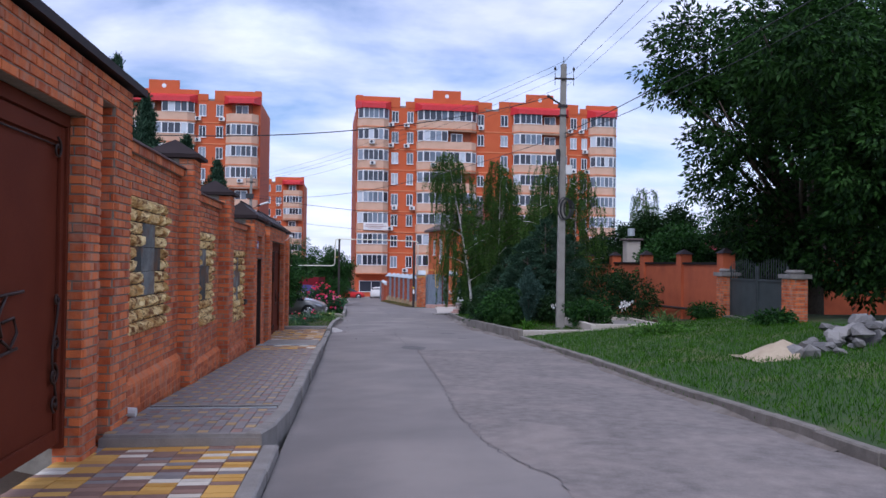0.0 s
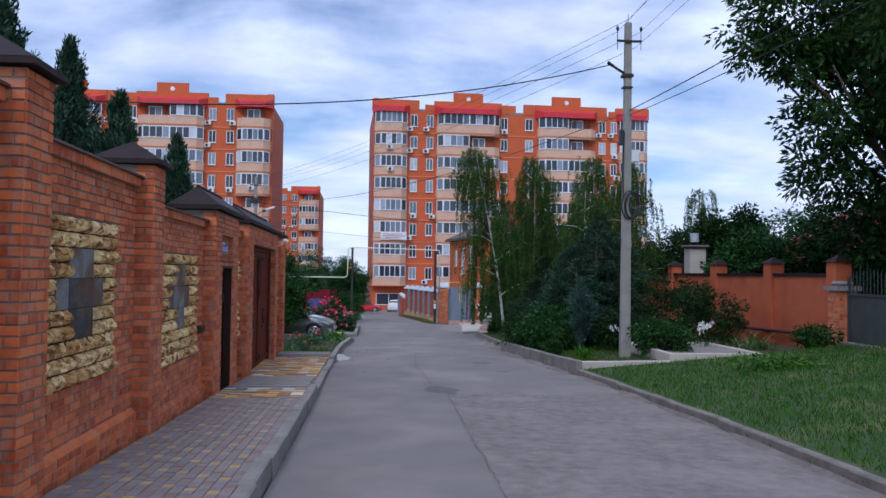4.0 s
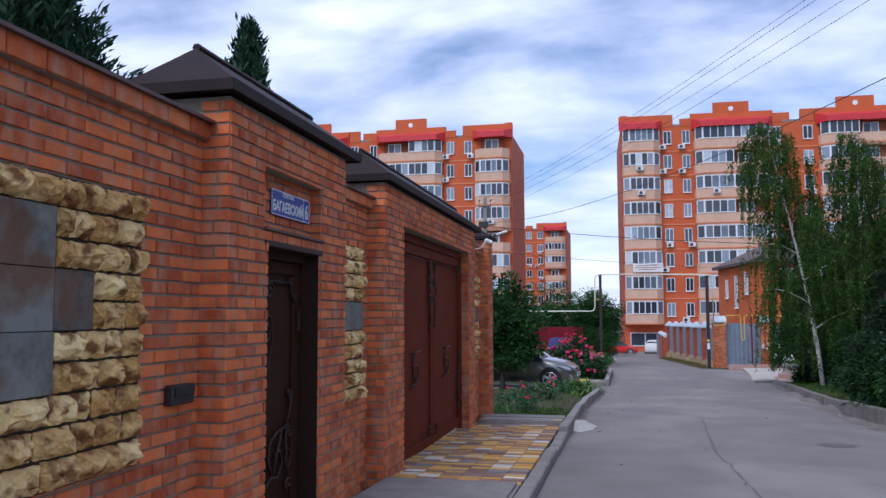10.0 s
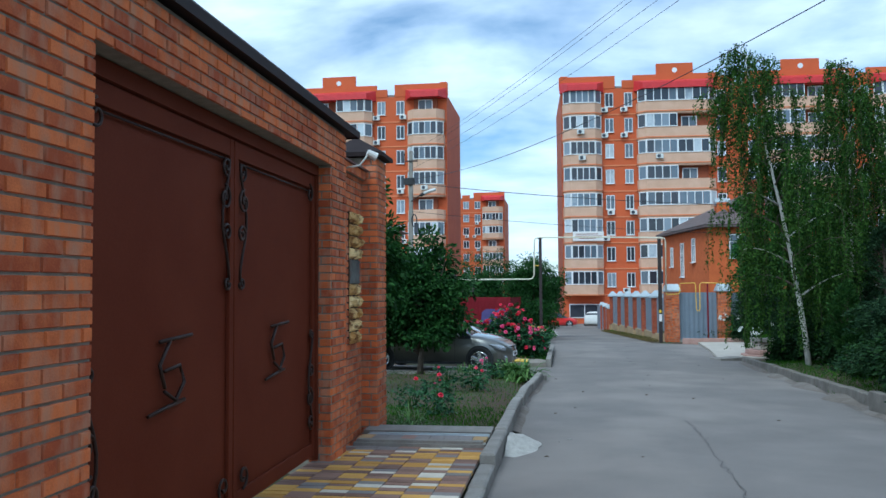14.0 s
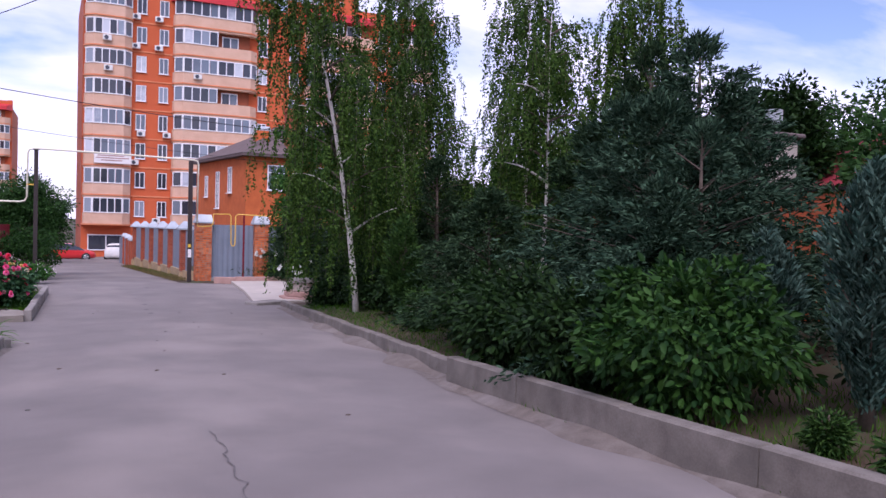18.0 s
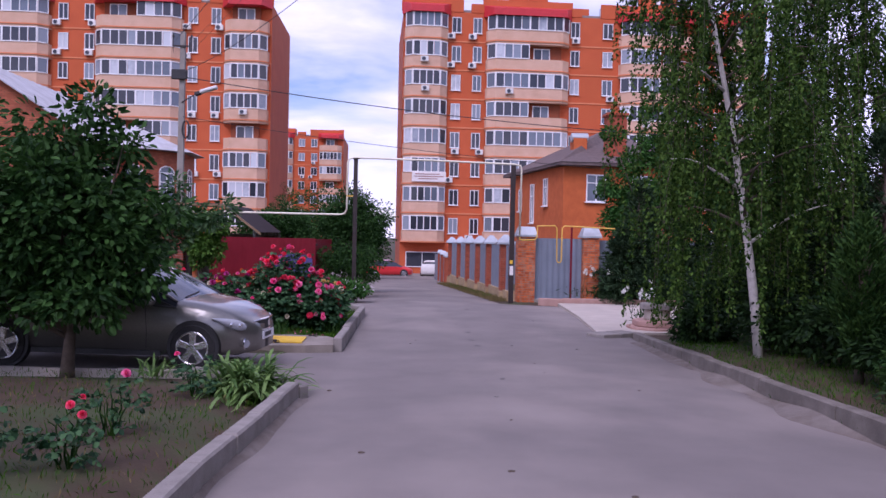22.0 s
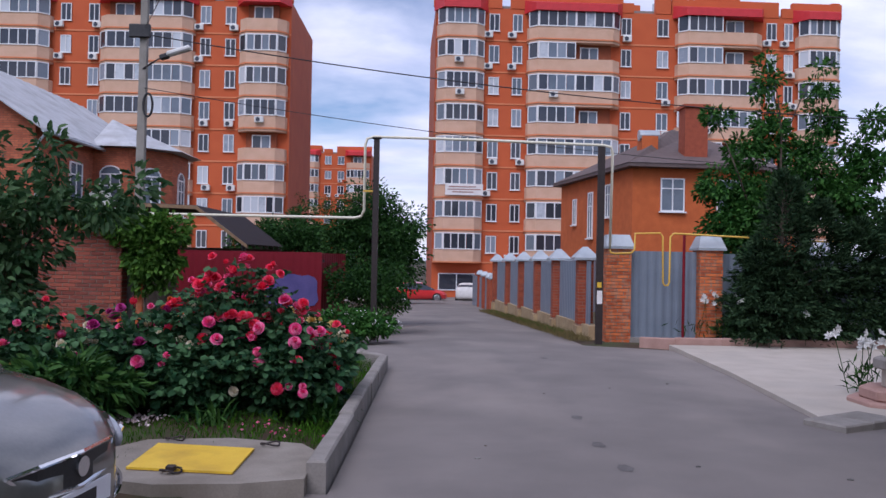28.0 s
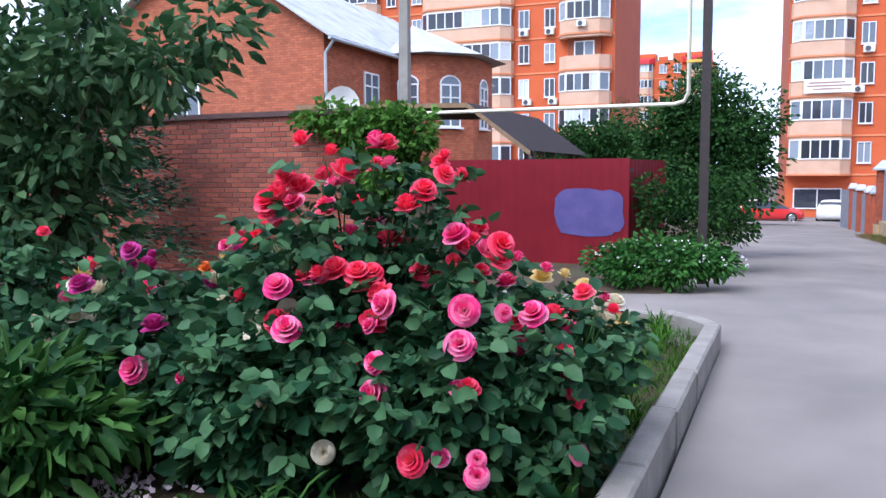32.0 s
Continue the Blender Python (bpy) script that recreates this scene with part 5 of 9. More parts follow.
g = [[bm.verts.new((-0.90 + (0.16 + 0.26 * math.sin(math.pi * j / 9) * (0.8 + 0.5 * noise.noise((j * 1.7, 3, 1)))) * i / 6, 20.05 + 1.35 * j / 9, level(20.7) - 0.012 + 0.15 * max(0, 1 - (i / 6) ** 1.5) * math.sin(math.pi * (j + 0.4) / 9.8) * (0.7 + 0.6 * noise.noise((i * 0.9, j * 0.9, 2))))) for j in range(10)] for i in range(7)]
for i in range(6):
    for j in range(9):
        bm.faces.new((g[i][j], g[i + 1][j], g[i + 1][j + 1], g[i][j + 1]))
part("lump", bm, CEMENT, cem, smooth=True)
pipe = empty("drain_pipe_stub", label="short white plastic drain pipe at the wall foot", category="pipe")
part("stub", tube([(XW - 0.1, 0.42, level(0.4) + 0.21), (XW + 0.22, 0.42, level(0.4) + 0.19)], 0.05, 10), AC, pipe)

# ---- plant kit ----
NR = np.random.RandomState(11)


def unit(a):
    return a / np.maximum(np.linalg.norm(a, axis=1, keepdims=True), 1e-9)


def leaf_mesh(name, C, D, L, W, material, sag=0.15, nrm=None, full=False):
    """Many folded leaves: bases C, directions D, lengths L, widths W (arrays); full: rounded halves on a midrib."""
    C, D = np.asarray(C, float), unit(np.asarray(D, float))
    n = len(C)
    Nn = unit(NR.normal(size=(n, 3)) + np.array((0, 0, 0.9))) if nrm is None else unit(np.asarray(nrm, float))
    S = unit(np.cross(D, Nn))
    U = np.cross(S, D)
    L, W = np.broadcast_to(np.asarray(L, float), (n,))[:, None], np.broadcast_to(np.asarray(W, float), (n,))[:, None]
    tip = C + D * L - U * L * sag
    if full:
        V = np.empty((n, 6, 3))
        V[:, 0], V[:, 3] = C, tip
        for k, sg in ((1, 1), (5, -1)):
            V[:, k] = C + D * L * 0.28 + S * W * 0.46 * sg + U * W * 0.12
        for k, sg in ((2, 1), (4, -1)):
            V[:, k] = C + D * L * 0.70 + S * W * 0.40 * sg + U * W * 0.10 - U * L * sag * 0.4
        idx = (np.arange(n)[:, None] * 6 + np.array((0, 1, 2, 3, 0, 3, 4, 5))).reshape(-1)
    else:
        V = np.empty((n, 4, 3))
        V[:, 0], V[:, 2] = C, tip
        V[:, 1] = C + D * L * 0.45 + S * W * 0.5 + U * W * 0.18
        V[:, 3] = C + D * L * 0.45 - S * W * 0.5 + U * W * 0.18
        idx = np.arange(n * 4)
    me = bpy.data.meshes.new(name)
    me.vertices.add(V.shape[0] * V.shape[1])
    me.vertices.foreach_set("co", V.reshape(-1))
    me.loops.add(len(idx))
    me.loops.foreach_set("vertex_index", idx.astype(np.int32))
    me.polygons.add(len(idx) // 4)
    me.polygons.foreach_set("loop_start", np.arange(0, len(idx), 4, dtype=np.int32))
    me.materials.append(material)
    me.update(calc_edges=True)
    return me


def stuff(ob):
    ob["kind"] = "stuff"
    return ob


def ball(n):
    """Random points in the unit ball."""
    return unit(NR.normal(size=(n, 3))) * (NR.rand(n, 1) ** (1 / 3))


def shell(n, inner=0.55):
    return unit(NR.normal(size=(n, 3))) * (inner + (1 - inner) * NR.rand(n, 1))


def limb_path(a, b, bend=0.15, n=5, droop=0.0):
    a, b = Vector(a), Vector(b)
    side = Vector((R.uniform(-1, 1), R.uniform(-1, 1), 0.6)) * (b - a).length * bend
    return [a.lerp(b, t) + side * math.sin(math.pi * t) - Vector((0, 0, droop * t * t)) for t in [i / n for i in range(n + 1)]]


def broad_tree(name, label, at, trunk_h, trunk_r, lobes, leaf, leaf_len, clumps, per, category="tree", group="", lean=(0, 0), bark=None, spread=0.34, aspect=0.5, full=False):
    """Broad-leaved tree or shrub. lobes: crown masses (x, y, z, rx, ry, rz) from the foot."""
    bark = bark or BARK
    T = empty(name, at, label=label, category=category, group=group)
    top = Vector((lean[0], lean[1], trunk_h))
    bm = tube([(0, 0, -0.15), (0.02 * trunk_h, 0, trunk_h * 0.3), top * 0.7 + Vector((0.03, 0.02, 0)), top], [trunk_r * 1.35, trunk_r * 1.05, trunk_r * 0.85, trunk_r * 0.6], 9)
    part("trunk", bm, bark, T, smooth=True)
    vol = [lo[3] * lo[4] * lo[5] for lo in lobes]
    C, D = [], []
    for lo, v in zip(lobes, vol):
        c, r = np.array(lo[:3]), np.array(lo[3:])
        bm = bmesh.new()
        for k in range(4 if max(lo[3:]) > 1.0 else 2 if max(lo[3:]) > 0.62 else 1):
            q = ball(1)[0] * r * 0.75 + c
            tube(limb_path(top * R.uniform(0.55, 1.0), q, 0.12, 5), [trunk_r * 0.5, trunk_r * 0.4, trunk_r * 0.3, trunk_r * 0.22, trunk_r * 0.14, trunk_r * 0.07], 5, bm)
        part("limb", bm, bark, T, smooth=True)
        m = max(6, int(clumps * v / sum(vol)))
        cc = shell(m, 0.45) * r + c
        for p in cc:
            out = unit((p - c)[None])[0]
            q = ball(per) * spread * np.array((1, 1, 0.75)) + p
            C.append(q)
            D.append(unit(q - p + 1e-6) * 0.9 + out * 0.5 + np.array((0, 0, -0.35)) + NR.normal(size=(per, 3)) * 0.35)
    C, D = np.concatenate(C), np.concatenate(D)
    L = leaf_len * (0.7 + 0.6 * NR.rand(len(C)))
    stuff(put("leaves", leaf_mesh("leaves", C, D, L, L * aspect, leaf, full=full), T))
    return T


def birch(name, label, at, H, lean=(0.0, 0.0), radius=2.0, limbs=26, density=1.0, low=0.2, group="weeping birches", wind=(0, 0), sweep=1.5, open_side=None):
    T = empty(name, at, label=label, category="tree", group=group)
    spine = [Vector((lean[0] * t ** sweep + 0.06 * math.sin(5 * t), lean[1] * t ** sweep + 0.05 * math.sin(4 * t + 1), H * t - (0.1 if t == 0 else 0))) for t in [i / 10 for i in range(11)]]
    part("trunk", tube(spine, [0.072 * (1 - t * 0.095) * (H / 8) for t in range(11)], 9), BIRCH_BARK, T, smooth=True)
    C, D = [], []
    bmt = bmesh.new()
    for k in range(limbs):
        t = lerp(low, 0.98, (k + R.random() * 0.6) / limbs)
        f = t * 10
        i = min(9, int(f))
        base = spine[i].lerp(spine[i + 1], f - i)
        ang = k * 2.4 + R.uniform(-0.4, 0.4)
        reach = radius * (1.0 - 0.62 * max(0.0, (t - 0.35) / 0.65)) * R.uniform(0.7, 1.1)
        tip = base + Vector((math.cos(ang) * reach + wind[0], math.sin(ang) * reach + wind[1], reach * R.uniform(0.35, 0.75)))
        path = limb_path(base, tip, 0.08, 6, 0.25 * reach)
        part("limb", tube(path, [0.035 * (1 - t * 0.6), 0.028, 0.022, 0.017, 0.012, 0.008, 0.004], 5), BIRCH_BARK if k % 4 == 0 else BARK, T, smooth=True)
        for s in range(int(22 * density)):
            u = R.uniform(0.25, 1.0) * 6
            j = min(5, int(u))
            p = path[j].lerp(path[j + 1], u - j) + Vector((R.gauss(0, 0.16), R.gauss(0, 0.16), R.gauss(0, 0.1)))
            if open_side and p.z < H * 0.72:
                o = p - spine[min(10, int(p.z / H * 10))]
                if o.x * open_side[0] + o.y * open_side[1] > 0 and abs(o.x * open_side[1] - o.y * open_side[0]) < 0.34 and R.random() < 0.7:
                    continue
            ln = R.uniform(0.5, 2.5) * (1.15 - 0.45 * t) * (H / 8)
            ln = min(ln, max(0.3, p.z - 0.35))
            dx, dy = math.cos(ang) * 0.25 + R.gauss(0, 0.12), math.sin(ang) * 0.25 + R.gauss(0, 0.12)
            strand = [p + Vector((dx * w * (1 - 0.5 * w), dy * w * (1 - 0.5 * w), 0.10 * math.sin(w * 3.1) * (1 - w) - ln * w ** 1.25)) for w in (0, 0.25, 0.5, 0.75, 1.0)]
            if s % 3 == 0:
                tube(strand, 0.004, 3, bmt, False)
            m = int(76 * ln / 1.2) + 10
            w = NR.rand(m) ** 0.8
            ii = np.minimum(3, (w * 4).astype(int))
            sp = np.array([tuple(q) for q in strand])
            pos = sp[ii] + (sp[ii + 1] - sp[ii]) * (w * 4 - ii)[:, None] + NR.normal(size=(m, 3)) * 0.032
            C.append(pos)
            D.append(NR.normal(size=(m, 3)) * 0.6 + np.array((dx, dy, -0.9)))
    stuff(part("twigwork", bmt, BARK, T))
    C, D = np.concatenate(C), np.concatenate(D)
    L = 0.062 * (0.7 + 0.6 * NR.rand(len(C)))
    stuff(put("leaves", leaf_mesh("leaves", C, D, L, L * 0.62, LEAF_BIRCH), T))
    return T


def conifer(name, label, at, H, radius, material, arms=300, per=46, needle=0.10, droop=0.35, shape="spread", group="", jag=0.25, wide=0.22, leaders=((0, 0, 1.0, 1.0),)):
    """Needle tree built of many feathery arms."""
    T = empty(name, at, label=label, category="conifer", group=group)
    part("trunk", tube([(0, 0, -0.1), (0.03, 0.02, H * 0.5), (0, 0, H * 0.97)], [0.05 * H / 2 + 0.02, 0.03 * H / 2, 0.006], 7), BARK, T, smooth=True)
    C, D = [], []
    bm = bmesh.new()
    for k in range(arms):
        t = NR.rand() ** (0.9 if shape == "spread" else 1.0)
        ang = NR.rand() * 2 * math.pi
        ox, oy, kh, kr = leaders[k % len(leaders)]
        lump = 1 + jag * noise.noise((math.cos(ang) * 1.6 + at[0], math.sin(ang) * 1.6, t * 4))
        if shape == "spread":
            rr = radius * kr * (1 - t) ** 0.62 * lump * (0.7 + 0.45 * NR.rand())
            b = np.array((ox, oy, H * kh * (0.06 + 0.86 * t)))
            e = np.array((ox + math.cos(ang) * rr, oy + math.sin(ang) * rr, H * kh * (0.10 + 0.90 * t) + rr * 0.12))
        elif shape == "column":
            rr = radius * (math.sin(math.pi * min(1.0, 0.16 + 0.84 * (1 - t) ** 0.8)) ** 0.7) * lump * (0.35 + 0.65 * NR.rand()) * min(1.0, 0.12 + ((1 - t) / 0.45) ** 0.9)
            b = np.array((math.cos(ang) * rr * 0.3, math.sin(ang) * rr * 0.3, H * t * 0.9))
            e = np.array((math.cos(ang) * rr, math.sin(ang) * rr, H * t * 0.9 + H * 0.10 + 0.25 * radius))
        else:
            rr = radius * math.sqrt(max(0.02, 1 - (2 * t - 1) ** 2)) * (0.8 + 0.25 * NR.rand())
            b = np.array((0, 0, H * 0.5))
            e = np.array((math.cos(ang) * rr, math.sin(ang) * rr, H * t))
        ln = np.linalg.norm(e - b)
        d = (e - b) / max(ln, 1e-6)
        if shape == "spread":
            # five sprays along the arm, each a flat drooping fan of needles
            q = np.array((0.45, 0.62, 0.78, 0.9, 1.0))[NR.randint(0, 5, per)]
            sg = np.where(NR.rand(per, 1) < 0.5, -1, 1)
            side = unit(np.cross(np.tile(d, (per, 1)), np.array((0.05, 0.02, 1.0))))
            fan = unit(np.tile(d, (per, 1)) * 0.9 + side * sg * 0.75 * (1.05 - q)[:, None] / 0.5 + np.array((0, 0, -0.28)))
            w = NR.rand(per, 1)
            pos = b + (e - b) * q[:, None] + fan * w * wide * 1.5 * (0.6 + 0.4 * rr) + NR.normal(size=(per, 3)) * 0.022
            pos[:, 2] -= (droop * rr * 0.35 * q ** 2 + 0.10 * w[:, 0] ** 2)
            C.append(pos)
            D.append(fan + NR.normal(size=(per, 3)) * 0.42)
        else:
            w = 0.3 + 0.7 * NR.rand(per)
            pos = b + (e - b) * w[:, None]
            side = unit(np.cross(np.tile(d, (per, 1)), np.array((0.05, 0.02, 1.0))))
            sg = np.where(NR.rand(per, 1) < 0.5, -1, 1)
            pos += side * sg * wide * (1.15 - w)[:, None] * min(1.0, rr) * NR.rand(per, 1) + NR.normal(size=(per, 3)) * 0.025
            C.append(pos)
            D.append(np.tile(d, (per, 1)) * 1.0 + side * sg * 0.7 + NR.normal(size=(per, 3)) * 0.25 + np.array((0, 0, 0.15 if shape == "column" else -0.12)))
        if k % 6 == 0:
            tube([tuple(b), tuple(b + (e - b) * 0.6), tuple(e)], [0.012, 0.008, 0.003], 4, bm)
    stuff(part("branchwork", bm, BARK, T))
    C, D = np.concatenate(C), np.concatenate(D)
    L = needle * (0.6 + 0.8 * NR.rand(len(C)))
    stuff(put("needles", leaf_mesh("needles", C, D, L, L * 0.27, material, 0.05), T))
    return T


def petal_ring(bm, n, r, z, rise_, width, curl, twist):
    for k in range(n):
        a = 2 * math.pi * k / n + twist
        ca, sa = math.cos(a), math.sin(a)
        rows = []
        for t, wd in ((0.0, 0.35), (0.35, 0.9), (0.72, 1.05), (1.0, 0.74)):
            rad = r * (0.15 + 0.85 * t) + curl * t * t
            zz = z + rise_ * math.sin(t * 1.5) - max(0, t - 0.75) * curl * 1.6
            row = []
            for s in (-1, 0, 1):
                o = s * width * wd * 0.5
                row.append(bm.verts.new((ca * (rad - abs(s) * 0.12 * r) - sa * o, sa * (rad - abs(s) * 0.12 * r) + ca * o, zz + abs(s) * 0.06 * r)))
            rows.append(row)
        for p, q in zip(rows, rows[1:]):
            for s in (0, 1):
                bm.faces.new((p[s], p[s + 1], q[s + 1], q[s]))


def bloom_mesh(material, size):
    bm = bmesh.new()
    s = size
    petal_ring(bm, 6, 0.46 * s, 0.0, 0.20 * s, 0.60 * s, 0.06 * s, 0.0)
    petal_ring(bm, 6, 0.38 * s, 0.03 * s, 0.40 * s, 0.52 * s, 0.05 * s, 0.5)
    petal_ring(bm, 6, 0.29 * s, 0.06 * s, 0.50 * s, 0.42 * s, 0.03 * s, 0.2)
    petal_ring(bm, 5, 0.19 * s, 0.09 * s, 0.54 * s, 0.32 * s, 0.01 * s, 0.9)
    petal_ring(bm, 4, 0.10 * s, 0.12 * s, 0.54 * s, 0.22 * s, -0.02 * s, 0.4)
    return mesh_of("bloom", bm, material, True)


BLOOMS = {k: [bloom_mesh(m, s) for s in (0.085, 0.11, 0.14)] for k, m in (("pink", PETAL_PINK), ("red", PETAL_RED), ("white", PETAL_WHITE), ("yellow", PETAL_YELLOW), ("purple", PETAL_PURPLE), ("orange", PETAL_ORANGE))}


def rose_bush(label, at, H, rx, ry, canes, leaves, colours, blooms, seed, leaf_len=0.07, top_heavy=0.5):
    """A rose bush: arching canes, leaf sprays and single blooms."""
    rr = random.Random(seed)
    T = empty("rose_bush", at, label=label, category="rose bush", group="rose bushes")
    bm = bmesh.new()
    tips = []
    C, D = [], []
    for k in range(canes):
        a, q = rr.uniform(0, 2 * math.pi), math.sqrt(rr.random())
        h = H * rr.uniform(0.55, 1.0) * (1 - 0.35 * q * q)
        tip = Vector((math.cos(a) * rx * q, math.sin(a) * ry * q, h))
        base = Vector((math.cos(a) * rx * q * 0.25, math.sin(a) * ry * q * 0.25, -0.05))
        path = [base.lerp(tip, t) + Vector((0, 0, 0.15 * h * math.sin(math.pi * t))) + Vector((rr.gauss(0, 0.02), rr.gauss(0, 0.02), 0)) for t in (0, 0.2, 0.4, 0.6, 0.8, 1.0)]
        tube(path, [0.010, 0.009, 0.008, 0.006, 0.005, 0.004], 4, bm)
        tips.append((path[-1], (path[-1] - path[-2]).normalized()))
        m = leaves // canes // 5
        w = 0.10 + 0.88 * NR.rand(m) ** 0.8
        sp = np.array([tuple(p) for p in path])
        ii = np.minimum(4, (w * 5).astype(int))
        pos = sp[ii] + (sp[ii + 1] - sp[ii]) * (w * 5 - ii)[:, None]
        # compound leaves: a stalk with two pairs of leaflets and one at the tip
        d = unit(NR.normal(size=(m, 3)) * np.array((1, 1, 0.35)) + np.array((math.cos(a) * 0.5, math.sin(a) * 0.5, 0.1)))
        sd = unit(np.cross(d, np.array((0.0, 0.0, 1.0)) + NR.normal(size=(m, 3)) * 0.2))
        reach = (0.05 + 0.10 * NR.rand(m, 1))
        for fwd, sg in ((0.35, 1), (0.35, -1), (0.75, 1), (0.75, -1), (1.0, 0)):
            C.append(pos + d * (reach + leaf_len * 1.5 * fwd))
            D.append(d * (0.55 if sg else 1.0) + sd * sg + np.array((0, 0, -0.22)) + NR.normal(size=(m, 3)) * 0.12)
    stuff(part("canework", bm, LEAF_BUSH, T, smooth=True))
    C, D = np.concatenate(C), np.concatenate(D)
    C[:, 2] = np.maximum(C[:, 2], 0.03)
    L = leaf_len * (0.65 + 0.6 * NR.rand(len(C)))
    stuff(put("leaves", leaf_mesh("leaves", C, D, L, L * 0.78, LEAF_ROSE, 0.2, full=True), T))
    for k in range(blooms):
        if rr.random() < top_heavy:
            p, d = rr.choice(tips)
            p = p + Vector((rr.gauss(0, 0.05), rr.gauss(0, 0.05), rr.uniform(0.03, 0.12)))
            d = (d + Vector((rr.gauss(0, 0.4), rr.gauss(0, 0.4) - 0.35, 0.5))).normalized()
        else:
            a = rr.uniform(math.pi, 2 * math.pi) if rr.random() < 0.75 else rr.uniform(0, math.pi)
            zz = rr.uniform(0.25, 0.95)
            q = math.sqrt(max(0.05, 1 - (zz * 0.9) ** 2)) * 1.15
            p = Vector((math.cos(a) * rx * q, math.sin(a) * ry * q, H * zz))
            d = Vector((math.cos(a) * 0.8, math.sin(a) * 0.8 - 0.2, rr.uniform(0.1, 0.8))).normalized()
        m = Matrix.Translation(p) @ d.to_track_quat("Z", "Y").to_matrix().to_4x4() @ pose(0, 0, 0, 0, 0, rr.uniform(0, 360)) @ Matrix.Scale(0.62 if canes < 12 else 1.0, 4)
        put("bloom", rr.choice(BLOOMS[rr.choice(colours)]), T, m=m)
    return T


def tuft(name, label, at, n, length, spread_, material, width=0.022, category="plant", group="", curve=0.6):
    """A clump of long arching strap leaves, each of four segments."""
    V, F = [], []
    for k in range(n):
        a, ln = R.uniform(0, 2 * math.pi), length * R.uniform(0.6, 1.1)
        out = R.uniform(0.35, 1.1)
        b = Vector((R.gauss(0, spread_ * 0.25), R.gauss(0, spread_ * 0.25), 0))
        d = Vector((math.cos(a), math.sin(a), 0))
        s = Vector((-math.sin(a), math.cos(a), 0))
        q = len(V)
        for t in (0, 0.3, 0.6, 0.85, 1.0):
            p = b + d * (ln * out * t * (0.6 + 0.4 * t)) + Vector((0, 0, ln * (t * (1.15 - 0.3 * out) - curve * out * t * t * 1.25)))
            p.z = max(p.z, 0.01)
            w = width * (0.6 + 1.2 * t) * (1 - t) ** 0.5 * 1.1 + 0.001
            V += [tuple(p - s * w + Vector((0, 0, w * 0.4))), tuple(p), tuple(p + s * w + Vector((0, 0, w * 0.4)))]
        for i in range(4):
            o = q + i * 3
            F += [(o, o + 1, o + 4, o + 3), (o + 1, o + 2, o + 5, o + 4)]
    T = empty(name, at, label=label, category=category, group=group)
    stuff(put("leaves", raw("leaves", V, F, material, True), T))
    return T


def blades(name, label, area, n, h, material, gz, width=0.006, category="grass"):
    """Grass over an area: area() gives random x, y."""
    P = np.array([area() for _ in range(n)])
    Z = np.array([gz(x, y) for x, y in P])
    C = np.column_stack((P, Z - 0.01))
    D = NR.normal(size=(n, 3)) * 0.35 + np.array((0, 0, 1.0))
    L = h * (0.5 + 0.8 * NR.rand(n))
    ob = new(name, leaf_mesh(name, C, D, L, width * (0.7 + 0.6 * NR.rand(n)) * 2, material, 0.25, NR.normal(size=(n, 3))))
    return tagged(ob, label, category, kind="stuff")

# ---- left: drive, rose bed, brick wall, red fence, house, pole ----
drv = tagged(part("drive", prism([(-8, 32.2), (-2.3, 31.85), (-1.3, 30.9), (-0.50, 30.40), (-0.42, 34.85), (-8, 34.9)], -1.3, [level(32) + 0.03, level(31.8) + 0.03, level(30.9) + 0.03, level(30.4) - 0.038, level(34.85) - 0.038, level(34.9) + 0.03]), ASPHALT, None), "asphalt parking bay beside the lane", "drive", kind="structure")
kerb_run("kerb_11", [(-8, 32.1), (-2.3, 31.75)], 0.10, 0.09, PALE_CONCRETE, "pale narrow kerb between lawn and parking bay", 1.0, -1)
kerb_run("kerb_12", [(-0.66, 30.30), (-1.3, 30.8), (-2.3, 31.75)], 0.13, 0.12, CONCRETE, "curved concrete kerb at the lawn end", 0.7, -1)

BOARD = mat("weathered_board", (0.16, 0.10, 0.055), (0.30, 0.20, 0.11), 0.9, 8, 0.4, 60)
SLAB = mat("earthy_concrete", (0.19, 0.165, 0.135), (0.30, 0.265, 0.22), 0.95, 4, 0.4, 60, stain=(0.13, 0.105, 0.075), stain_scale=1.4, stain_amt=0.7)
slab = empty("concrete_slab", label="rough concrete slab around the yellow hatch", category="slab")
bm = bmesh.new()
pts = [(-0.66, 34.75), (-0.66, 35.55), (-0.85, 35.85), (-1.5, 36.02), (-2.2, 35.92), (-2.45, 35.5), (-2.35, 34.75), (-1.7, 34.55), (-1.1, 34.6)]
prism(pts, -1.3, level(35) + 0.11, bm)
part("slab", bm, SLAB, slab)
hatch = empty("steel_hatch", label="yellow painted steel hatch plate on a concrete slab", category="hatch")
zh = level(35) + 0.115
part("hatch_plate", prism([(-2.02, 34.92), (-1.20, 34.82), (-1.20, 35.56), (-2.04, 35.70)], zh, zh + 0.018), YELLOW_PAINT, hatch)
for hx, hy in ((-1.95, 35.86), (-1.1, 35.72), (-1.66, 34.84)):
    part("lifting_ring", tube([(hx + 0.08 * math.cos(a * math.pi / 6), hy + 0.05 * math.sin(a * math.pi / 6), zh + 0.02 + 0.012 * math.sin(a)) for a in range(13)], 0.008, 6), RUST, hatch)
part("padlock", boxes((-1.69, 34.80, zh + 0.018, -1.62, 34.86, zh + 0.06), bevel=0.008), RUST, hatch)

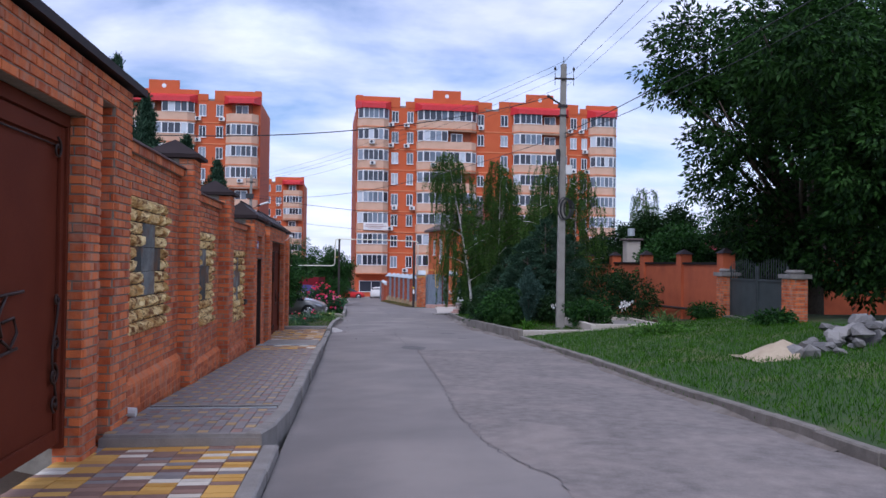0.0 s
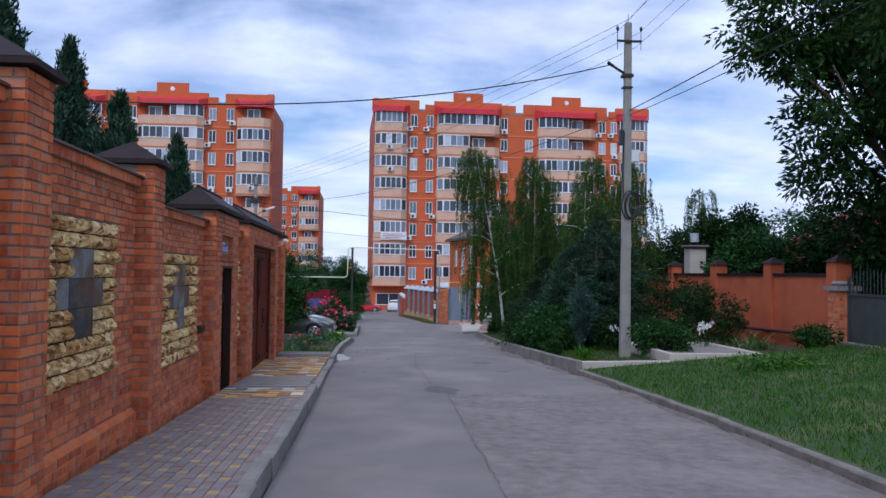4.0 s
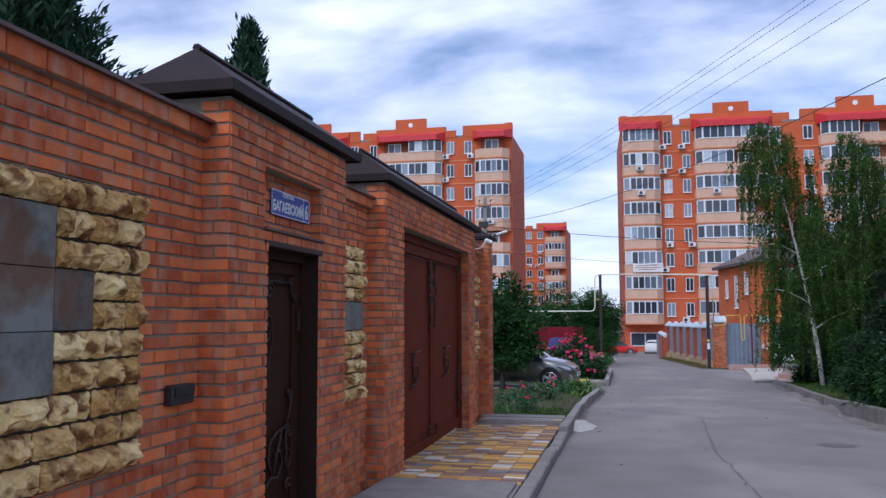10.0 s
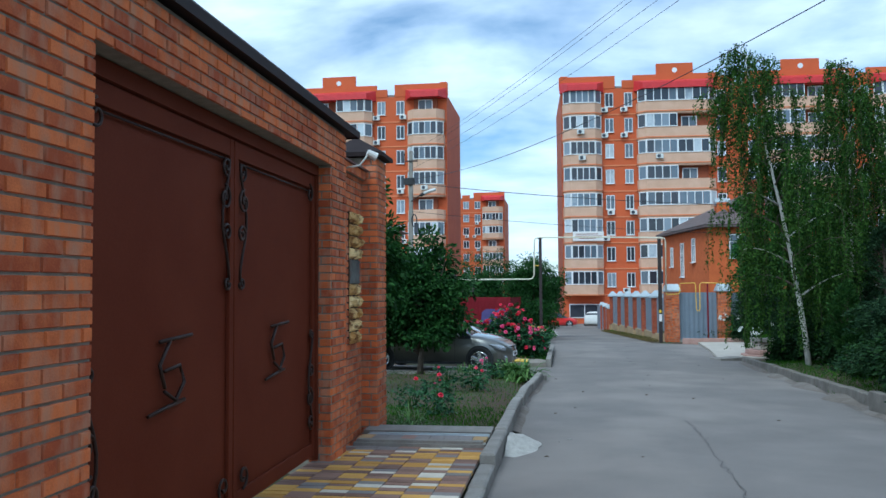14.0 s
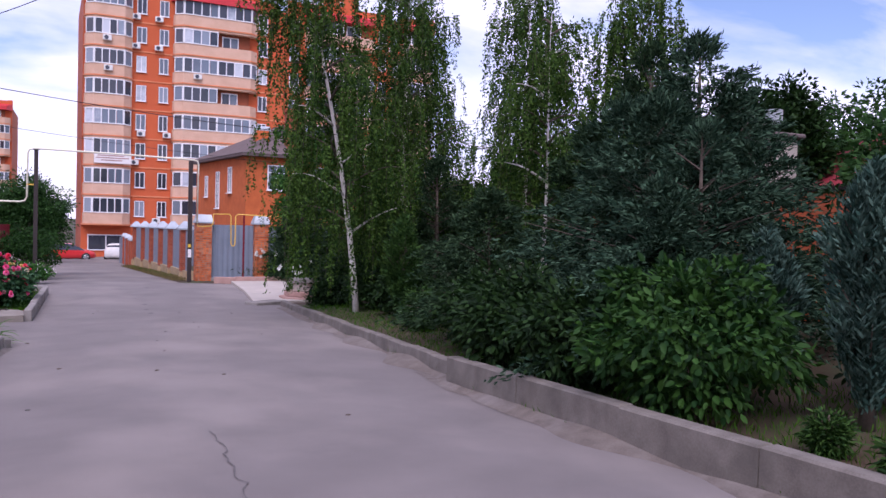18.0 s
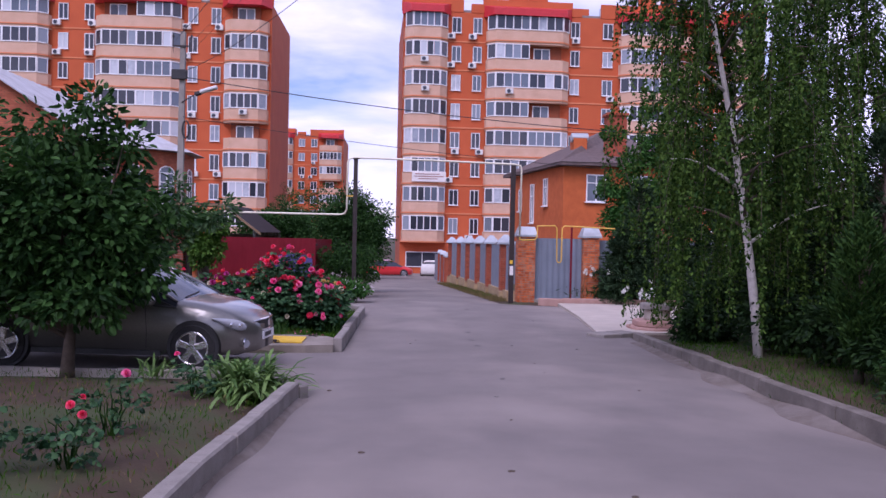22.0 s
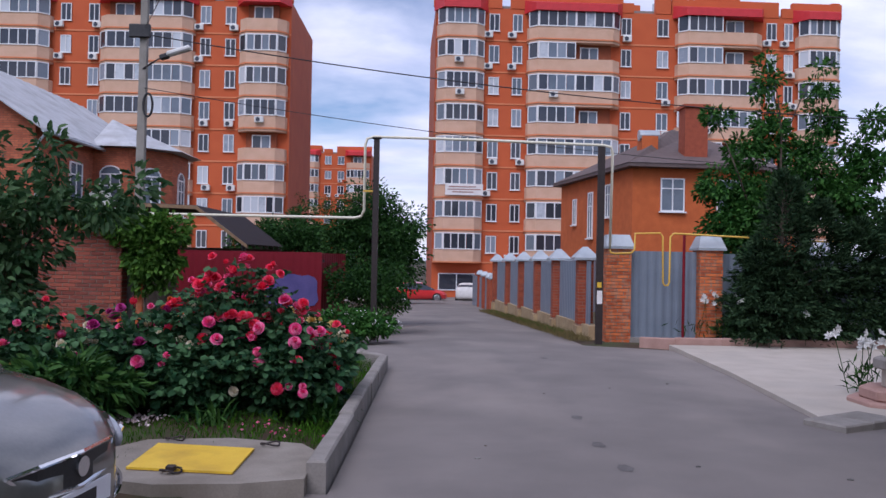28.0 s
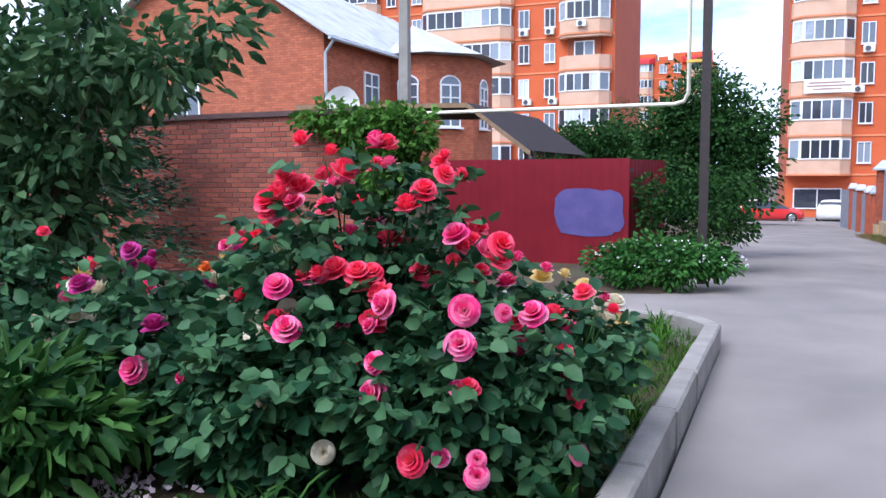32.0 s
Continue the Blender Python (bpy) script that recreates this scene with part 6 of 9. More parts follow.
# old red brick wall behind the rose bed
bwall = empty("wall_brick_back", label="dark red brick yard wall behind the roses", category="wall", kind="structure")
ybw = 45.0
part("mortar_core", boxes((-16, ybw + 0.012, -1.4, -5.95, ybw + 0.4, 1.44)), MORTAR, bwall)
br = Bricks()
br.face((-16, ybw + 0.012, 0), (1, 0, 0), (0, -1, 0), 10.05, -1.4, 1.44)
br.face((-5.95, ybw + 0.012, 0), (0, 1, 0), (1, 0, 0), 0.38, -1.4, 1.44)
br.all = br.all[::-1]
br.emit(bwall, 60)
OLD_BRICK = mat("old_brick", (0.20, 0.048, 0.030), (0.36, 0.092, 0.052), 0.9, 9, 0.5, 90, spread=0.5, stain=(0.16, 0.06, 0.045), stain_scale=1.6, stain_amt=0.5)
for ob in bwall.children:
    if ob.name.startswith("brick"):
        ob.data.materials[0] = OLD_BRICK
part("wall_cap", boxes((-16, ybw - 0.05, 1.44, -5.92, ybw + 0.46, 1.52)), COPING, bwall)
gp_ = empty("gate_post", label="dark steel gate post wrapped by a vine", category="post")
part("post", boxes((-5.90, 45.2, -1.3, -5.76, 45.34, 1.1)), RUST, gp_)
part("wooden_post", boxes((-5.72, 45.22, -1.3, -5.60, 45.34, 0.95)), BRICK, gp_)


def ribbed(x0, y0, x1, y1, z0, z1, material, parent, name="sheet", pitch=0.18, depth=0.018):
    """Profiled metal sheet between two plan points."""
    d = Vector((x1 - x0, y1 - y0, 0))
    L = d.length
    d.normalize()
    nn = Vector((-d.y, d.x, 0))
    V, F = [], []
    n = int(L / pitch) * 4
    for i in range(n + 1):
        s = L * i / n
        o = depth if i % 4 in (1, 2) else 0.0
        p = Vector((x0, y0, 0)) + d * s + nn * o
        V += [(p.x, p.y, z0), (p.x, p.y, z1)]
    for i in range(n):
        F.append((2 * i, 2 * i + 2, 2 * i + 3, 2 * i + 1))
    return put(name, raw(name, V, F, material), parent)


red = empty("red_sheet_fence", label="crimson profiled sheet fence with a blue sprayed patch", category="fence")
ribbed(-6.1, 49.0, -2.48, 49.0, -1.3, 0.80, SHEET_RED, red, depth=0.008)
ribbed(-2.48, 49.0, -2.1, 51.0, -1.3, 0.78, SHEET_RED, red, depth=0.008)
part("rail", boxes((-6.1, 49.03, 0.55, -2.42, 49.07, 0.62)), RUST, red)
part("rail", boxes((-6.1, 49.03, -0.8, -2.42, 49.07, -0.73)), RUST, red)
bm = bmesh.new()
ring = [bm.verts.new((-3.22 + 0.64 * math.copysign(abs(math.cos(a)) ** 0.55, math.cos(a)) + R.uniform(-0.04, 0.04), 48.992, -0.19 + 0.43 * math.copysign(abs(math.sin(a)) ** 0.55, math.sin(a)) + R.uniform(-0.03, 0.03))) for a in [i * math.pi / 14 for i in range(28)]]
bm.faces.new(ring)
part("sprayed_patch", bm, SPRAY_BLUE, red, "blue sprayed paint patch")
shed = empty("carport_roof", label="dark corrugated carport roof behind the red fence", category="roof")
V, F = [], []
for i in range(41):
    y, zz = 49.3 + i * 0.13, 0.02 * (i % 2)
    V += [(-9.7, y, 2.03 + zz), (-5.73, y, 1.93 + zz), (-4.46, y, 0.97 + zz)]
for i in range(40):
    for k in (0, 1):
        F.append((3 * i + k, 3 * i + k + 1, 3 * i + k + 4, 3 * i + k + 3))
put("roof_sheet", raw("roof_sheet", V, F, ROOFMETAL), shed)
part("eave_board", prism([(-9.7, 49.24), (-5.73, 49.24), (-5.73, 49.30), (-9.7, 49.30)], [1.94, 1.84, 1.84, 1.94], [2.03, 1.93, 1.93, 2.03]), BOARD, shed, "weathered pale board")
part("verge_board", prism([(-5.73, 49.24), (-4.42, 49.24), (-4.42, 49.30), (-5.73, 49.30)], [1.84, 0.87, 0.87, 1.84], [1.93, 0.96, 0.96, 1.93]), BOARD, shed, "weathered pale board")
for k in range(6):
    yb = 49.7 + 0.85 * k
    part("rafter", prism([(-5.75, yb), (-4.5, yb), (-4.5, yb + 0.07), (-5.75, yb + 0.07)], [1.80, 0.86, 0.86, 1.80], [1.91, 0.96, 0.96, 1.91]), BARK, shed)
# added dark board closing the rear, in place of the carport's interior shade
part("back_wall", boxes((-9.6, 54.3, -1.4, -4.5, 54.4, 0.9)), BARK, shed)
for px in (-9.5, -4.6):
    part("support", tube([(px, 49.6, -1.4), (px, 49.6, 0.95 if px > -6 else 1.95)], 0.05, 6), RUST, shed)
fl = empty("flue_pipe", label="galvanised flue pipe with a cowl behind the red fence", category="flue")
part("flue", tube([(-5.0, 51.4, -1.4), (-5.0, 51.4, 1.15)], 0.075, 10), ZINC, fl)
part("cowl", tube([(-5.0, 51.4, 1.22), (-5.0, 51.4, 1.26), (-5.0, 51.4, 1.36)], [0.13, 0.13, 0.02], 10), ZINC, fl)


def arched_window(parent, w, h, m, arch=True):
    fr = new("window")
    fr.parent = parent
    fr.matrix_parent_inverse = Matrix()
    fr.matrix_basis = m
    part("sash_frame", boxes((-w / 2, -0.05, 0, w / 2, 0.02, 0.06), (-w / 2, -0.05, 0.06, -w / 2 + 0.06, 0.02, h), (w / 2 - 0.06, -0.05, 0.06, w / 2, 0.02, h), (-w / 2, -0.05, h, w / 2, 0.02, h + 0.06)), WHITE_PVC, fr)
    part("mullion", boxes((-0.03, -0.048, 0.06, 0.03, 0.018, h)), WHITE_PVC, fr)
    part("transom", boxes((-w / 2 + 0.06, -0.046, h * 0.7, w / 2 - 0.06, 0.016, h * 0.7 + 0.05)), WHITE_PVC, fr)
    put("pane", raw("pane", [(-w / 2, -0.015, 0), (w / 2, -0.015, 0), (w / 2, -0.015, h), (-w / 2, -0.015, h)], [(0, 1, 2, 3)], PANE), fr)
    if arch:
        bm = bmesh.new()
        c = bm.verts.new((0, -0.012, h + 0.03))
        rim = [bm.verts.new((w / 2 * math.cos(a * math.pi / 8), -0.012, h + 0.03 + 0.8 * w / 2 * math.sin(a * math.pi / 8))) for a in range(9)]
        for a in range(8):
            bm.faces.new((c, rim[a], rim[a + 1]))
        part("arch_pane", bm, PANE, fr)
        part("arch_frame", tube([(w / 2 * math.cos(a * math.pi / 8), -0.02, h + 0.03 + 0.8 * w / 2 * math.sin(a * math.pi / 8)) for a in range(9)], 0.035, 5), WHITE_PVC, fr)
    part("sill", boxes((-w / 2 - 0.08, -0.14, -0.06, w / 2 + 0.08, 0.0, 0.0)), WHITE_PVC, fr)
    return fr


# brick house with a pale roof
hl = empty("brick_house", label="red brick house with a pale grey roof and a round bay", category="house")
X0, X1, Y0, Y1, ZE, ZR_ = -23.5, -13.62, 57.0, 72.0, 5.12, 8.35
HBRICK = mat("house_brick", (0.34, 0.085, 0.036), (0.48, 0.135, 0.060), 0.85, 5, 0.3, 40, stain=(0.28, 0.08, 0.04), stain_scale=1.2, stain_amt=0.5)
coursed(HBRICK)
part("wall", boxes((X0, Y0, -1.8, X1, Y1, ZE)), HBRICK, hl)
xm = (X0 + X1) / 2
bm = bmesh.new()
a = [bm.verts.new(p) for p in ((X0, Y0, ZE), (X1, Y0, ZE), (xm, Y0, ZR_))]
b = [bm.verts.new(p) for p in ((X0, Y0 + 0.3, ZE), (X1, Y0 + 0.3, ZE), (xm, Y0 + 0.3, ZR_))]
bm.faces.new(a)
bm.faces.new(b[::-1])
for i in range(3):
    bm.faces.new((a[i], b[i], b[(i + 1) % 3], a[(i + 1) % 3]))
part("gable_wall", bm, HBRICK, hl)
for sx_, xe in ((-1, X0 - 0.45), (1, X1 + 0.45)):
    drop = 0.45 * (ZR_ - ZE) / (X1 - xm)
    n = 22
    V, F = [], []
    for i in range(2 * n + 1):
        y = lerp(Y0 - 0.4, Y1 + 0.4, i / (2 * n))
        w = 0.03 * (i % 2)
        V += [(xm, y, ZR_ + 0.10 + w), (xe, y, ZE - drop + 0.10 + w), (xm, y, ZR_ + 0.04), (xe, y, ZE - drop + 0.04)]
    for i in range(2 * n):
        F += [(4 * i, 4 * i + 1, 4 * i + 5, 4 * i + 4), (4 * i + 2, 4 * i + 6, 4 * i + 7, 4 * i + 3), (4 * i + 1, 4 * i + 3, 4 * i + 7, 4 * i + 5)]
    F += [(0, 2, 3, 1)]
    put("roof", raw("roof", V, F, ROOF_GREY), hl)
    part("gutter", tube([(xe, Y0 - 0.4, ZE - drop + 0.02), (xe, Y1 + 0.4, ZE - drop + 0.02)], 0.06, 6), ZINC, hl)
part("downpipe", tube([(X1 + 0.40, Y0 - 0.05, ZE - 0.3), (X1 + 0.1, Y0 - 0.08, ZE - 0.7), (X1 + 0.1, Y0 - 0.08, -1.5)], 0.05, 6), ZINC, hl)
put("vent", raw("vent", [(xm + 0.05 + 0.38 * math.cos(q * math.pi / 8), Y0 - 0.01, 6.75 + 0.38 * math.sin(q * math.pi / 8)) for q in range(9)], [tuple(range(9))], PANE_DARK), hl)
arched_window(hl, 1.1, 1.5, pose(X1 + 0.01, 60.2, 2.6, 0, 0, 90), False)
arched_window(hl, 1.1, 1.5, pose(xm - 0.6, Y0 - 0.01, 2.4, 0, 0, 0), False)
bay = [(X1, 61.8), (-12.2, 61.9), (-10.9, 63.4), (-10.9, 65.6), (-12.2, 67.0), (X1, 67.0)]
part("bay_wall", prism(bay, -1.8, ZE - 0.15), HBRICK, hl)
bm = bmesh.new()
c = bm.verts.new((-13.9, 64.4, 6.55))
eav = [bm.verts.new((x + (0.5 if x > -13 else 0) * (1 if x > -12 else 0.6), y + (0.4 if y > 64.4 else -0.4), ZE - 0.12)) for x, y in bay]
for i in range(len(eav) - 1):
    bm.faces.new((eav[i], eav[i + 1], c))
bm.faces.new(eav[::-1])
part("bay_roof", bm, ROOF_GREY, hl)
for (xa, ya), (xb_, yb_) in zip(bay[:3], bay[1:4]):
    ang = math.degrees(math.atan2(yb_ - ya, xb_ - xa))
    nx_, ny_ = math.sin(radians(ang)), -math.cos(radians(ang))
    arched_window(hl, 0.85, 1.55, pose((xa + xb_) / 2 + nx_ * 0.02, (ya + yb_) / 2 + ny_ * 0.02, 2.3, 0, 0, ang))
dish = empty("satellite_dish", label="white satellite dish on the yard wall", category="dish")
bm = bmesh.new()
rows = [[bm.verts.new((-7.2 + 0.38 * q * math.cos(a * math.pi / 8), 46.9 + 0.12 * q * q * -1 + 0.1, 1.72 + 0.38 * q * math.sin(a * math.pi / 8))) for a in range(16)] for q in (0.2, 0.6, 1.0)]
bm.faces.new(rows[0][::-1])
for p, q in zip(rows, rows[1:]):
    for a in range(16):
        bm.faces.new((p[a], p[(a + 1) % 16], q[(a + 1) % 16], q[a]))
part("reflector", bm, AC, dish, smooth=True)
part("mast", tube([(-7.2, 46.95, -1.2), (-7.2, 46.95, 1.7)], 0.025, 6), RUST, dish)

# gas pipe gantry over the lane
gl = empty("pipe_post", label="dark steel post carrying a gas pipe", category="post", group="pipe posts")
part("beam", boxes((-1.10, 47.09, -1.3, -0.97, 47.21, 3.42)), RUST, gl)
part("top_plate", boxes((-1.14, 47.05, 3.42, -0.93, 47.25, 3.44)), RUST, gl)
gr = empty("pipe_post", label="dark steel post with torn paper notices", category="post", group="pipe posts")
part("beam", boxes((4.02, 46.98, -1.35, 4.17, 47.10, 3.33)), RUST, gr)
part("paper_notice", boxes((4.03, 46.974, -0.25, 4.15, 46.979, 0.05)), BANNER, gr)
part("paper_notice", boxes((4.03, 46.974, 0.12, 4.13, 46.979, 0.24)), YELLOW_PAINT, gr)
gas = empty("gas_pipe", label="cream painted gas pipe crossing over the lane", category="pipe")
part("pipe", tube([(-16, 47.75, 1.64), (-1.55, 47.6, 1.62), (-1.40, 47.6, 1.66), (-1.33, 47.55, 1.8), (-1.30, 47.2, 3.28), (-1.26, 47.2, 3.42), (-1.1, 47.2, 3.47), (1.5, 47.18, 3.44), (4.15, 47.16, 3.38), (4.34, 47.16, 3.34), (4.38, 47.18, 3.2), (4.38, 47.3, 1.0)], 0.032, 8), PIPE_WHITE, gas, smooth=True)
part("pipe_bracket", boxes((-1.33, 47.14, 2.2, -1.05, 47.2, 2.24)), PIPE_YELLOW, gas)
yel = empty("yellow_gas_pipe", label="yellow gas pipe along the grey gate", category="pipe")
part("pipe", tube([(4.38, 47.3, 1.0), (4.40, 47.3, 0.92), (4.5, 47.32, 0.90), (4.9, 47.4, 0.92), (4.98, 47.42, 1.0), (5.0, 47.45, 1.38), (5.6, 47.5, 1.40), (5.66, 47.5, 1.32), (5.68, 47.5, 0.25), (5.72, 47.5, 0.18), (5.80, 47.5, 0.18), (5.83, 47.5, 0.26), (5.84, 47.5, 1.32), (5.92, 47.5, 1.40), (9.0, 47.8, 1.30), (14, 48.2, 1.2)], 0.022, 6), PIPE_YELLOW, yel, smooth=True)
part("pipe_support", tube([(6.15, 47.45, -1.2), (6.15, 47.45, 1.36)], 0.035, 8), SHEET_RED, yel)


def pole(name, label, at, H, lean=0.0):
    T = empty(name, at, label=label, category="utility pole", group="utility poles")
    part("shaft", prism([(-0.13, -0.10), (0.13, -0.10), (0.13, 0.10), (-0.13, 0.10)], -0.3, 0.5), POLE_CONCRETE, T)
    bm = bmesh.new()
    lo = [bm.verts.new(p) for p in ((-0.125, -0.095, 0.5), (0.125, -0.095, 0.5), (0.125, 0.095, 0.5), (-0.125, 0.095, 0.5))]
    hi = [bm.verts.new(p) for p in ((-0.085 + lean, -0.075, H), (0.085 + lean, -0.075, H), (0.085 + lean, 0.075, H), (-0.085 + lean, 0.075, H))]
    bm.faces.new(hi)
    for i in range(4):
        bm.faces.new((lo[i], lo[(i + 1) % 4], hi[(i + 1) % 4], hi[i]))
    bmesh.ops.bevel(bm, geom=list(bm.edges), offset=0.012, segments=1, affect="EDGES")
    part("upper_shaft", bm, POLE_CONCRETE, T)
    arm = part("crossarm", boxes((-0.34 + lean, -0.12, H - 0.55, 0.34 + lean, -0.085, H - 0.49)), RUST, T)
    for ix in (-0.32, 0.32):
        part("insulator_pin", tube([(ix + lean, -0.10, H - 0.75), (ix + lean, -0.10, H - 0.22)], 0.010, 5), RUST, arm)
        part("insulator", tube([(ix + lean, -0.10, H - 0.24), (ix + lean, -0.10, H - 0.18), (ix + lean, -0.10, H - 0.12)], [0.03, 0.045, 0.02], 8), BLACK, arm)
    part("top_pin", tube([(lean, 0, H), (lean, 0, H + 0.24)], 0.010, 5), RUST, T)
    return T


pr = pole("utility_pole", "grey concrete utility pole in the garden with a lamp bracket", (6.74, 18.15, -0.15), 8.85, 0.04)
part("lamp_arm", tube([(0.0, 0, 7.45), (-0.30, -0.02, 7.62), (-0.52, -0.03, 7.76)], [0.035, 0.035, 0.05], 8), RUST, pr)
part("clamp", boxes((-0.12, -0.12, 7.38, 0.16, 0.12, 7.46)), RUST, pr)
part("clamp", boxes((-0.11, -0.11, 7.08, 0.15, 0.11, 7.12)), RUST, pr)
part("meter_box", boxes((0.12, -0.16, 5.10, 0.32, 0.0, 5.42), bevel=0.01), AC, pr)
part("junction_box", boxes((-0.20, -0.14, 5.55, -0.10, 0.04, 5.95), bevel=0.01), BLACK, pr)
part("riser_cable", tube([(-0.10, -0.12, 5.9), (-0.13, -0.13, 4.9), (-0.11, -0.12, 4.1)], 0.022, 5), CABLE, pr)
for r_, dx, w in ((0.34, 0.12, 0.030), (0.30, 0.22, 0.022), (0.37, 0.05, 0.018)):
    part("cable_coil", tube([(dx + 0.55 * r_ * math.cos(a * math.pi / 12), -0.15 - 0.3 * r_ * math.sin(a * math.pi / 12) * 0.3, 3.95 + r_ * math.sin(a * math.pi / 12)) for a in range(25)], w, 6), CABLE, pr, smooth=True)
pl = pole("utility_pole", "grey concrete utility pole beside the brick house, with street lamp", (-7.40, 49.9, -1.2), 9.2, 0.05)
part("lamp_arm", tube([(0.05, -0.1, 6.7), (0.45, -0.12, 6.95), (0.75, -0.14, 7.05)], 0.022, 6), RUST, pl)
part("lamp_head", boxes((-0.30, -0.11, -0.06, 0.34, 0.11, 0.07), bevel=0.04), AC, pl, m=pose(0.98, -0.15, 7.16, 0, -18, 0))
part("lamp_gear", boxes((-0.12, -0.08, -0.07, 0.12, 0.08, 0.07), bevel=0.03), BLACK, pl, m=pose(0.62, -0.14, 7.02, 0, -18, 0))
part("cable_coil", tube([(0.22 + 0.12 * math.cos(a * math.pi / 12), -0.14, 5.75 + 0.30 * math.sin(a * math.pi / 12)) for a in range(25)], 0.03, 6), CABLE, pl, smooth=True)
part("service_box", boxes((-0.3, -0.2, 7.5, 0.25, -0.09, 7.85), bevel=0.02), BLACK, pl)


def cable(label, a, b, sag, rad=0.011):
    T = empty("overhead_cable", label=label, category="cable", group="overhead cables")
    A, Bv = Vector(a), Vector(b)
    part("wire", tube([tuple(A.lerp(Bv, i / 24) - Vector((0, 0, sag * 4 * (i / 24) * (1 - i / 24)))) for i in range(25)], rad, 4), CABLE, T)


cable("thin black cable slung across the lane", (6.25, 18.1, 7.53), (-6.17, 13.0, 5.13), 0.48, 0.014)
cable("thin black cable running back from the pole", (6.8, 18.1, 6.33), (8.6, 1.6, 7.25), 0.15, 0.014)
cable("thin black cable running back from the pole", (6.8, 18.1, 6.20), (8.6, 1.6, 6.75), 0.2, 0.010)
cable("black cable from the pole to the far pole", (6.7, 18.1, 6.25), (-7.35, 49.9, 6.6), 0.9, 0.010)
for dz, dx in ((8.55, -0.3), (8.55, 0.3), (8.9, 0.0), (8.15, 0.2)):
    cable("bare power line between the poles", (6.74 + dx, 18.0, dz - 0.15), (-7.40 + dx, 49.8, dz - 1.0), 0.5, 0.006)
    cable("bare power line running back along the lane", (6.74 + dx, 18.0, dz - 0.15), (5.2 + dx, -20, dz + 0.6), 0.4, 0.006)
cable("black cable across the lane before the far blocks", (-7.3, 49.8, 6.4), (30, 55.0, 5.9), 1.0, 0.016)
cable("thin cable across the lane before the far blocks", (-7.3, 49.8, 5.0), (30, 60.0, 4.6), 0.9, 0.010)

# ---- right: orange fence, gate, beds, grey fence, house ----
ofn = empty("orange_fence", label="orange rendered garden fence with capped piers", category="fence")
piers = [17.15, 20.5, 24.3, 28.3, 32.5]
for a, b in zip(piers, piers[1:]):
    part("fence_panel", boxes((11.98, a + 0.22, -0.6, 12.2, b - 0.22, 1.98)), FENCE_ORANGE, ofn)
    part("fence_coping", boxes((11.93, a + 0.22, 1.98, 12.25, b - 0.22, 2.06)), ROOFMETAL, ofn)
for p in piers:
    pier = part("pier", boxes((11.88, p - 0.22, -0.6, 12.3, p + 0.22, 2.36)), FENCE_ORANGE, ofn)
    bm = bmesh.new()
    lo = [bm.verts.new(q) for q in ((11.82, p - 0.28, 2.36), (12.36, p - 0.28, 2.36), (12.36, p + 0.28, 2.36), (11.82, p + 0.28, 2.36))]
    t_ = bm.verts.new((12.09, p, 2.56))
    bm.faces.new(lo[::-1])
    for i in range(4):
        bm.faces.new((lo[i], lo[(i + 1) % 4], t_))
    part("pier_cap", bm, ROOFMETAL, pier)
part("foundation_pipe", tube([(11.85, 17.3, 0.42), (11.85, 24.3, 0.30)], 0.05, 6), RUST, ofn)
for yy in (16.75, 12.75):
    gp = empty("gate_pier", label="weathered brick gate pier with a rounded cap", category="pier", group="gate piers")
    part("mortar_core", boxes((11.70, yy - 0.24, -0.2, 12.18, yy + 0.24, 1.62)), MORTAR, gp)
    br = Bricks()
    br.face((11.70, yy + 0.24, 0), (0, -1, 0), (-1, 0, 0), 0.48, -0.2, 1.62)
    br.face((11.70, yy - 0.24, 0), (1, 0, 0), (0, -1, 0), 0.48, -0.2, 1.62)
    br.emit(gp, 0)
    bm = boxes((11.62, yy - 0.32, 1.62, 12.26, yy + 0.32, 1.74))
    part("cap", bm, CONCRETE, gp)
    part("cap_top", boxes((11.74, yy - 0.22, 1.74, 12.14, yy + 0.22, 1.86), bevel=0.05), CONCRETE, gp)
gt = empty("metal_gate", label="grey-green sheet metal gate with spear bars", category="gate")
GREEN_SHEET = mat("grey_green_gate_paint", (0.030, 0.038, 0.036), (0.055, 0.066, 0.062), 0.6, 3, 0.05, 60)
for a, b in ((13.02, 14.74), (14.78, 16.48)):
    lf = part("gate_leaf", boxes((11.93, a, 0.25, 11.96, b, 1.55)), GREEN_SHEET, gt)
    part("gate_frame", boxes((11.90, a, 0.25, 11.929, a + 0.06, 1.95), (11.90, b - 0.06, 0.25, 11.929, b, 1.95), (11.90, a + 0.06, 1.50, 11.929, b - 0.06, 1.56), (11.90, a + 0.06, 0.25, 11.929, b - 0.06, 0.31)), GREEN_SHEET, lf)
    for i in range(12):
        y = lerp(a + 0.1, b - 0.1, i / 11)
        part("bar", tube([(11.915, y, 1.56), (11.915, y, 1.98 + 0.12 * math.sin(math.pi * i / 11)), (11.915, y, 2.08 + 0.12 * math.sin(math.pi * i / 11))], [0.012, 0.012, 0.002], 5), GREEN_SHEET, lf)
lowwall = tagged(part("retaining_wall", boxes((11.6, 6.0, -0.2, 11.9, 16.4, 0.36)), CONCRETE, None), "low rough stone retaining wall before the gate", "wall", kind="structure")
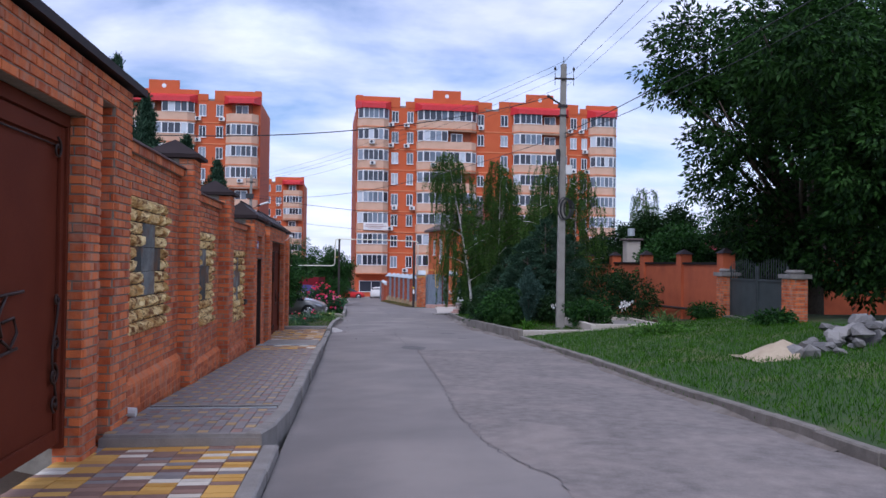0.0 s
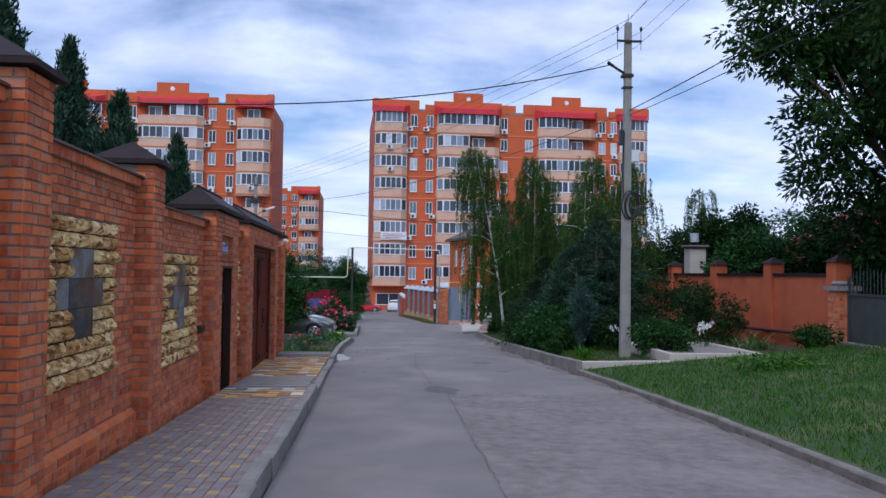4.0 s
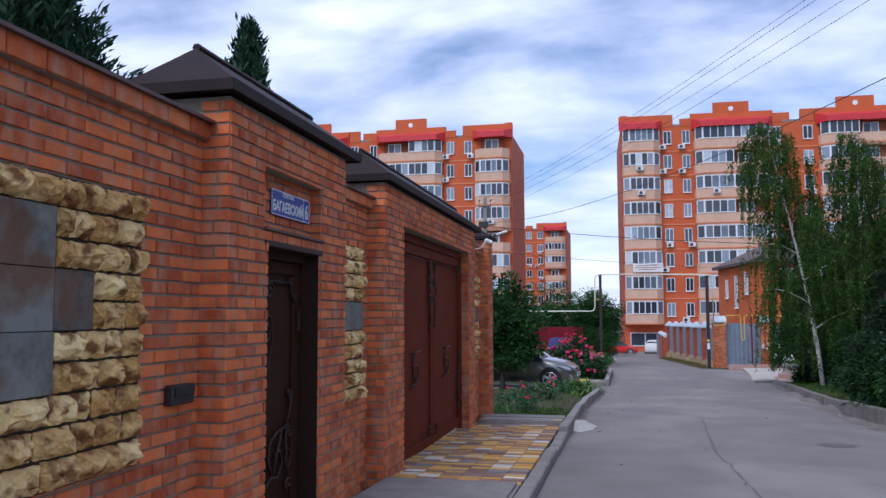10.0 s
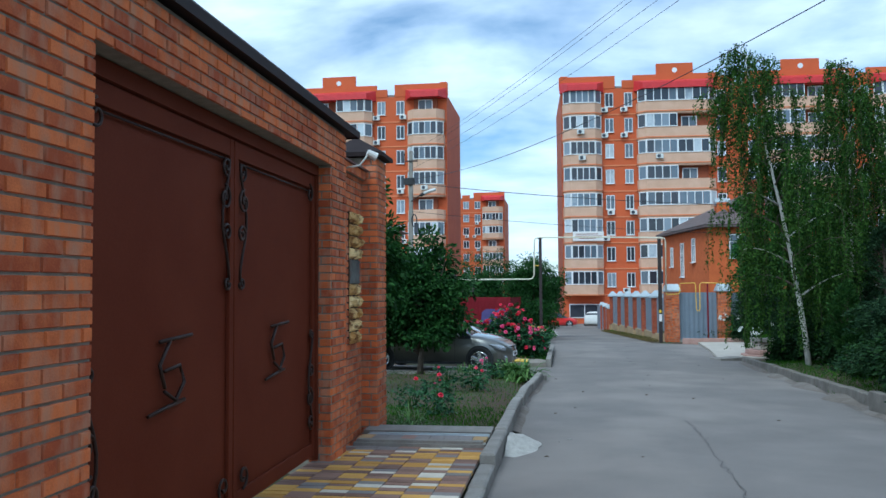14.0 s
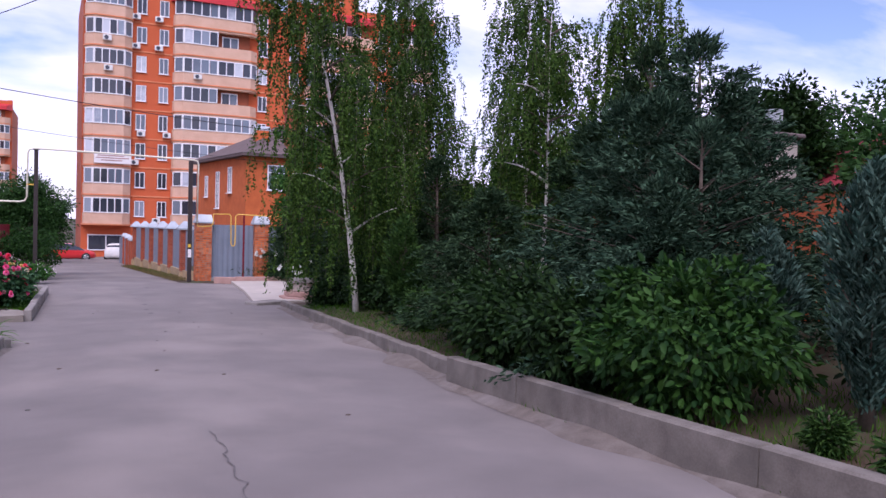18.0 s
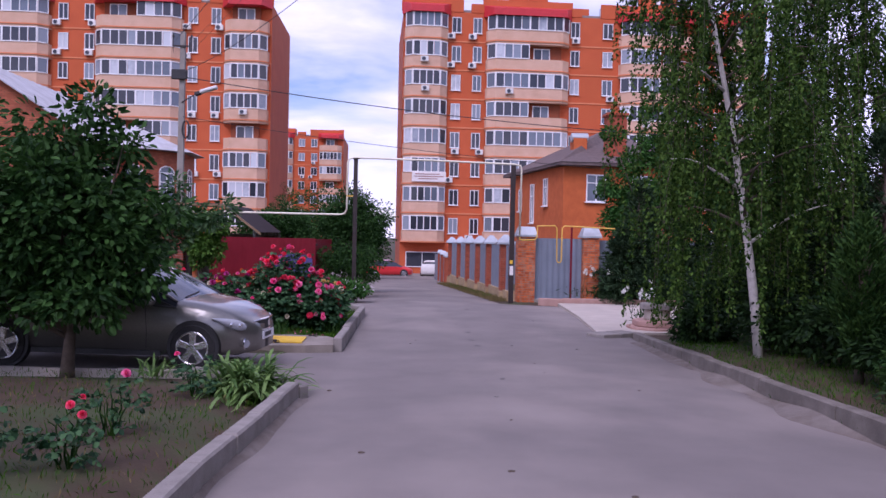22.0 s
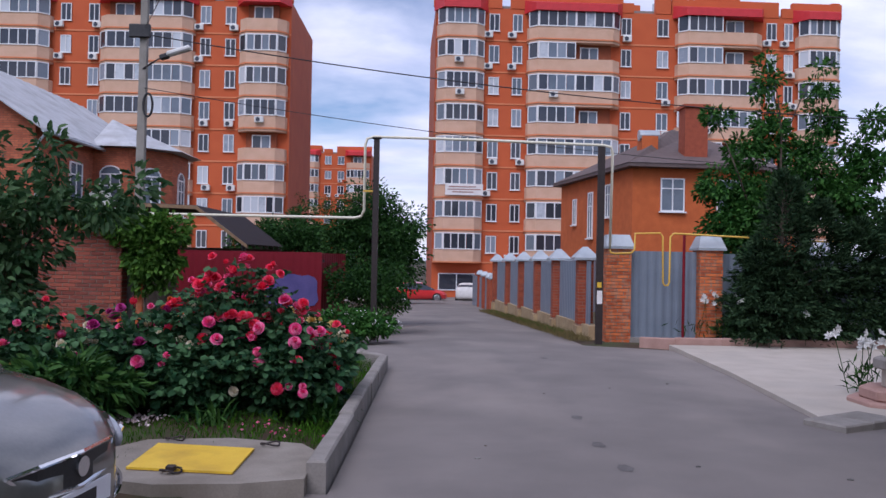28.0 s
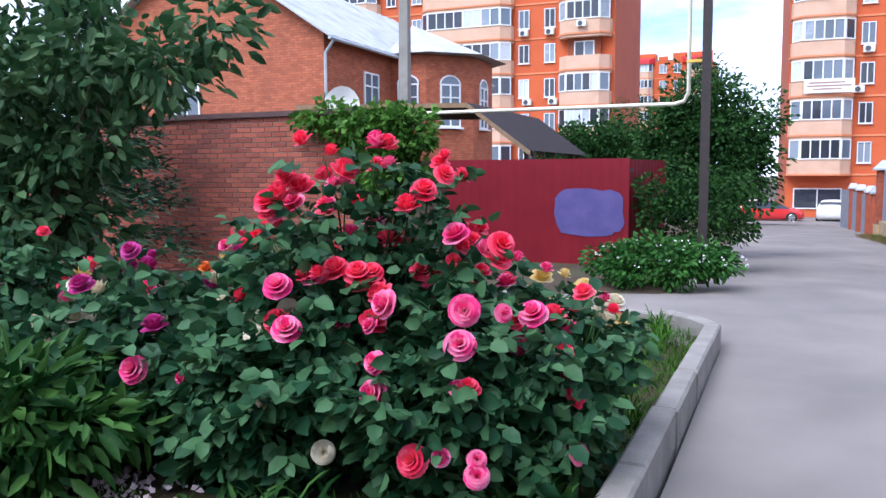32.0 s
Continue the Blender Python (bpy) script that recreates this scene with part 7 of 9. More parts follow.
# concrete beds
kerb_run("kerb_13", [(4.95, 16.05), (7.3, 16.25)], 0.16, 0.27, PALE_CONCRETE, "pale concrete edging at the corner of the garden", 1.0, 1)
bed = empty("concrete_bed", label="raised concrete planting box in the grass", category="planter")
for a in ((7.25, 16.3, 7.4, 19.6), (9.55, 16.3, 9.7, 19.6), (7.4, 16.3, 9.55, 16.46), (7.4, 19.44, 9.55, 19.6)):
    part("bed_wall", boxes((a[0], a[1], -0.6, a[2], a[3], 0.06), bevel=0.015), PALE_CONCRETE, bed)
part("bed_floor", boxes((7.4, 16.46, -0.5, 9.55, 19.44, -0.02)), CONCRETE, bed)
kerb_run("kerb_14", [(9.7, 16.5), (11.6, 17.0)], 0.14, 0.42, PALE_CONCRETE, "pale concrete edging before the orange fence", 1.0, 1)
rockp = empty("rock_pile", label="pile of broken grey rocks on the grass", category="rocks")
for k in range(46):
    f = R.random()
    x, y = 8.2 + 3.0 * f + R.gauss(0, 0.3), 5.6 + 2.2 * f + R.gauss(0, 0.45)
    s = R.uniform(0.12, 0.30)
    bm = bmesh.new()
    bmesh.ops.create_icosphere(bm, subdivisions=1, radius=s)
    for v in bm.verts:
        v.co *= R.uniform(0.72, 1.15)
        v.co.z *= 0.5
    part("rock", bm, ROCK, rockp, m=pose(x, y, rise(x, y) + s * 0.35 + 0.28 * max(0, 1 - abs(f - 0.6) * 2.2) * R.random() * 1.5, R.uniform(0, 40), R.uniform(0, 40), R.uniform(0, 360)))
sd = empty("sand_heap", label="small heap of pale sand beside the rocks", category="sand")
bm = bmesh.new()
gg = [[bm.verts.new((7.7 + 1.5 * (i / 8 - 0.5), 5.9 + 1.3 * (j / 8 - 0.5), rise(7.7, 5.9) - 0.05 + 0.36 * max(0, 1 - math.hypot(i / 4 - 1, j / 4 - 1)) ** 0.8 + 0.03 * noise.noise((i, j, 1)))) for j in range(9)] for i in range(9)]
for i in range(8):
    for j in range(8):
        bm.faces.new((gg[i][j], gg[i + 1][j], gg[i + 1][j + 1], gg[i][j + 1]))
part("sand_mound", bm, SAND, sd, smooth=True)
chim = empty("stone_column", label="pale rendered chimney column behind the orange fence", category="chimney")
part("column", boxes((12.3, 27.3, -0.5, 12.95, 27.9, 3.05), bevel=0.03), PALE_CONCRETE, chim)
part("hood", boxes((12.2, 27.2, 3.05, 13.05, 28.0, 3.15), bevel=0.03), ROOF_BROWN, chim)
part("flue", tube([(12.6, 27.6, 3.28), (12.6, 27.6, 3.62)], 0.16, 10), ZINC, chim)
mr = empty("maroon_roof_house", label="house with a maroon tiled roof behind the garden", category="house")
part("wall", boxes((16.2, 25.0, -0.6, 26, 31, 2.2)), FENCE_ORANGE, mr)
bm = bmesh.new()
lo = [bm.verts.new(q) for q in ((15.7, 24.5, 2.15), (26.5, 24.5, 2.15), (26.5, 31.5, 2.15), (15.7, 31.5, 2.15))]
hi = [bm.verts.new((19, 28, 4.6)), bm.verts.new((22.5, 28, 4.6))]
for f in ((lo[0], lo[1], hi[1], hi[0]), (lo[1], lo[2], hi[1]), (lo[2], lo[3], hi[0], hi[1]), (lo[3], lo[0], hi[0])):
    bm.faces.new(f)
part("roof", bm, TILE_MAROON, mr)

# pale concrete forecourt, pink kerb, urn
fc = tagged(part("forecourt", prism([(4.72, 37.8), (5.20, 42.0), (5.55, 46.5), (13, 46.5), (13, 38.4), (6.6, 38.2)], -1.3, [level(37.8) + 0.035, level(42) + 0.04, level(46.5) + 0.05, level(46.5) + 0.05, level(38.4) + 0.045, level(38.2) + 0.04]), PALE_CONCRETE, None), "pale concrete forecourt beside the lane", "forecourt", kind="structure")
kerb_run("kerb_15", [(4.95, 46.75), (5.7, 46.55), (13, 46.5)], 0.12, 0.20, PINK_STONE, "pinkish kerbstones of the flower bed", 1.0, 1)
kerb_run("kerb_16", [(4.7, 37.35), (5.6, 37.9)], 0.5, 0.07, CONCRETE, "broken concrete slab at the forecourt corner", 0.7, 1)
urn = empty("stone_planter", label="pale stone planter on a stepped pink plinth", category="planter")
for r_, z0, z1, mt, nm in ((0.70, -0.05, 0.10, PINK_STONE, "plinth_step"), (0.56, 0.10, 0.24, PINK_STONE, "plinth_step"), (0.30, 0.24, 0.48, PALE_CONCRETE, "pedestal"), (0.40, 0.48, 0.62, CONCRETE, "bowl")):
    bm = prism([(6.35 + r_ * math.cos(a * math.pi / 4 + 0.39), 39.0 + r_ * math.sin(a * math.pi / 4 + 0.39)) for a in range(8)], level(39) + z0, level(39) + z1)
    bmesh.ops.bevel(bm, geom=list(bm.edges), offset=0.02, segments=1, affect="EDGES")
    part(nm, bm, mt, urn)

# grey sheet gate and fence with brick piers
gg_ = empty("sheet_gate", label="blue-grey profiled sheet gate between brick piers", category="gate")
ribbed(5.02, 47.95, 6.62, 47.97, -1.08, 0.98, SHEET_GREY, gg_, "gate_leaf")
ribbed(7.2, 48.0, 13.0, 48.3, -1.08, 0.95, SHEET_GREY, gg_, "gate_leaf")
part("threshold", boxes((4.98, 47.7, -1.25, 6.66, 48.1, -1.08)), CONCRETE, gg_)


def zinc_hood(parent, x0, y0, x1, y1, z, h=0.28):
    bm = bmesh.new()
    lo = [bm.verts.new(q) for q in ((x0 - 0.06, y0 - 0.06, z), (x1 + 0.06, y0 - 0.06, z), (x1 + 0.06, y1 + 0.06, z), (x0 - 0.06, y1 + 0.06, z))]
    hi = [bm.verts.new(q) for q in ((x0 + 0.03, y0 + 0.1, z + h), (x1 - 0.03, y0 + 0.1, z + h), (x1 - 0.03, y1 - 0.1, z + h), (x0 + 0.03, y1 - 0.1, z + h))]
    bm.faces.new(hi)
    for i in range(4):
        bm.faces.new((lo[i], lo[(i + 1) % 4], hi[(i + 1) % 4], hi[i]))
    part("zinc_hood", bm, ZINC, parent)
    part("hood_rim", boxes((x0 - 0.07, y0 - 0.07, z - 0.06, x1 + 0.07, y1 + 0.07, z - 0.002)), ZINC, parent)


for x0, x1 in ((4.42, 5.0), (6.64, 7.18)):
    bp = empty("brick_pier", label="red brick gate pier with a zinc hood", category="pier", group="brick gate piers")
    part("mortar_core", boxes((x0, 47.75, -1.4, x1, 48.3, 1.02)), MORTAR, bp)
    br = Bricks()
    br.face((x0, 47.75, 0), (1, 0, 0), (0, -1, 0), x1 - x0, -1.2, 1.02)
    br.face((x0, 48.3, 0), (0, -1, 0), (-1, 0, 0), 0.55, -1.2, 1.02)
    br.emit(bp, 0)
    zinc_hood(bp, x0, 47.75, x1, 48.3, 1.08)
sf = empty("sheet_fence", label="blue-grey sheet fence with brick piers and pointed zinc caps", category="fence")
fx = lambda y: 4.12 - 0.052 * (y - 50)
py = [48.3, 49.2, 52.3, 55.2, 58.4, 61.7, 65.6]
PIER_BRICK = mat("pier_brick", (0.27, 0.058, 0.026), (0.42, 0.098, 0.042), 0.85, 5, 0.3, 40, spread=0.3)
PLINTH_STONE = mat("yellow_plinth_stone", (0.34, 0.24, 0.13), (0.50, 0.38, 0.22), 0.9, 5, 0.5, 50, stain=(0.26, 0.17, 0.09), stain_scale=2, stain_amt=0.6)
for i, (a, b) in enumerate(zip(py, py[1:])):
    base = -0.87 - 0.021 * (a - 49)
    top = 0.74 - 0.009 * (a - 49)
    ribbed(fx(a + 0.2), a + 0.2, fx(b - 0.2), b - 0.2, base, top - 0.04, SHEET_GREY, sf, "sheet", 0.2)
    part("plinth", prism([(fx(a) - 0.10, a), (fx(b) - 0.10, b), (fx(b) + 0.2, b), (fx(a) + 0.2, a)], base - 0.9, base), PLINTH_STONE, sf)
    y, xx = b, fx(b)
    base, top = -0.87 - 0.021 * (y - 49), 0.74 - 0.009 * (y - 49)
    pr_ = part("pier", boxes((xx - 0.17, y - 0.2, base - 0.05, xx + 0.2, y + 0.2, top)), TILE_BROWN, sf)
    br = Bricks()
    br.face((xx - 0.17, y + 0.2, 0), (0, -1, 0), (-1, 0, 0), 0.40, base, top)
    br.face((xx - 0.17, y - 0.2, 0), (1, 0, 0), (0, -1, 0), 0.37, base, top)
    br.emit(pr_, 0, PIER_BRICK)
    part("pier_base", boxes((xx - 0.22, y - 0.25, base - 0.95, xx + 0.22, y + 0.25, base - 0.052)), PLINTH_STONE, sf)
    bm = bmesh.new()
    v = [bm.verts.new(q) for q in ((xx - 0.30, y - 0.32, top + 0.06), (xx + 0.33, y - 0.32, top + 0.06), (xx + 0.33, y + 0.32, top + 0.06), (xx - 0.30, y + 0.32, top + 0.06), (xx - 0.05, y, top + 0.34), (xx + 0.08, y, top + 0.34))]
    for f in ((0, 1, 5, 4), (1, 2, 5), (2, 3, 4, 5), (3, 0, 4)):
        bm.faces.new([v[q] for q in f])
    part("zinc_cap", bm, ZINC, pr_)
    part("cap_rim", boxes((xx - 0.305, y - 0.325, top + 0.002, xx + 0.335, y + 0.325, top + 0.058)), ZINC, pr_)
sf2 = empty("sheet_fence", label="lower run of blue-grey sheet fence beyond", category="fence")
ribbed(3.3, 66.0, 3.1, 82.0, -2.6, -0.35, SHEET_GREY, sf2, "sheet", 0.25)
ribbed(4.0, 69.0, 12.0, 71.0, -2.0, 0.75, SHEET_GREY, sf2, "sheet", 0.25)
for yy in (66.2, 68.2, 72.0, 76.0):
    part("pier", boxes((3.05, yy - 0.2, -2.7, 3.35, yy + 0.2, -0.2)), PIER_BRICK, sf2)
    zinc_hood(sf2, 3.05, yy - 0.2, 3.35, yy + 0.2, -0.18, 0.2)

# orange house
hr = empty("orange_house", label="orange brick house with a dark brown hipped roof", category="house")
foot = [(9.6, 66.0), (15.5, 66.4), (19, 70), (19, 80), (8.0, 76.5)]
part("wall", prism(foot, -2.5, 5.3), ORANGE_WALL, hr)
bm = bmesh.new()
ev = [bm.verts.new((x + (x - 13.5) * 0.09, y + (y - 73) * 0.09, 5.28)) for x, y in foot]
hi = [bm.verts.new((13.2, 72.0, 7.9)), bm.verts.new((14.8, 73.5, 7.9))]
for f in ((ev[0], ev[1], hi[1], hi[0]), (ev[1], ev[2], hi[1]), (ev[2], ev[3], hi[1]), (ev[3], ev[4], hi[0], hi[1]), (ev[4], ev[0], hi[0])):
    bm.faces.new(f)
part("roof", bm, ROOF_BROWN, hr)
part("eave_board", prism([(v[0] + (v[0] - 13.5) * 0.085, v[1] + (v[1] - 73) * 0.085) for v in foot], 5.10, 5.27), ROOF_BROWN, hr)
arched_window(hr, 1.15, 1.5, pose(11.5, 66.10, 3.08, 0, 0, 3.9), False)
arched_window(hr, 1.15, 1.5, pose(14.2, 66.28, 3.08, 0, 0, 3.9), False)
for f, w, z, h in ((0.28, 0.7, 2.9, 1.6), (0.52, 0.7, 1.9, 2.4), (0.76, 0.6, 2.7, 1.4)):
    arched_window(hr, w, h, pose(lerp(9.6, 8.0, f) - 0.03, lerp(66.0, 76.5, f) - 0.02, z, 0, 0, 278.7), False)
ch_ = part("chimney", boxes((12.4, 67.2, 5.4, 13.5, 68.2, 8.2)), PIER_BRICK, hr)
part("chimney_cap", boxes((12.3, 67.1, 8.2, 13.6, 68.3, 8.35)), PIER_BRICK, ch_)
d_ = part("roof_dormer", boxes((10.7, 68.6, 5.9, 11.5, 69.6, 7.0)), ORANGE_WALL, hr)
part("dormer_hood", tube([(10.6, 68.9, 7.05), (11.6, 68.9, 7.05)], 0.28, 10), ZINC, d_)
bnr = empty("balcony_banner", label="white advertising banner hung on a balcony", category="banner")
part("cloth", boxes((1.4, 96.66, 6.05, 4.6, 96.70, 7.0)), BANNER, bnr)
for i, (a, b) in enumerate(((1.7, 4.0), (1.6, 4.4), (2.0, 3.8))):
    part("text_bar", boxes((a, 96.64, 6.72 - i * 0.22, b, 96.659, 6.80 - i * 0.22)), BANNER_TXT, bnr)

# ---- cars ----
def wheel(parent, x, y, r, face):
    w = part("wheel", tube([(0, -0.10, 0), (0, -0.08, 0), (0, 0.08, 0), (0, 0.10, 0)], [r * 0.93, r, r, r * 0.93], 28), RUBBER, parent, m=pose(x, y, r))
    rim = part("rim", tube([(0, face * 0.085, 0), (0, face * 0.106, 0)], [r * 0.68, r * 0.70], 28), BLACK, w)
    part("rim_ring", tube([(r * 0.66 * math.cos(a * math.pi / 14), face * 0.108, r * 0.66 * math.sin(a * math.pi / 14)) for a in range(29)], 0.016, 6), ALLOY, rim)
    for k in range(5):
        a = k * 2 * math.pi / 5 + 0.3
        c, s = math.cos(a), math.sin(a)
        bm = bmesh.new()
        p = [(0.02, -0.045), (r * 0.66, -0.055), (r * 0.66, 0.055), (0.02, 0.045)]
        lo = [bm.verts.new((q[0] * c - q[1] * s, face * 0.107, q[0] * s + q[1] * c)) for q in p]
        hi = [bm.verts.new((q[0] * 0.99 * c - q[1] * 0.7 * s, face * 0.122, q[0] * 0.99 * s + q[1] * 0.7 * c)) for q in p]
        bm.faces.new(hi)
        for i in range(4):
            bm.faces.new((lo[i], lo[(i + 1) % 4], hi[(i + 1) % 4], hi[i]))
        bmesh.ops.recalc_face_normals(bm, faces=list(bm.faces))
        part("spoke", bm, ALLOY, rim)
    part("hub_cap", tube([(0, face * 0.11, 0), (0, face * 0.130, 0)], [0.05, 0.035], 10), ALLOY, rim)
    return w


def car(name, label, m, paint, st, base, glass_x, shield_x, rear_x, front, detail=True):
    """Lofted car body. st: stations (x, sill, belt, top, half width, roof half width)."""
    T = new(name)
    T.matrix_world = m
    tagged(T, label, "car")
    rings = []
    for x, zb, zl, zt, w, wr in st:
        half = [(0.0, zb), (w * 0.86, zb), (w * 0.97, zb + 0.10), (w, lerp(zb, zl, 0.55)), (w * 0.985, zl), (lerp(w, wr, 0.92), zt - 0.055 * (zt - zl + 0.3)), (wr * 0.72, zt - 0.004), (0.0, zt + 0.012)]
        rings.append([(x, -y, z) for y, z in half] + [(x, y, z) for y, z in reversed(half[1:-1])])
    n = len(rings[0])
    groups = {}
    for (a, b), xa, xb in zip(zip(rings, rings[1:]), [s[0] for s in st], [s[0] for s in st][1:]):
        xmid = (xa + xb) / 2
        for k in range(n):
            j = (k + 1) % n
            kind = "body"
            if k in (4, 9) and glass_x[0] < xmid < glass_x[1]:
                kind = "side_window_" + ("r" if k == 4 else "l")
            elif k in (5, 6, 7, 8) and shield_x[0] < xmid < shield_x[1]:
                kind = "windscreen"
            elif k in (5, 6, 7, 8) and rear_x[0] < xmid < rear_x[1]:
                kind = "rear_window"
            groups.setdefault(kind, []).append((a[k], b[k], b[j], a[j]))
    groups["body"] += [tuple(rings[0][::-1])]
    groups["body"] += [tuple(rings[-1])]
    for kind, faces in groups.items():
        bm = bmesh.new()
        for f in faces:
            bm.faces.new([bm.verts.new(p) for p in f])
        bmesh.ops.remove_doubles(bm, verts=list(bm.verts), dist=0.0005)
        bmesh.ops.recalc_face_normals(bm, faces=list(bm.faces))
        if kind == "body":
            ob = part("body", bm, paint, T, smooth=True)
        else:
            part("side_window" if kind.startswith("side") else kind, bm, PANE_DARK, T, smooth=True)
    (fxw, rxw, r) = base
    W = max(s[4] for s in st)
    for x in (fxw, rxw):
        for face in (-1, 1):
            arch = part("wheel_arch", tube([(x, face * (W - 0.10), r + 0.015), (x, face * (W + 0.004), r + 0.015)], r * 1.11, 28), BLACK, T)
            wheel(T, x, face * (W - 0.085), r, face)
    if not detail:
        return T
    for face in (-1, 1):
        edge = [(x, face * lerp(w, wr, 0.92), zt - 0.055 * (zt - zl + 0.3)) for x, zb, zl, zt, w, wr in st if -1.7 < x < 1.16]
        part("roof_rail", tube(edge, [0.026] * (len(edge) - 1) + [0.016], 6), paint, T, smooth=True)
        belt = [(x, face * w * 0.985, zl) for x, zb, zl, zt, w, wr in st if -1.7 < x < 1.16]
        part("window_trim", tube(belt, 0.012, 5), BLACK, T, smooth=True)
        for k, lean_ in ((4, -0.03), (3, 0.05)):
            x, zb, zl, zt, w, wr = st[k]
            part("pillar", tube([(x, face * w * 0.985, zl), (x + lean_, face * lerp(w, wr, 0.92), zt - 0.055 * (zt - zl + 0.3))], 0.035, 6), BLACK, T)
        part("mirror_corner", prism([(0.80, face * 0.885), (1.10, face * 0.885), (1.10, face * 0.865), (0.80, face * 0.865)], 0.875, [1.0, 0.885, 0.885, 1.0]), BLACK, T)
        lampm = bmesh.new()
        bmesh.ops.create_icosphere(lampm, subdivisions=3, radius=1.0)
        for v in lampm.verts:
            v.co = Vector((v.co.x * 0.25, v.co.y * 0.055, v.co.z * (0.062 + 0.038 * v.co.x) - 0.045 * v.co.x))
        hd = part("headlamp", lampm, LAMP_GLASS, T, smooth=True, m=pose(front[0], face * front[1], front[2], 0, 6, face * -34))
        for bx in (0.02, 0.14):
            part("headlamp_bulb", tube([(bx, face * 0.036, -0.012), (bx + 0.015, face * 0.052, -0.018)], [0.036, 0.026], 12), CHROME, hd)
        fg = part("fog_lamp", tube([(1.95, face * 0.52, 0.36), (2.01, face * 0.575, 0.36)], 0.06, 12), LAMP_GLASS, T)
        part("fog_bezel", tube([(2.005, face * 0.575 + 0.085 * math.cos(a * math.pi / 8), 0.36 + 0.075 * math.sin(a * math.pi / 8)) for a in range(17)], 0.014, 5), CHROME, fg)
        mi = bmesh.new()
        bmesh.ops.create_icosphere(mi, subdivisions=2, radius=1.0)
        for v in mi.verts:
            v.co = Vector((v.co.x * 0.09, v.co.y * 0.11, v.co.z * 0.075))
        part("mirror", mi, paint, T, smooth=True, m=pose(0.80, face * 0.985, 0.955))
        for x in (-0.45, -1.25):
            part("door_handle", boxes((x - 0.09, face * W - 0.012, 0.80, x + 0.09, face * W + 0.022, 0.825), bevel=0.008), paint, T)
        for x in (0.72, -0.30, -1.32):
            part("door_gap", tube([(x, face * (W - 0.015), 0.30), (x + 0.01, face * (W + 0.0015), 0.55), (x - 0.02, face * (W * 0.99), 0.88)], 0.005, 4), BLACK, T)
        part("sill_strip", boxes((-0.92, face * (W * 0.955) - 0.012, 0.20, 0.92, face * (W * 0.955) + 0.014, 0.27)), BLACK, T)
    part("grille", prism([(2.075, -0.42), (2.12, -0.30), (2.155, 0), (2.12, 0.30), (2.075, 0.42)], 0.52, [0.65, 0.665, 0.67, 0.665, 0.65]), BLACK, T)
    part("grille_trim", tube([(2.065, -0.44, 0.655), (2.122, -0.30, 0.675), (2.158, 0, 0.68), (2.122, 0.30, 0.675), (2.065, 0.44, 0.655), (2.122, 0.31, 0.53), (2.158, 0, 0.515), (2.122, -0.31, 0.53), (2.065, -0.44, 0.655)], 0.012, 5), CHROME, T)
    part("lower_grille", prism([(2.02, -0.48), (2.115, -0.3), (2.15, 0), (2.115, 0.3), (2.02, 0.48)], 0.26, 0.37), BLACK, T)
    np_ = part("number_plate", boxes((2.15, -0.26, 0.39, 2.165, 0.26, 0.505)), SIGN_WHITE, T)
    part("plate_bar", boxes((2.1655, -0.20, 0.42, 2.167, 0.12, 0.48)), BLACK, np_)
    em = part("badge", tube([(2.153, 0, 0.61), (2.168, 0, 0.61)], 0.05, 12), CHROME, T)
    part("wiper", tube([(1.12, -0.5, 0.985), (1.08, 0.1, 1.02)], 0.008, 4), BLACK, T)
    return T


HATCH = [(-2.08, 0.45, 0.78, 0.98, 0.70, 0.55), (-2.0, 0.30, 0.86, 1.20, 0.82, 0.62), (-1.66, 0.22, 0.93, 1.36, 0.88, 0.66), (-0.9, 0.20, 0.93, 1.45, 0.895, 0.67), (-0.25, 0.20, 0.91, 1.47, 0.895, 0.68), (0.28, 0.20, 0.90, 1.42, 0.895, 0.69), (0.72, 0.20, 0.89, 1.20, 0.895, 0.755), (1.14, 0.20, 0.87, 0.965, 0.895, 0.83), (1.18, 0.20, 0.865, 0.955, 0.895, 0.81), (1.45, 0.21, 0.83, 0.92, 0.885, 0.75), (1.72, 0.21, 0.775, 0.86, 0.83, 0.66), (1.90, 0.22, 0.715, 0.795, 0.72, 0.55), (2.02, 0.23, 0.66, 0.73, 0.57, 0.43), (2.10, 0.24, 0.60, 0.665, 0.43, 0.33), (2.14, 0.26, 0.54, 0.60, 0.34, 0.26)]
car("parked_hatchback", "grey-brown metallic hatchback parked beside the rose bed", pose(-3.58, 33.05, level(33.0) + 0.045, 0, 0, -7), CAR_PAINT, HATCH, (1.38, -1.29, 0.325), (-1.66, 1.14), (0.28, 1.14), (-2.0, -1.66), (1.83, 0.748, 0.66))
car("red_car", "small red car parked before the apartment block", pose(-0.6, 90.5, level(90.5) + 0.03, 0, 0, 8), CAR_RED, HATCH, (1.29, -1.29, 0.315), (-1.66, 1.14), (0.28, 1.14), (-2.0, -1.66), (1.80, 0.70, 0.70), False)
car("silver_car", "small silver car parked before the apartment block", pose(3.4, 92.0, level(92) + 0.03, 0, 0, 80), AC, HATCH, (1.29, -1.29, 0.315), (-1.66, 1.14), (0.28, 1.14), (-2.0, -1.66), (1.80, 0.70, 0.70), False)

# ---- plants ----
def on(x, y, dz=0.0):
    return (x, y, rise(x, y) + dz)


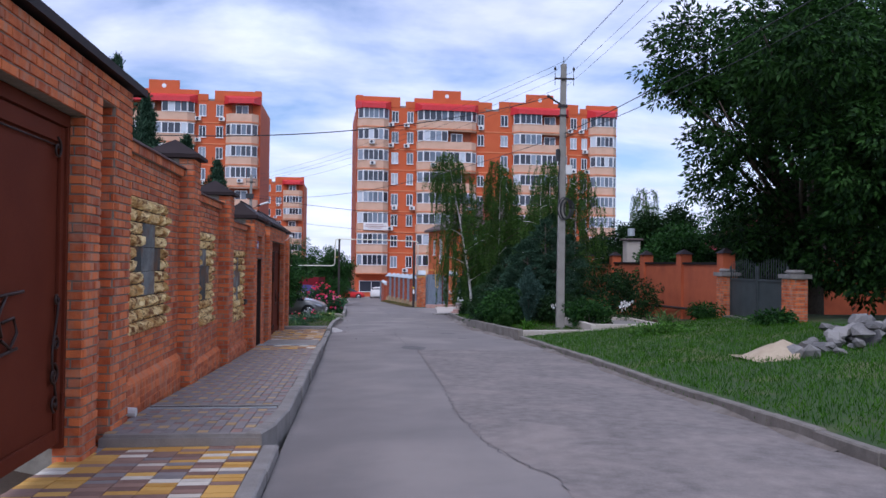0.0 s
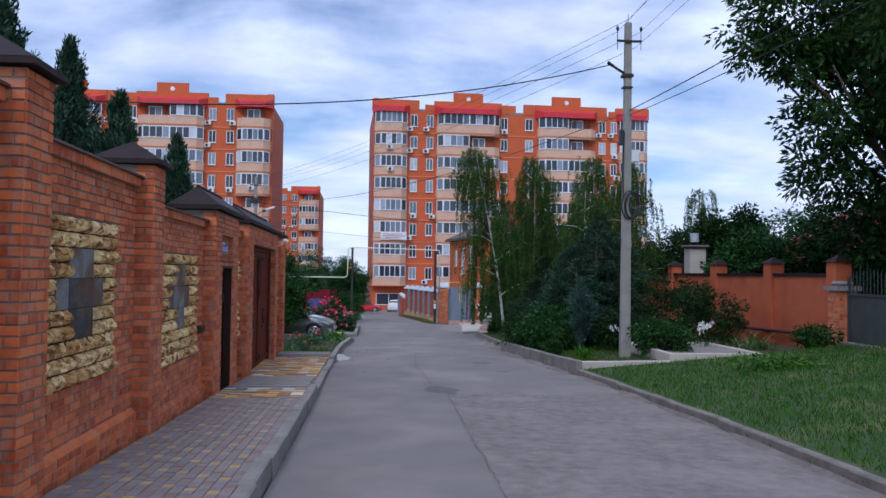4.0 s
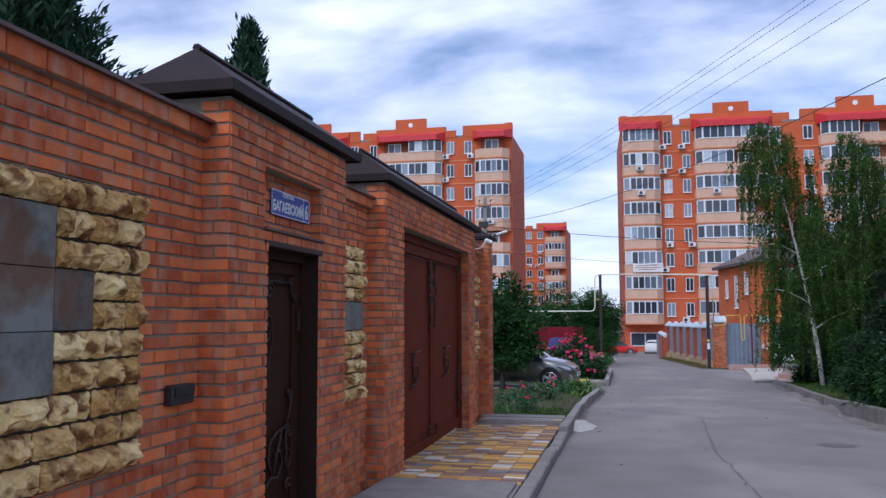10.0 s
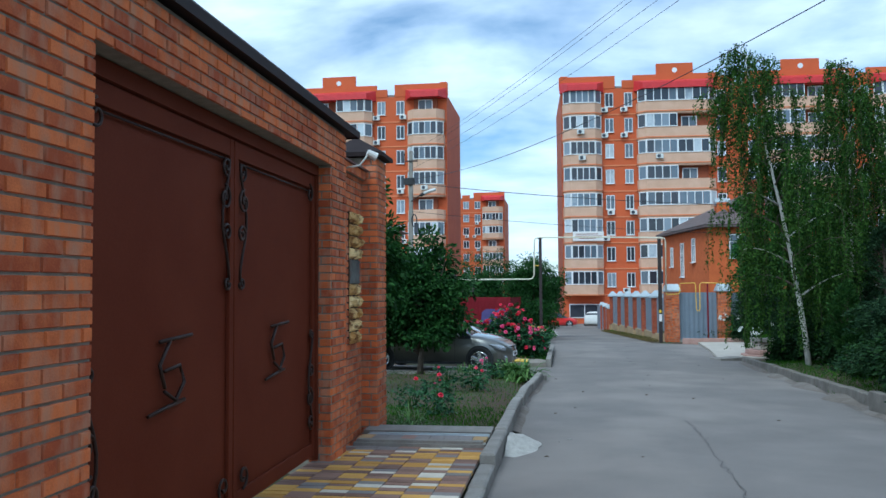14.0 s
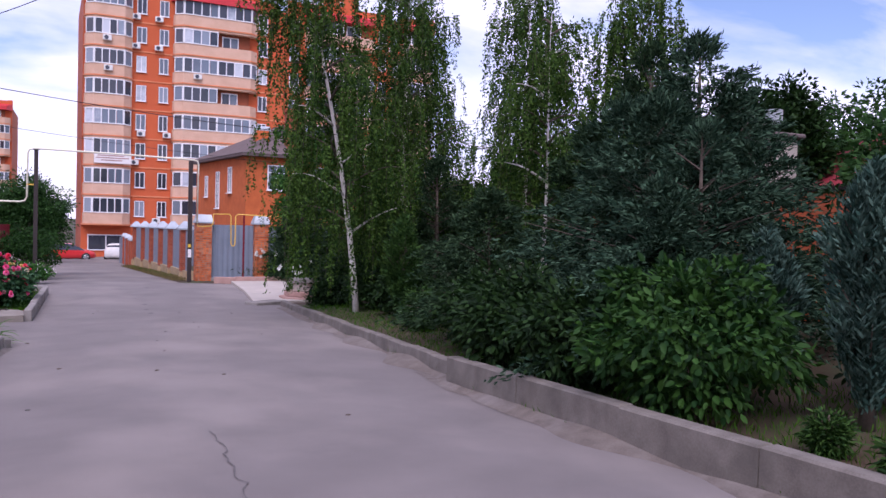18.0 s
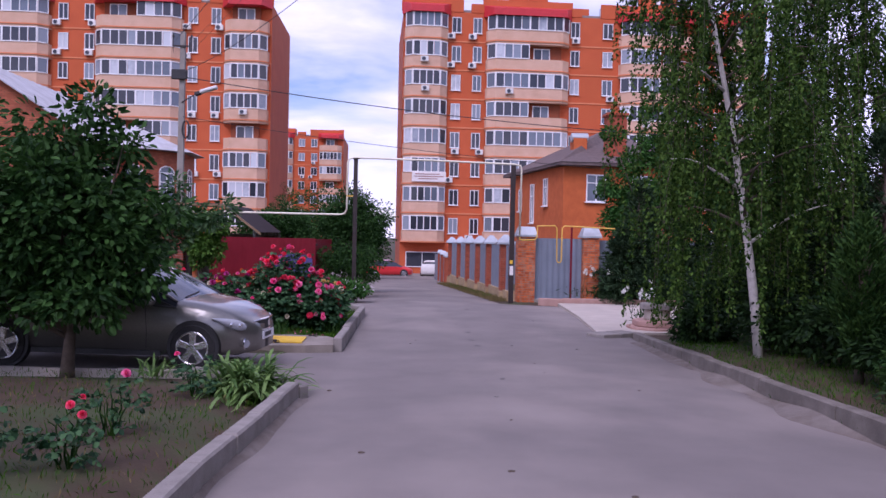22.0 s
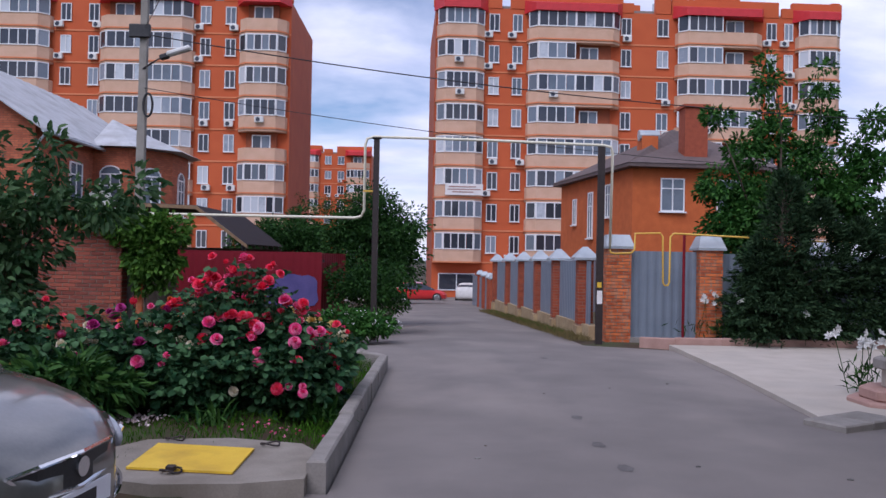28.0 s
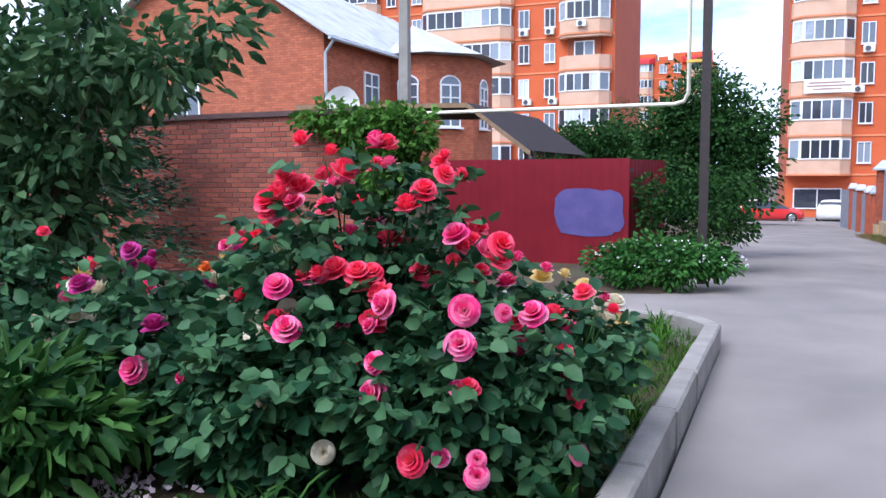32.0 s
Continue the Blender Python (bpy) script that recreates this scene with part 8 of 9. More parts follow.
birch("birch_tree", "weeping birch with a leaning white trunk", on(6.1, 33.2), 8.6, (-1.3, 0.6), 1.9, 34, 0.85, 0.2, sweep=1.1, open_side=(-0.48, -0.88))
birch("birch_tree", "weeping birch behind the leaning one", on(7.6, 34.6), 8.3, (0.3, 0.3), 2.1, 34, 0.9, 0.2)
birch("birch_tree", "low weeping birch above the junipers", on(8.7, 29.6), 6.0, (0.2, 0.2), 1.4, 20, 0.8, 0.3)
birch("birch_tree", "weeping birch among dark shrubs", on(8.3, 37.4), 6.2, (0.4, -0.3), 1.4, 20, 0.9, 0.18)
birch("birch_tree", "thin weeping birch beside the orange fence", on(10.2, 28.9), 6.9, (0.3, 0.1), 1.6, 24, 0.75, 0.3)
birch("birch_tree", "thin birch with sparse foliage behind the fence", on(15.7, 35.0), 7.0, (0.5, 0.2), 1.6, 20, 0.55, 0.3)
birch("birch_tree", "slender birch at the back of the garden", on(9.9, 32.5), 8.0, (0.2, 0.2), 1.45, 24, 0.75, 0.25)
conifer("spreading_juniper", "large blue-green spreading conifer in the garden", on(7.7, 24.2), 4.1, 2.1, NEEDLE_BLUE, 620, 120, 0.085, 0.7, jag=0.9, leaders=((0, 0, 1.0, 0.7), (-0.9, -0.3, 0.78, 0.65), (0.9, 0.2, 0.86, 0.65), (0.1, -0.9, 0.66, 0.7), (-0.5, 0.9, 0.82, 0.6)))
conifer("spreading_juniper", "tall dark conifer behind the spreading one", on(8.5, 26.2), 4.5, 1.6, NEEDLE_DARK, 380, 110, 0.09, 0.6, jag=0.9, leaders=((0, 0, 1.0, 0.8), (0.9, 0.3, 0.8, 0.7), (-0.8, 0.4, 0.72, 0.7)))
conifer("spreading_juniper", "spreading blue-green juniper beside the kerb bushes", on(6.7, 23.0), 2.8, 1.5, NEEDLE_BLUE, 330, 120, 0.08, 0.7, jag=0.9, leaders=((0, 0, 1.0, 0.75), (-0.7, -0.2, 0.75, 0.7), (0.6, 0.4, 0.85, 0.7)))
conifer("spreading_juniper", "dark juniper mound beside the birch", on(6.3, 27.3), 2.3, 1.15, NEEDLE_DARK, 220, 90, 0.08, 0.3, jag=0.6)
conifer("spreading_juniper", "tall dark juniper behind the leaning birch", on(7.9, 33.0), 3.4, 1.25, NEEDLE_DARK, 340, 90, 0.09, 0.4, jag=0.8, leaders=((0, 0, 1.0, 0.8), (0.8, 0.5, 0.85, 0.8), (-0.5, 0.5, 0.65, 0.8)))
conifer("column_juniper", "slim blue-green juniper beside the kerb", on(6.15, 20.4), 2.0, 0.50, NEEDLE_SILVER, 300, 70, 0.075, 0.0, "column", jag=0.6)
conifer("column_juniper", "slim blue-green juniper before the bushes", on(6.9, 22.2), 1.5, 0.45, NEEDLE_SILVER, 220, 70, 0.075, 0.0, "column", jag=0.6)
conifer("thuja", "bright green cone-shaped thuja", on(6.15, 30.6), 1.95, 0.52, THUJA, 260, 50, 0.08, 0.0, "column")
conifer("thuja_ball", "small clipped thuja ball beside the kerb", on(5.0, 19.1), 0.5, 0.27, THUJA, 130, 40, 0.06, 0.0, "ball")
conifer("thuja_ball", "tiny clipped thuja ball beside the kerb", on(5.3, 20.05), 0.3, 0.17, THUJA, 70, 40, 0.05, 0.0, "ball")
conifer("thuja_ball", "rounded thuja under the birch", on(6.0, 29.2), 0.75, 0.42, THUJA, 150, 44, 0.07, 0.0, "ball")
conifer("shrub_pine", "dense dark pine shrub before the grey gate", on(8.3, 47.15), 4.0, 0.95, NEEDLE_DARK, 900, 60, 0.13, 0.2, leaders=((0.1, 0, 1.0, 1.0), (-0.5, 0, 0.6, 0.9), (0.9, 0, 0.82, 1.0), (1.8, 0, 0.72, 1.0), (-0.2, -0.2, 0.45, 1.1), (2.7, 0, 0.8, 1.0)))
conifer("blue_spruce", "blue spruce beside the brick yard wall", on(-9.6, 43.3), 4.3, 1.3, NEEDLE_BLUE, 300, 46, 0.12, 0.3)
for x, y, h, r in ((-5.2, 11.6, 5.9, 0.62), (-4.06, 10.66, 4.8, 0.46), (-3.82, 13.5, 4.65, 0.52), (-5.0, 8.4, 5.9, 0.6)):
    conifer("thuja_tree", "tall dark thuja rising behind the brick wall", on(x, y), h, r * 1.35, NEEDLE_BLUE, 560, 90, 0.085, 0.0, "column", "thujas behind the wall", jag=0.8)


def bush(label, at, rx, ry, h, leaf=None, n=60, per=44, ll=0.095, name="bush"):
    return broad_tree(name, label, at, h * 0.3, 0.025, [(0, 0, h * 0.52, rx, ry, h * 0.48)], leaf or LEAF_BUSH, ll, n, per, "bush", "garden bushes", spread=0.22, aspect=0.5, full=True)


bush("dense dark green leafy bush overhanging the kerb", on(5.45, 21.7), 0.9, 1.0, 1.35, n=120)
bush("dense dark green leafy bush overhanging the kerb", on(5.35, 23.2), 0.7, 0.8, 1.1, LEAF_DARK, n=90)
bush("dense dark green leafy bush at the kerb", on(5.40, 24.6), 0.75, 0.8, 1.2, LEAF_DARK, n=95)
bush("dark leafy bush beside the juniper", on(5.8, 25.9), 0.8, 0.9, 1.25, LEAF_DARK, 80)
bush("round leafy bush beside the pole", on(7.7, 18.0), 0.85, 0.8, 0.95, n=70)
bush("leafy bush behind the pole", on(7.5, 20.6), 0.9, 0.9, 1.2, LEAF_DARK, 70)
bush("leafy bush before the orange fence", on(10.0, 20.3), 1.2, 1.1, 1.9, LEAF_DARK, 90)
bush("leafy bush before the orange fence", on(9.9, 23.5), 1.3, 1.1, 2.2, LEAF_DARK, 90)
bush("low green bush by the gate", on(11.0, 16.4), 0.5, 0.4, 0.45, n=30)
bush("low yellowish weeds in the grass", on(8.4, 13.2), 0.9, 0.4, 0.16, LEAF_VINE, 22)
bush("low bush by the retaining wall", on(11.2, 12.4), 0.5, 0.4, 0.3, n=24)
lowb = bush("low bush with small white flowers at the lane side", on(-1.45, 46.2), 1.15, 0.6, 0.62, LEAF_WALNUT, n=90)
fl = shell(90, 0.9) * np.array((1.15, 0.6, 0.32)) + np.array((0, 0, 0.34))
fl = fl[fl[:, 2] > 0.3]
stuff(put("flowers", leaf_mesh("flowers", np.repeat(fl, 3, axis=0) + NR.normal(size=(len(fl) * 3, 3)) * 0.02, NR.normal(size=(len(fl) * 3, 3)), 0.035, 0.03, LILY), lowb, "small white flowers"))
bush("lilac bush beside the gas pipe post", on(-1.35, 49.3), 1.15, 1.1, 1.9, n=110)
bush("dark bush under the birch", on(6.9, 31.8), 0.8, 0.8, 1.0, LEAF_DARK, 70)
bush("dark bush under the birch", on(6.7, 33.6), 0.8, 0.8, 1.1, LEAF_DARK, 80)
bush("dark bush under the birch", on(7.3, 35.2), 0.9, 0.9, 1.5, LEAF_DARK, 90)
bush("dark bush under the birch", on(6.5, 30.1), 0.55, 0.6, 0.7, LEAF_DARK, 50)
bush("dark bush behind the planter", on(8.7, 38.7), 1.2, 0.8, 2.1, LEAF_DARK, 130)


bush("dark bush beside the planter", on(7.0, 37.5), 0.7, 0.7, 1.1, LEAF_DARK, 80)
bush("low dark bush beside the planter", on(6.4, 36.4), 0.55, 0.6, 0.65, LEAF_DARK, 60)
bush("green bush beside the forecourt", on(9.0, 40.5), 1.0, 0.9, 1.5, LEAF_BUSH, 80)
broad_tree("vine", "bright green climbing vine over the gate post", on(-5.5, 45.0), 1.6, 0.025, [(0.2, 0, 1.75, 0.5, 0.3, 0.75), (-0.15, 0, 2.3, 0.55, 0.3, 0.35), (-0.85, -0.05, 2.45, 0.5, 0.25, 0.2), (0.45, 0, 2.2, 0.4, 0.3, 0.35)], LEAF_VINE, 0.11, 130, 40, "vine", "", spread=0.2, aspect=0.75)

# lobes near y -6 are unseen additions that cast shade on the gate
broad_tree("robinia_tree", "large dark overhanging tree beside the gate", on(15.2, 17.2), 3.4, 0.26, [(-3.6, 0.6, 9.0, 2.3, 2.2, 1.7), (-4.4, 0.1, 7.6, 1.4, 1.4, 0.8), (-3.1, -0.8, 6.4, 1.9, 1.9, 1.5), (-2.7, -0.4, 4.6, 1.8, 1.8, 1.1), (-1.3, 0.3, 3.0, 1.9, 1.9, 1.5), (-4.2, -6.0, 7.6, 1.9, 2.2, 1.6), (-2.2, -6.0, 5.0, 2.0, 2.2, 2.0), (0.2, 0.6, 3.0, 2.2, 2.2, 2.0), (0.6, 0.3, 8.8, 3.6, 3.2, 2.8), (1.2, -3.0, 5.4, 2.8, 2.8, 2.8), (-1.2, -4.4, 2.7, 1.9, 2.0, 2.1), (-1.6, -3.6, 7.6, 2.6, 2.6, 2.4), (0.4, -6.5, 4.6, 2.2, 2.2, 3.2)], LEAF_ROBINIA, 0.20, 1700, 58, spread=0.42, aspect=0.42)
for x, y, h, r in ((14.4, 30.0, 5.2, 0.75), (16.0, 30.4, 5.4, 0.75), (13.6, 24.8, 3.9, 1.3), (16.5, 24, 4.6, 2.2), (15.0, 33.5, 4.8, 2.2), (14.2, 37.5, 4.6, 2.1), (18.5, 30, 5.6, 2.6), (17.0, 42, 5.6, 2.6), (14.0, 44.0, 4.2, 1.9), (20.5, 19, 5.6, 2.8), (19, 9, 7.0, 3.2), (17, 3, 6.0, 3.0), (24, 36, 6.5, 3.2), (26, 24, 6, 3.2)):
    broad_tree("garden_tree", "dark green leafy tree behind the orange fence", on(x, y), h * 0.35, 0.12, [(0, 0, h * 0.6, r, r, h * 0.38), (r * 0.5, -r * 0.3, h * 0.45, r * 0.7, r * 0.7, h * 0.3), (-r * 0.5, r * 0.2, h * 0.5, r * 0.7, r * 0.7, h * 0.32)], LEAF_DARK if R.random() < 0.6 else LEAF_MID, 0.16, 330, 46, group="trees behind the fence", spread=0.42)
broad_tree("walnut_tree", "tall green tree before the orange house", on(10.9, 54.0), 3.2, 0.13, [(0, 0, 4.0, 1.5, 1.2, 1.0), (-1.5, 0, 4.6, 0.8, 0.7, 0.6), (-0.9, 0, 5.6, 0.6, 0.6, 0.6), (-1.7, 0, 6.6, 0.5, 0.5, 0.35), (0, 0, 6.4, 0.6, 0.6, 0.9), (-0.1, 0, 7.9, 0.4, 0.4, 0.8), (1.2, 0, 5.4, 0.8, 0.7, 0.7), (1.7, 0, 6.6, 0.6, 0.5, 0.6), (1.6, 0, 7.8, 0.35, 0.35, 0.8), (2.6, 0, 5.9, 0.6, 0.5, 0.4), (2.4, 0, 4.4, 1.0, 0.9, 0.8), (3.4, 0, 5.2, 0.8, 0.7, 0.6), (3.5, 0, 6.5, 0.5, 0.5, 0.5), (3.3, 0, 3.6, 0.9, 0.8, 0.7), (-0.9, 0, 3.2, 1.2, 1.0, 0.8)], LEAF_WALNUT, 0.17, 600, 42, spread=0.28)
broad_tree("garden_tree", "dark green tree at the forecourt", on(13.8, 49.8), 2.2, 0.12, [(0, 0, 3.0, 1.9, 1.7, 1.6), (0.6, 0, 4.4, 1.3, 1.3, 1.2)], LEAF_DARK, 0.12, 150, 44, group="forecourt trees")
broad_tree("garden_tree", "tall dense tree beside the lane", on(-1.5, 52.6), 1.8, 0.11, [(0.1, 0, 2.0, 1.45, 1.2, 1.3), (0.7, 0, 2.7, 0.9, 0.9, 0.9), (-0.2, 0, 3.4, 0.8, 0.8, 0.8), (-0.8, 0, 2.6, 0.6, 0.7, 0.7)], LEAF_MID, 0.12, 380, 46, group="trees beyond the roses")
for x, y, h, r in ((-4.7, 57.5, 3.7, 1.25), (-6.0, 58.2, 3.5, 1.15), (-6.0, 75, 6.5, 2.6), (-3.2, 80, 6.0, 2.0)):
    broad_tree("garden_tree", "green tree behind the red fence", on(x, y), h * 0.35, 0.1, [(0, 0, h * 0.62, r, r, h * 0.38), (r * 0.5, 0, h * 0.5, r * 0.7, r * 0.7, h * 0.3)], LEAF_MID, 0.14, 220, 44, group="trees beyond the roses")
broad_tree("cherry_tree", "small dark cherry tree beside the parked car", on(-3.8, 31.55), 0.75, 0.075, [(-0.3, 0, 2.0, 1.35, 1.0, 0.9), (0.55, -0.1, 1.6, 0.65, 0.7, 0.6), (0.2, -0.3, 1.05, 0.8, 0.7, 0.35), (-1.3, -0.2, 0.95, 0.9, 0.7, 0.4), (0.35, 0.0, 2.5, 0.6, 0.6, 0.45), (-1.6, 0.0, 1.75, 1.25, 1.1, 0.95), (-0.2, 0, 3.05, 0.6, 0.6, 0.4), (0.3, 0, 3.3, 0.16, 0.16, 0.4), (-1.1, 0, 3.0, 0.3, 0.3, 0.5), (0.7, 0, 2.9, 0.18, 0.18, 0.35), (1.0, 0.1, 2.05, 0.4, 0.35, 0.22), (0.95, -0.1, 1.35, 0.4, 0.35, 0.22), (-2.4, 0, 2.5, 0.5, 0.5, 0.3)], LEAF_MID, 0.115, 520, 44, spread=0.25, aspect=0.52, full=True)
broad_tree("young_tree", "slim young fruit tree behind the end of the brick wall", on(-3.8, 25.8), 1.4, 0.05, [(0, 0, 2.5, 0.62, 0.62, 1.1), (0, 0, 3.65, 0.32, 0.32, 0.5)], LEAF_MID, 0.11, 150, 44, spread=0.25)
broad_tree("peach_tree", "small peach tree behind the roses", on(-5.3, 38.6), 0.9, 0.06, [(-0.8, 0, 1.9, 1.1, 0.8, 0.7), (0.4, 0, 2.0, 0.8, 0.7, 0.55), (1.25, -0.1, 2.3, 0.7, 0.4, 0.3), (1.8, -0.1, 2.45, 0.5, 0.35, 0.22), (0.1, 0, 1.35, 0.8, 0.7, 0.45), (-1.4, 0, 1.4, 0.9, 0.8, 0.8), (-0.9, 0, 2.75, 0.16, 0.16, 0.55), (0.1, 0, 2.75, 0.14, 0.14, 0.5), (0.9, 0, 2.85, 0.14, 0.14, 0.4), (-1.7, 0, 2.6, 0.3, 0.3, 0.6)], LEAF_PEACH, 0.125, 340, 32, spread=0.26, aspect=0.46, full=True)

# roses
rose_bush("tall rose bush covered in coral red and pink blooms", on(-1.95, 37.95), 1.76, 0.74, 0.55, 60, 4200, ("red", "red", "red", "pink"), 110, 1, 0.085, 0.94)
rose_bush("rose bush with large pink blooms at the front of the bed", on(-1.35, 37.72), 1.02, 0.52, 0.48, 38, 4000, ("pink", "pink", "pink", "red"), 36, 2, 0.09, 0.5)
rose_bush("rose bush with white, magenta and lilac blooms", on(-2.95, 37.75), 1.2, 0.85, 0.6, 44, 4400, ("white", "purple", "pink", "white", "purple"), 56, 3, 0.095, 0.8)
rose_bush("pale yellow rose bush behind the pink one", on(-1.22, 38.75), 1.05, 0.4, 0.45, 26, 2200, ("yellow", "yellow", "white", "yellow"), 34, 4, 0.085, 0.9)
rose_bush("coral rose bush near the kerb", on(-1.05, 38.1), 1.22, 0.35, 0.4, 22, 1800, ("red", "red", "pink"), 18, 18, 0.085, 0.9)
rose_bush("white and orange rose bush", on(-2.95, 38.9), 1.2, 0.7, 0.6, 30, 3000, ("white", "orange", "yellow", "red"), 30, 5, 0.085, 0.7)
rose_bush("pink and cream rose bush beside the parked car", on(-4.35, 37.6), 1.2, 0.8, 0.6, 34, 3800, ("pink", "yellow", "white", "pink", "red"), 40, 6, 0.09, 0.75)
rose_bush("tall bright pink rose bush", on(-5.5, 38.6), 1.55, 0.7, 0.6, 28, 3000, ("pink", "pink", "red"), 40, 7, 0.085, 0.85)
rose_bush("low leafy rose bush with few blooms", on(-2.25, 37.5), 0.85, 0.55, 0.35, 30, 3000, ("pink", "pink", "white"), 6, 8, 0.10, 0.4)
rose_bush("low leafy rose bush with few blooms", on(-3.75, 37.3), 0.8, 0.6, 0.4, 28, 2800, ("white", "pink"), 5, 9, 0.10, 0.4)
broad_tree("peony_clump", "dense dark green peony clump before the roses", on(-3.35, 36.95), 0.15, 0.012, [(0, 0, 0.32, 0.62, 0.5, 0.34)], PEONY, 0.15, 90, 26, "plant", spread=0.16, aspect=0.32, full=True)
tuft("weed_clump", "leafy green weeds at the foot of the roses", on(-1.95, 37.0), 60, 0.34, 0.5, PEONY, 0.012)
tuft("weed_clump", "leafy green weeds at the foot of the roses", on(-0.95, 37.55), 80, 0.40, 0.4, PEONY, 0.014)
blades("fallen_petals", "pale fallen rose petals on the soil", lambda: (R.gauss(-2.9, 0.20), R.gauss(37.0, 0.16)), 260, 0.035, FALLEN, lambda x, y: rise(x, y) + 0.035, 0.018, "petals")
blades("fallen_petals", "pink fallen rose petals on the soil", lambda: (R.gauss(-1.25, 0.22), R.gauss(36.8, 0.14)), 26, 0.03, PETAL_PINK, lambda x, y: rise(x, y) + 0.035, 0.018, "petals")
for x, y, h, col, n, k in ((-1.99, 27.98, 0.50, ("pink",), 1, 11), (-1.92, 26.86, 0.48, ("red",), 3, 12), (-2.45, 26.6, 0.62, ("red",), 1, 13), (-2.35, 24.9, 0.45, ("pink", "red"), 3, 14), (-1.80, 30.0, 0.42, ("pink",), 1, 15), (-2.6, 23.9, 0.4, ("red",), 1, 16), (-2.1, 22.9, 0.4, ("red",), 1, 17)):
    rose_bush("small young rose bush in the lawn", on(x, y), h, 0.17, 0.17, 8, 260, col, n, k, 0.055, 0.95)
tuft("daylily_clump", "large clump of arching strap leaves at the kerb end", on(-1.30, 30.42), 380, 0.76, 0.62, STRAP, 0.024, "plant", "", 0.85)
tuft("iris_clump", "small clump of strap leaves in the lawn", on(-2.6, 31.2), 40, 0.45, 0.3, STRAP, 0.012)
tuft("iris_clump", "small clump of strap leaves in the lawn", on(-2.2, 21.6), 30, 0.4, 0.4, STRAP, 0.010)
tuft("iris_clump", "green strap leaves in the garden bed", on(5.6, 18.1), 60, 0.55, 0.4, GRASS, 0.014)
tuft("iris_clump", "green strap leaves in the garden bed", on(5.9, 19.2), 50, 0.5, 0.4, GRASS, 0.014)
tuft("iris_clump", "grey-green iris leaves by the orange fence", on(10.6, 18.6), 80, 0.7, 0.7, STRAP, 0.016)
for k in range(10):
    tuft("grass_tuft", "tuft of grass along the rose bed kerb", on(-0.78 - 0.35 * R.random(), 38.2 + 0.5 * k), 44, 0.36, 0.22, GRASS, 0.006, "grass", "grass tufts")


def lilies(at, n, h=0.8, spread_=0.35):
    T = empty("lily_clump", at, label="white lilies in flower", category="lilies", group="white lilies")
    P = []
    for k in range(n):
        b = Vector((R.gauss(0, spread_), R.gauss(0, spread_ * 0.6), 0))
        t = b + Vector((R.gauss(0, 0.12), R.gauss(0, 0.12), h * R.uniform(0.75, 1.1)))
        part("stalk", tube([tuple(b), tuple(b.lerp(t, 0.5)), tuple(t)], 0.006, 4), LEAF_BUSH, T)
        for q in range(3):
            P.append((t + Vector((R.gauss(0, 0.07), R.gauss(0, 0.07), R.uniform(-0.12, 0.06)))))
    for p in P:
        d = Vector((R.gauss(0, 1), R.gauss(0, 1) - 0.6, 0.2)).normalized()
        u = d.orthogonal().normalized()
        w = d.cross(u)
        V, F = [], []
        for a in range(6):
            o = u * math.cos(a * math.pi / 3) + w * math.sin(a * math.pi / 3)
            sd = d.cross(o) * 0.019
            q = len(V)
            V += [tuple(p), tuple(p + o * 0.035 + d * 0.04 + sd), tuple(p + o * 0.075 + d * 0.043), tuple(p + o * 0.035 + d * 0.04 - sd)]
            F.append((q, q + 1, q + 2, q + 3))
        put("bloom", raw("bloom", V, F, LILY), T)
    lv = NR.normal(size=(n * 14, 3)) * np.array((spread_, spread_ * 0.6, 0.1)) + np.array((0, 0, 0.2))
    stuff(put("leaves", leaf_mesh("leaves", lv, NR.normal(size=(n * 14, 3)) + np.array((0, 0, 1.0)), 0.2, 0.03, LEAF_BUSH), T))
    return T


lilies(on(7.0, 47.25, 0.1), 9, 1.0, 0.5)
lilies(on(8.3, 47.1, 0.1), 4, 0.8, 0.5)
lilies(on(6.3, 39.95), 5, 0.85, 0.13)
tuft("planter_plant", "low green leaves growing in the stone planter", (6.35, 39.0, level(39) + 0.61), 60, 0.22, 0.5, GRASS, 0.008)
lilies(on(7.0, 29.0), 8, 0.9, 0.4)
lilies(on(7.2, 22.6), 7, 0.8, 0.35)
lilies(on(7.5, 20.0), 6, 0.7, 0.35)
lilies(on(9.3, 19.0), 6, 0.7, 0.5)
lilies(on(9.6, 47.0, 0.1), 4, 0.7, 0.8)

# grass
blades("lawn_grass", "thick green grass on the verge", lambda: (lambda u: (lambda y: (table(LANE_RIGHT, y) + 0.16 + 6.8 * u, y))(R.uniform(-6, 15.9)))(R.random()), 52000, 0.10, GRASS, rise, 0.006)
blades("dry_lawn_grass", "thin dry grass on the lawn", lambda: (lambda x: (x, R.uniform(21.2, 31.7 if x < -2.3 else 30.2)))(R.uniform(-7.5, -1.08)), 3600, 0.05, DRYGRASS, rise, 0.005)
blades("thin_lawn_grass", "patchy green grass on the lawn", lambda: (lambda x: (x, R.choice((R.uniform(21.2, 24), R.uniform(21.2, 31.7 if x < -2.3 else 30.2)))))(R.uniform(-7.5, -1.08)), 16000, 0.07, GRASS, rise, 0.005)
blades("rose_bed_grass", "green grass along the rose bed", lambda: (-0.66 - 1.1 * R.random() ** 1.6, R.uniform(36.2, 43.0)), 3000, 0.10, GRASS, rise, 0.005)
blades("rose_bed_grass", "short grass before the roses", lambda: (R.uniform(-6.5, -0.75), 37.1 - 1.9 * R.random() ** 1.3), 6500, 0.07, GRASS, rise, 0.005)
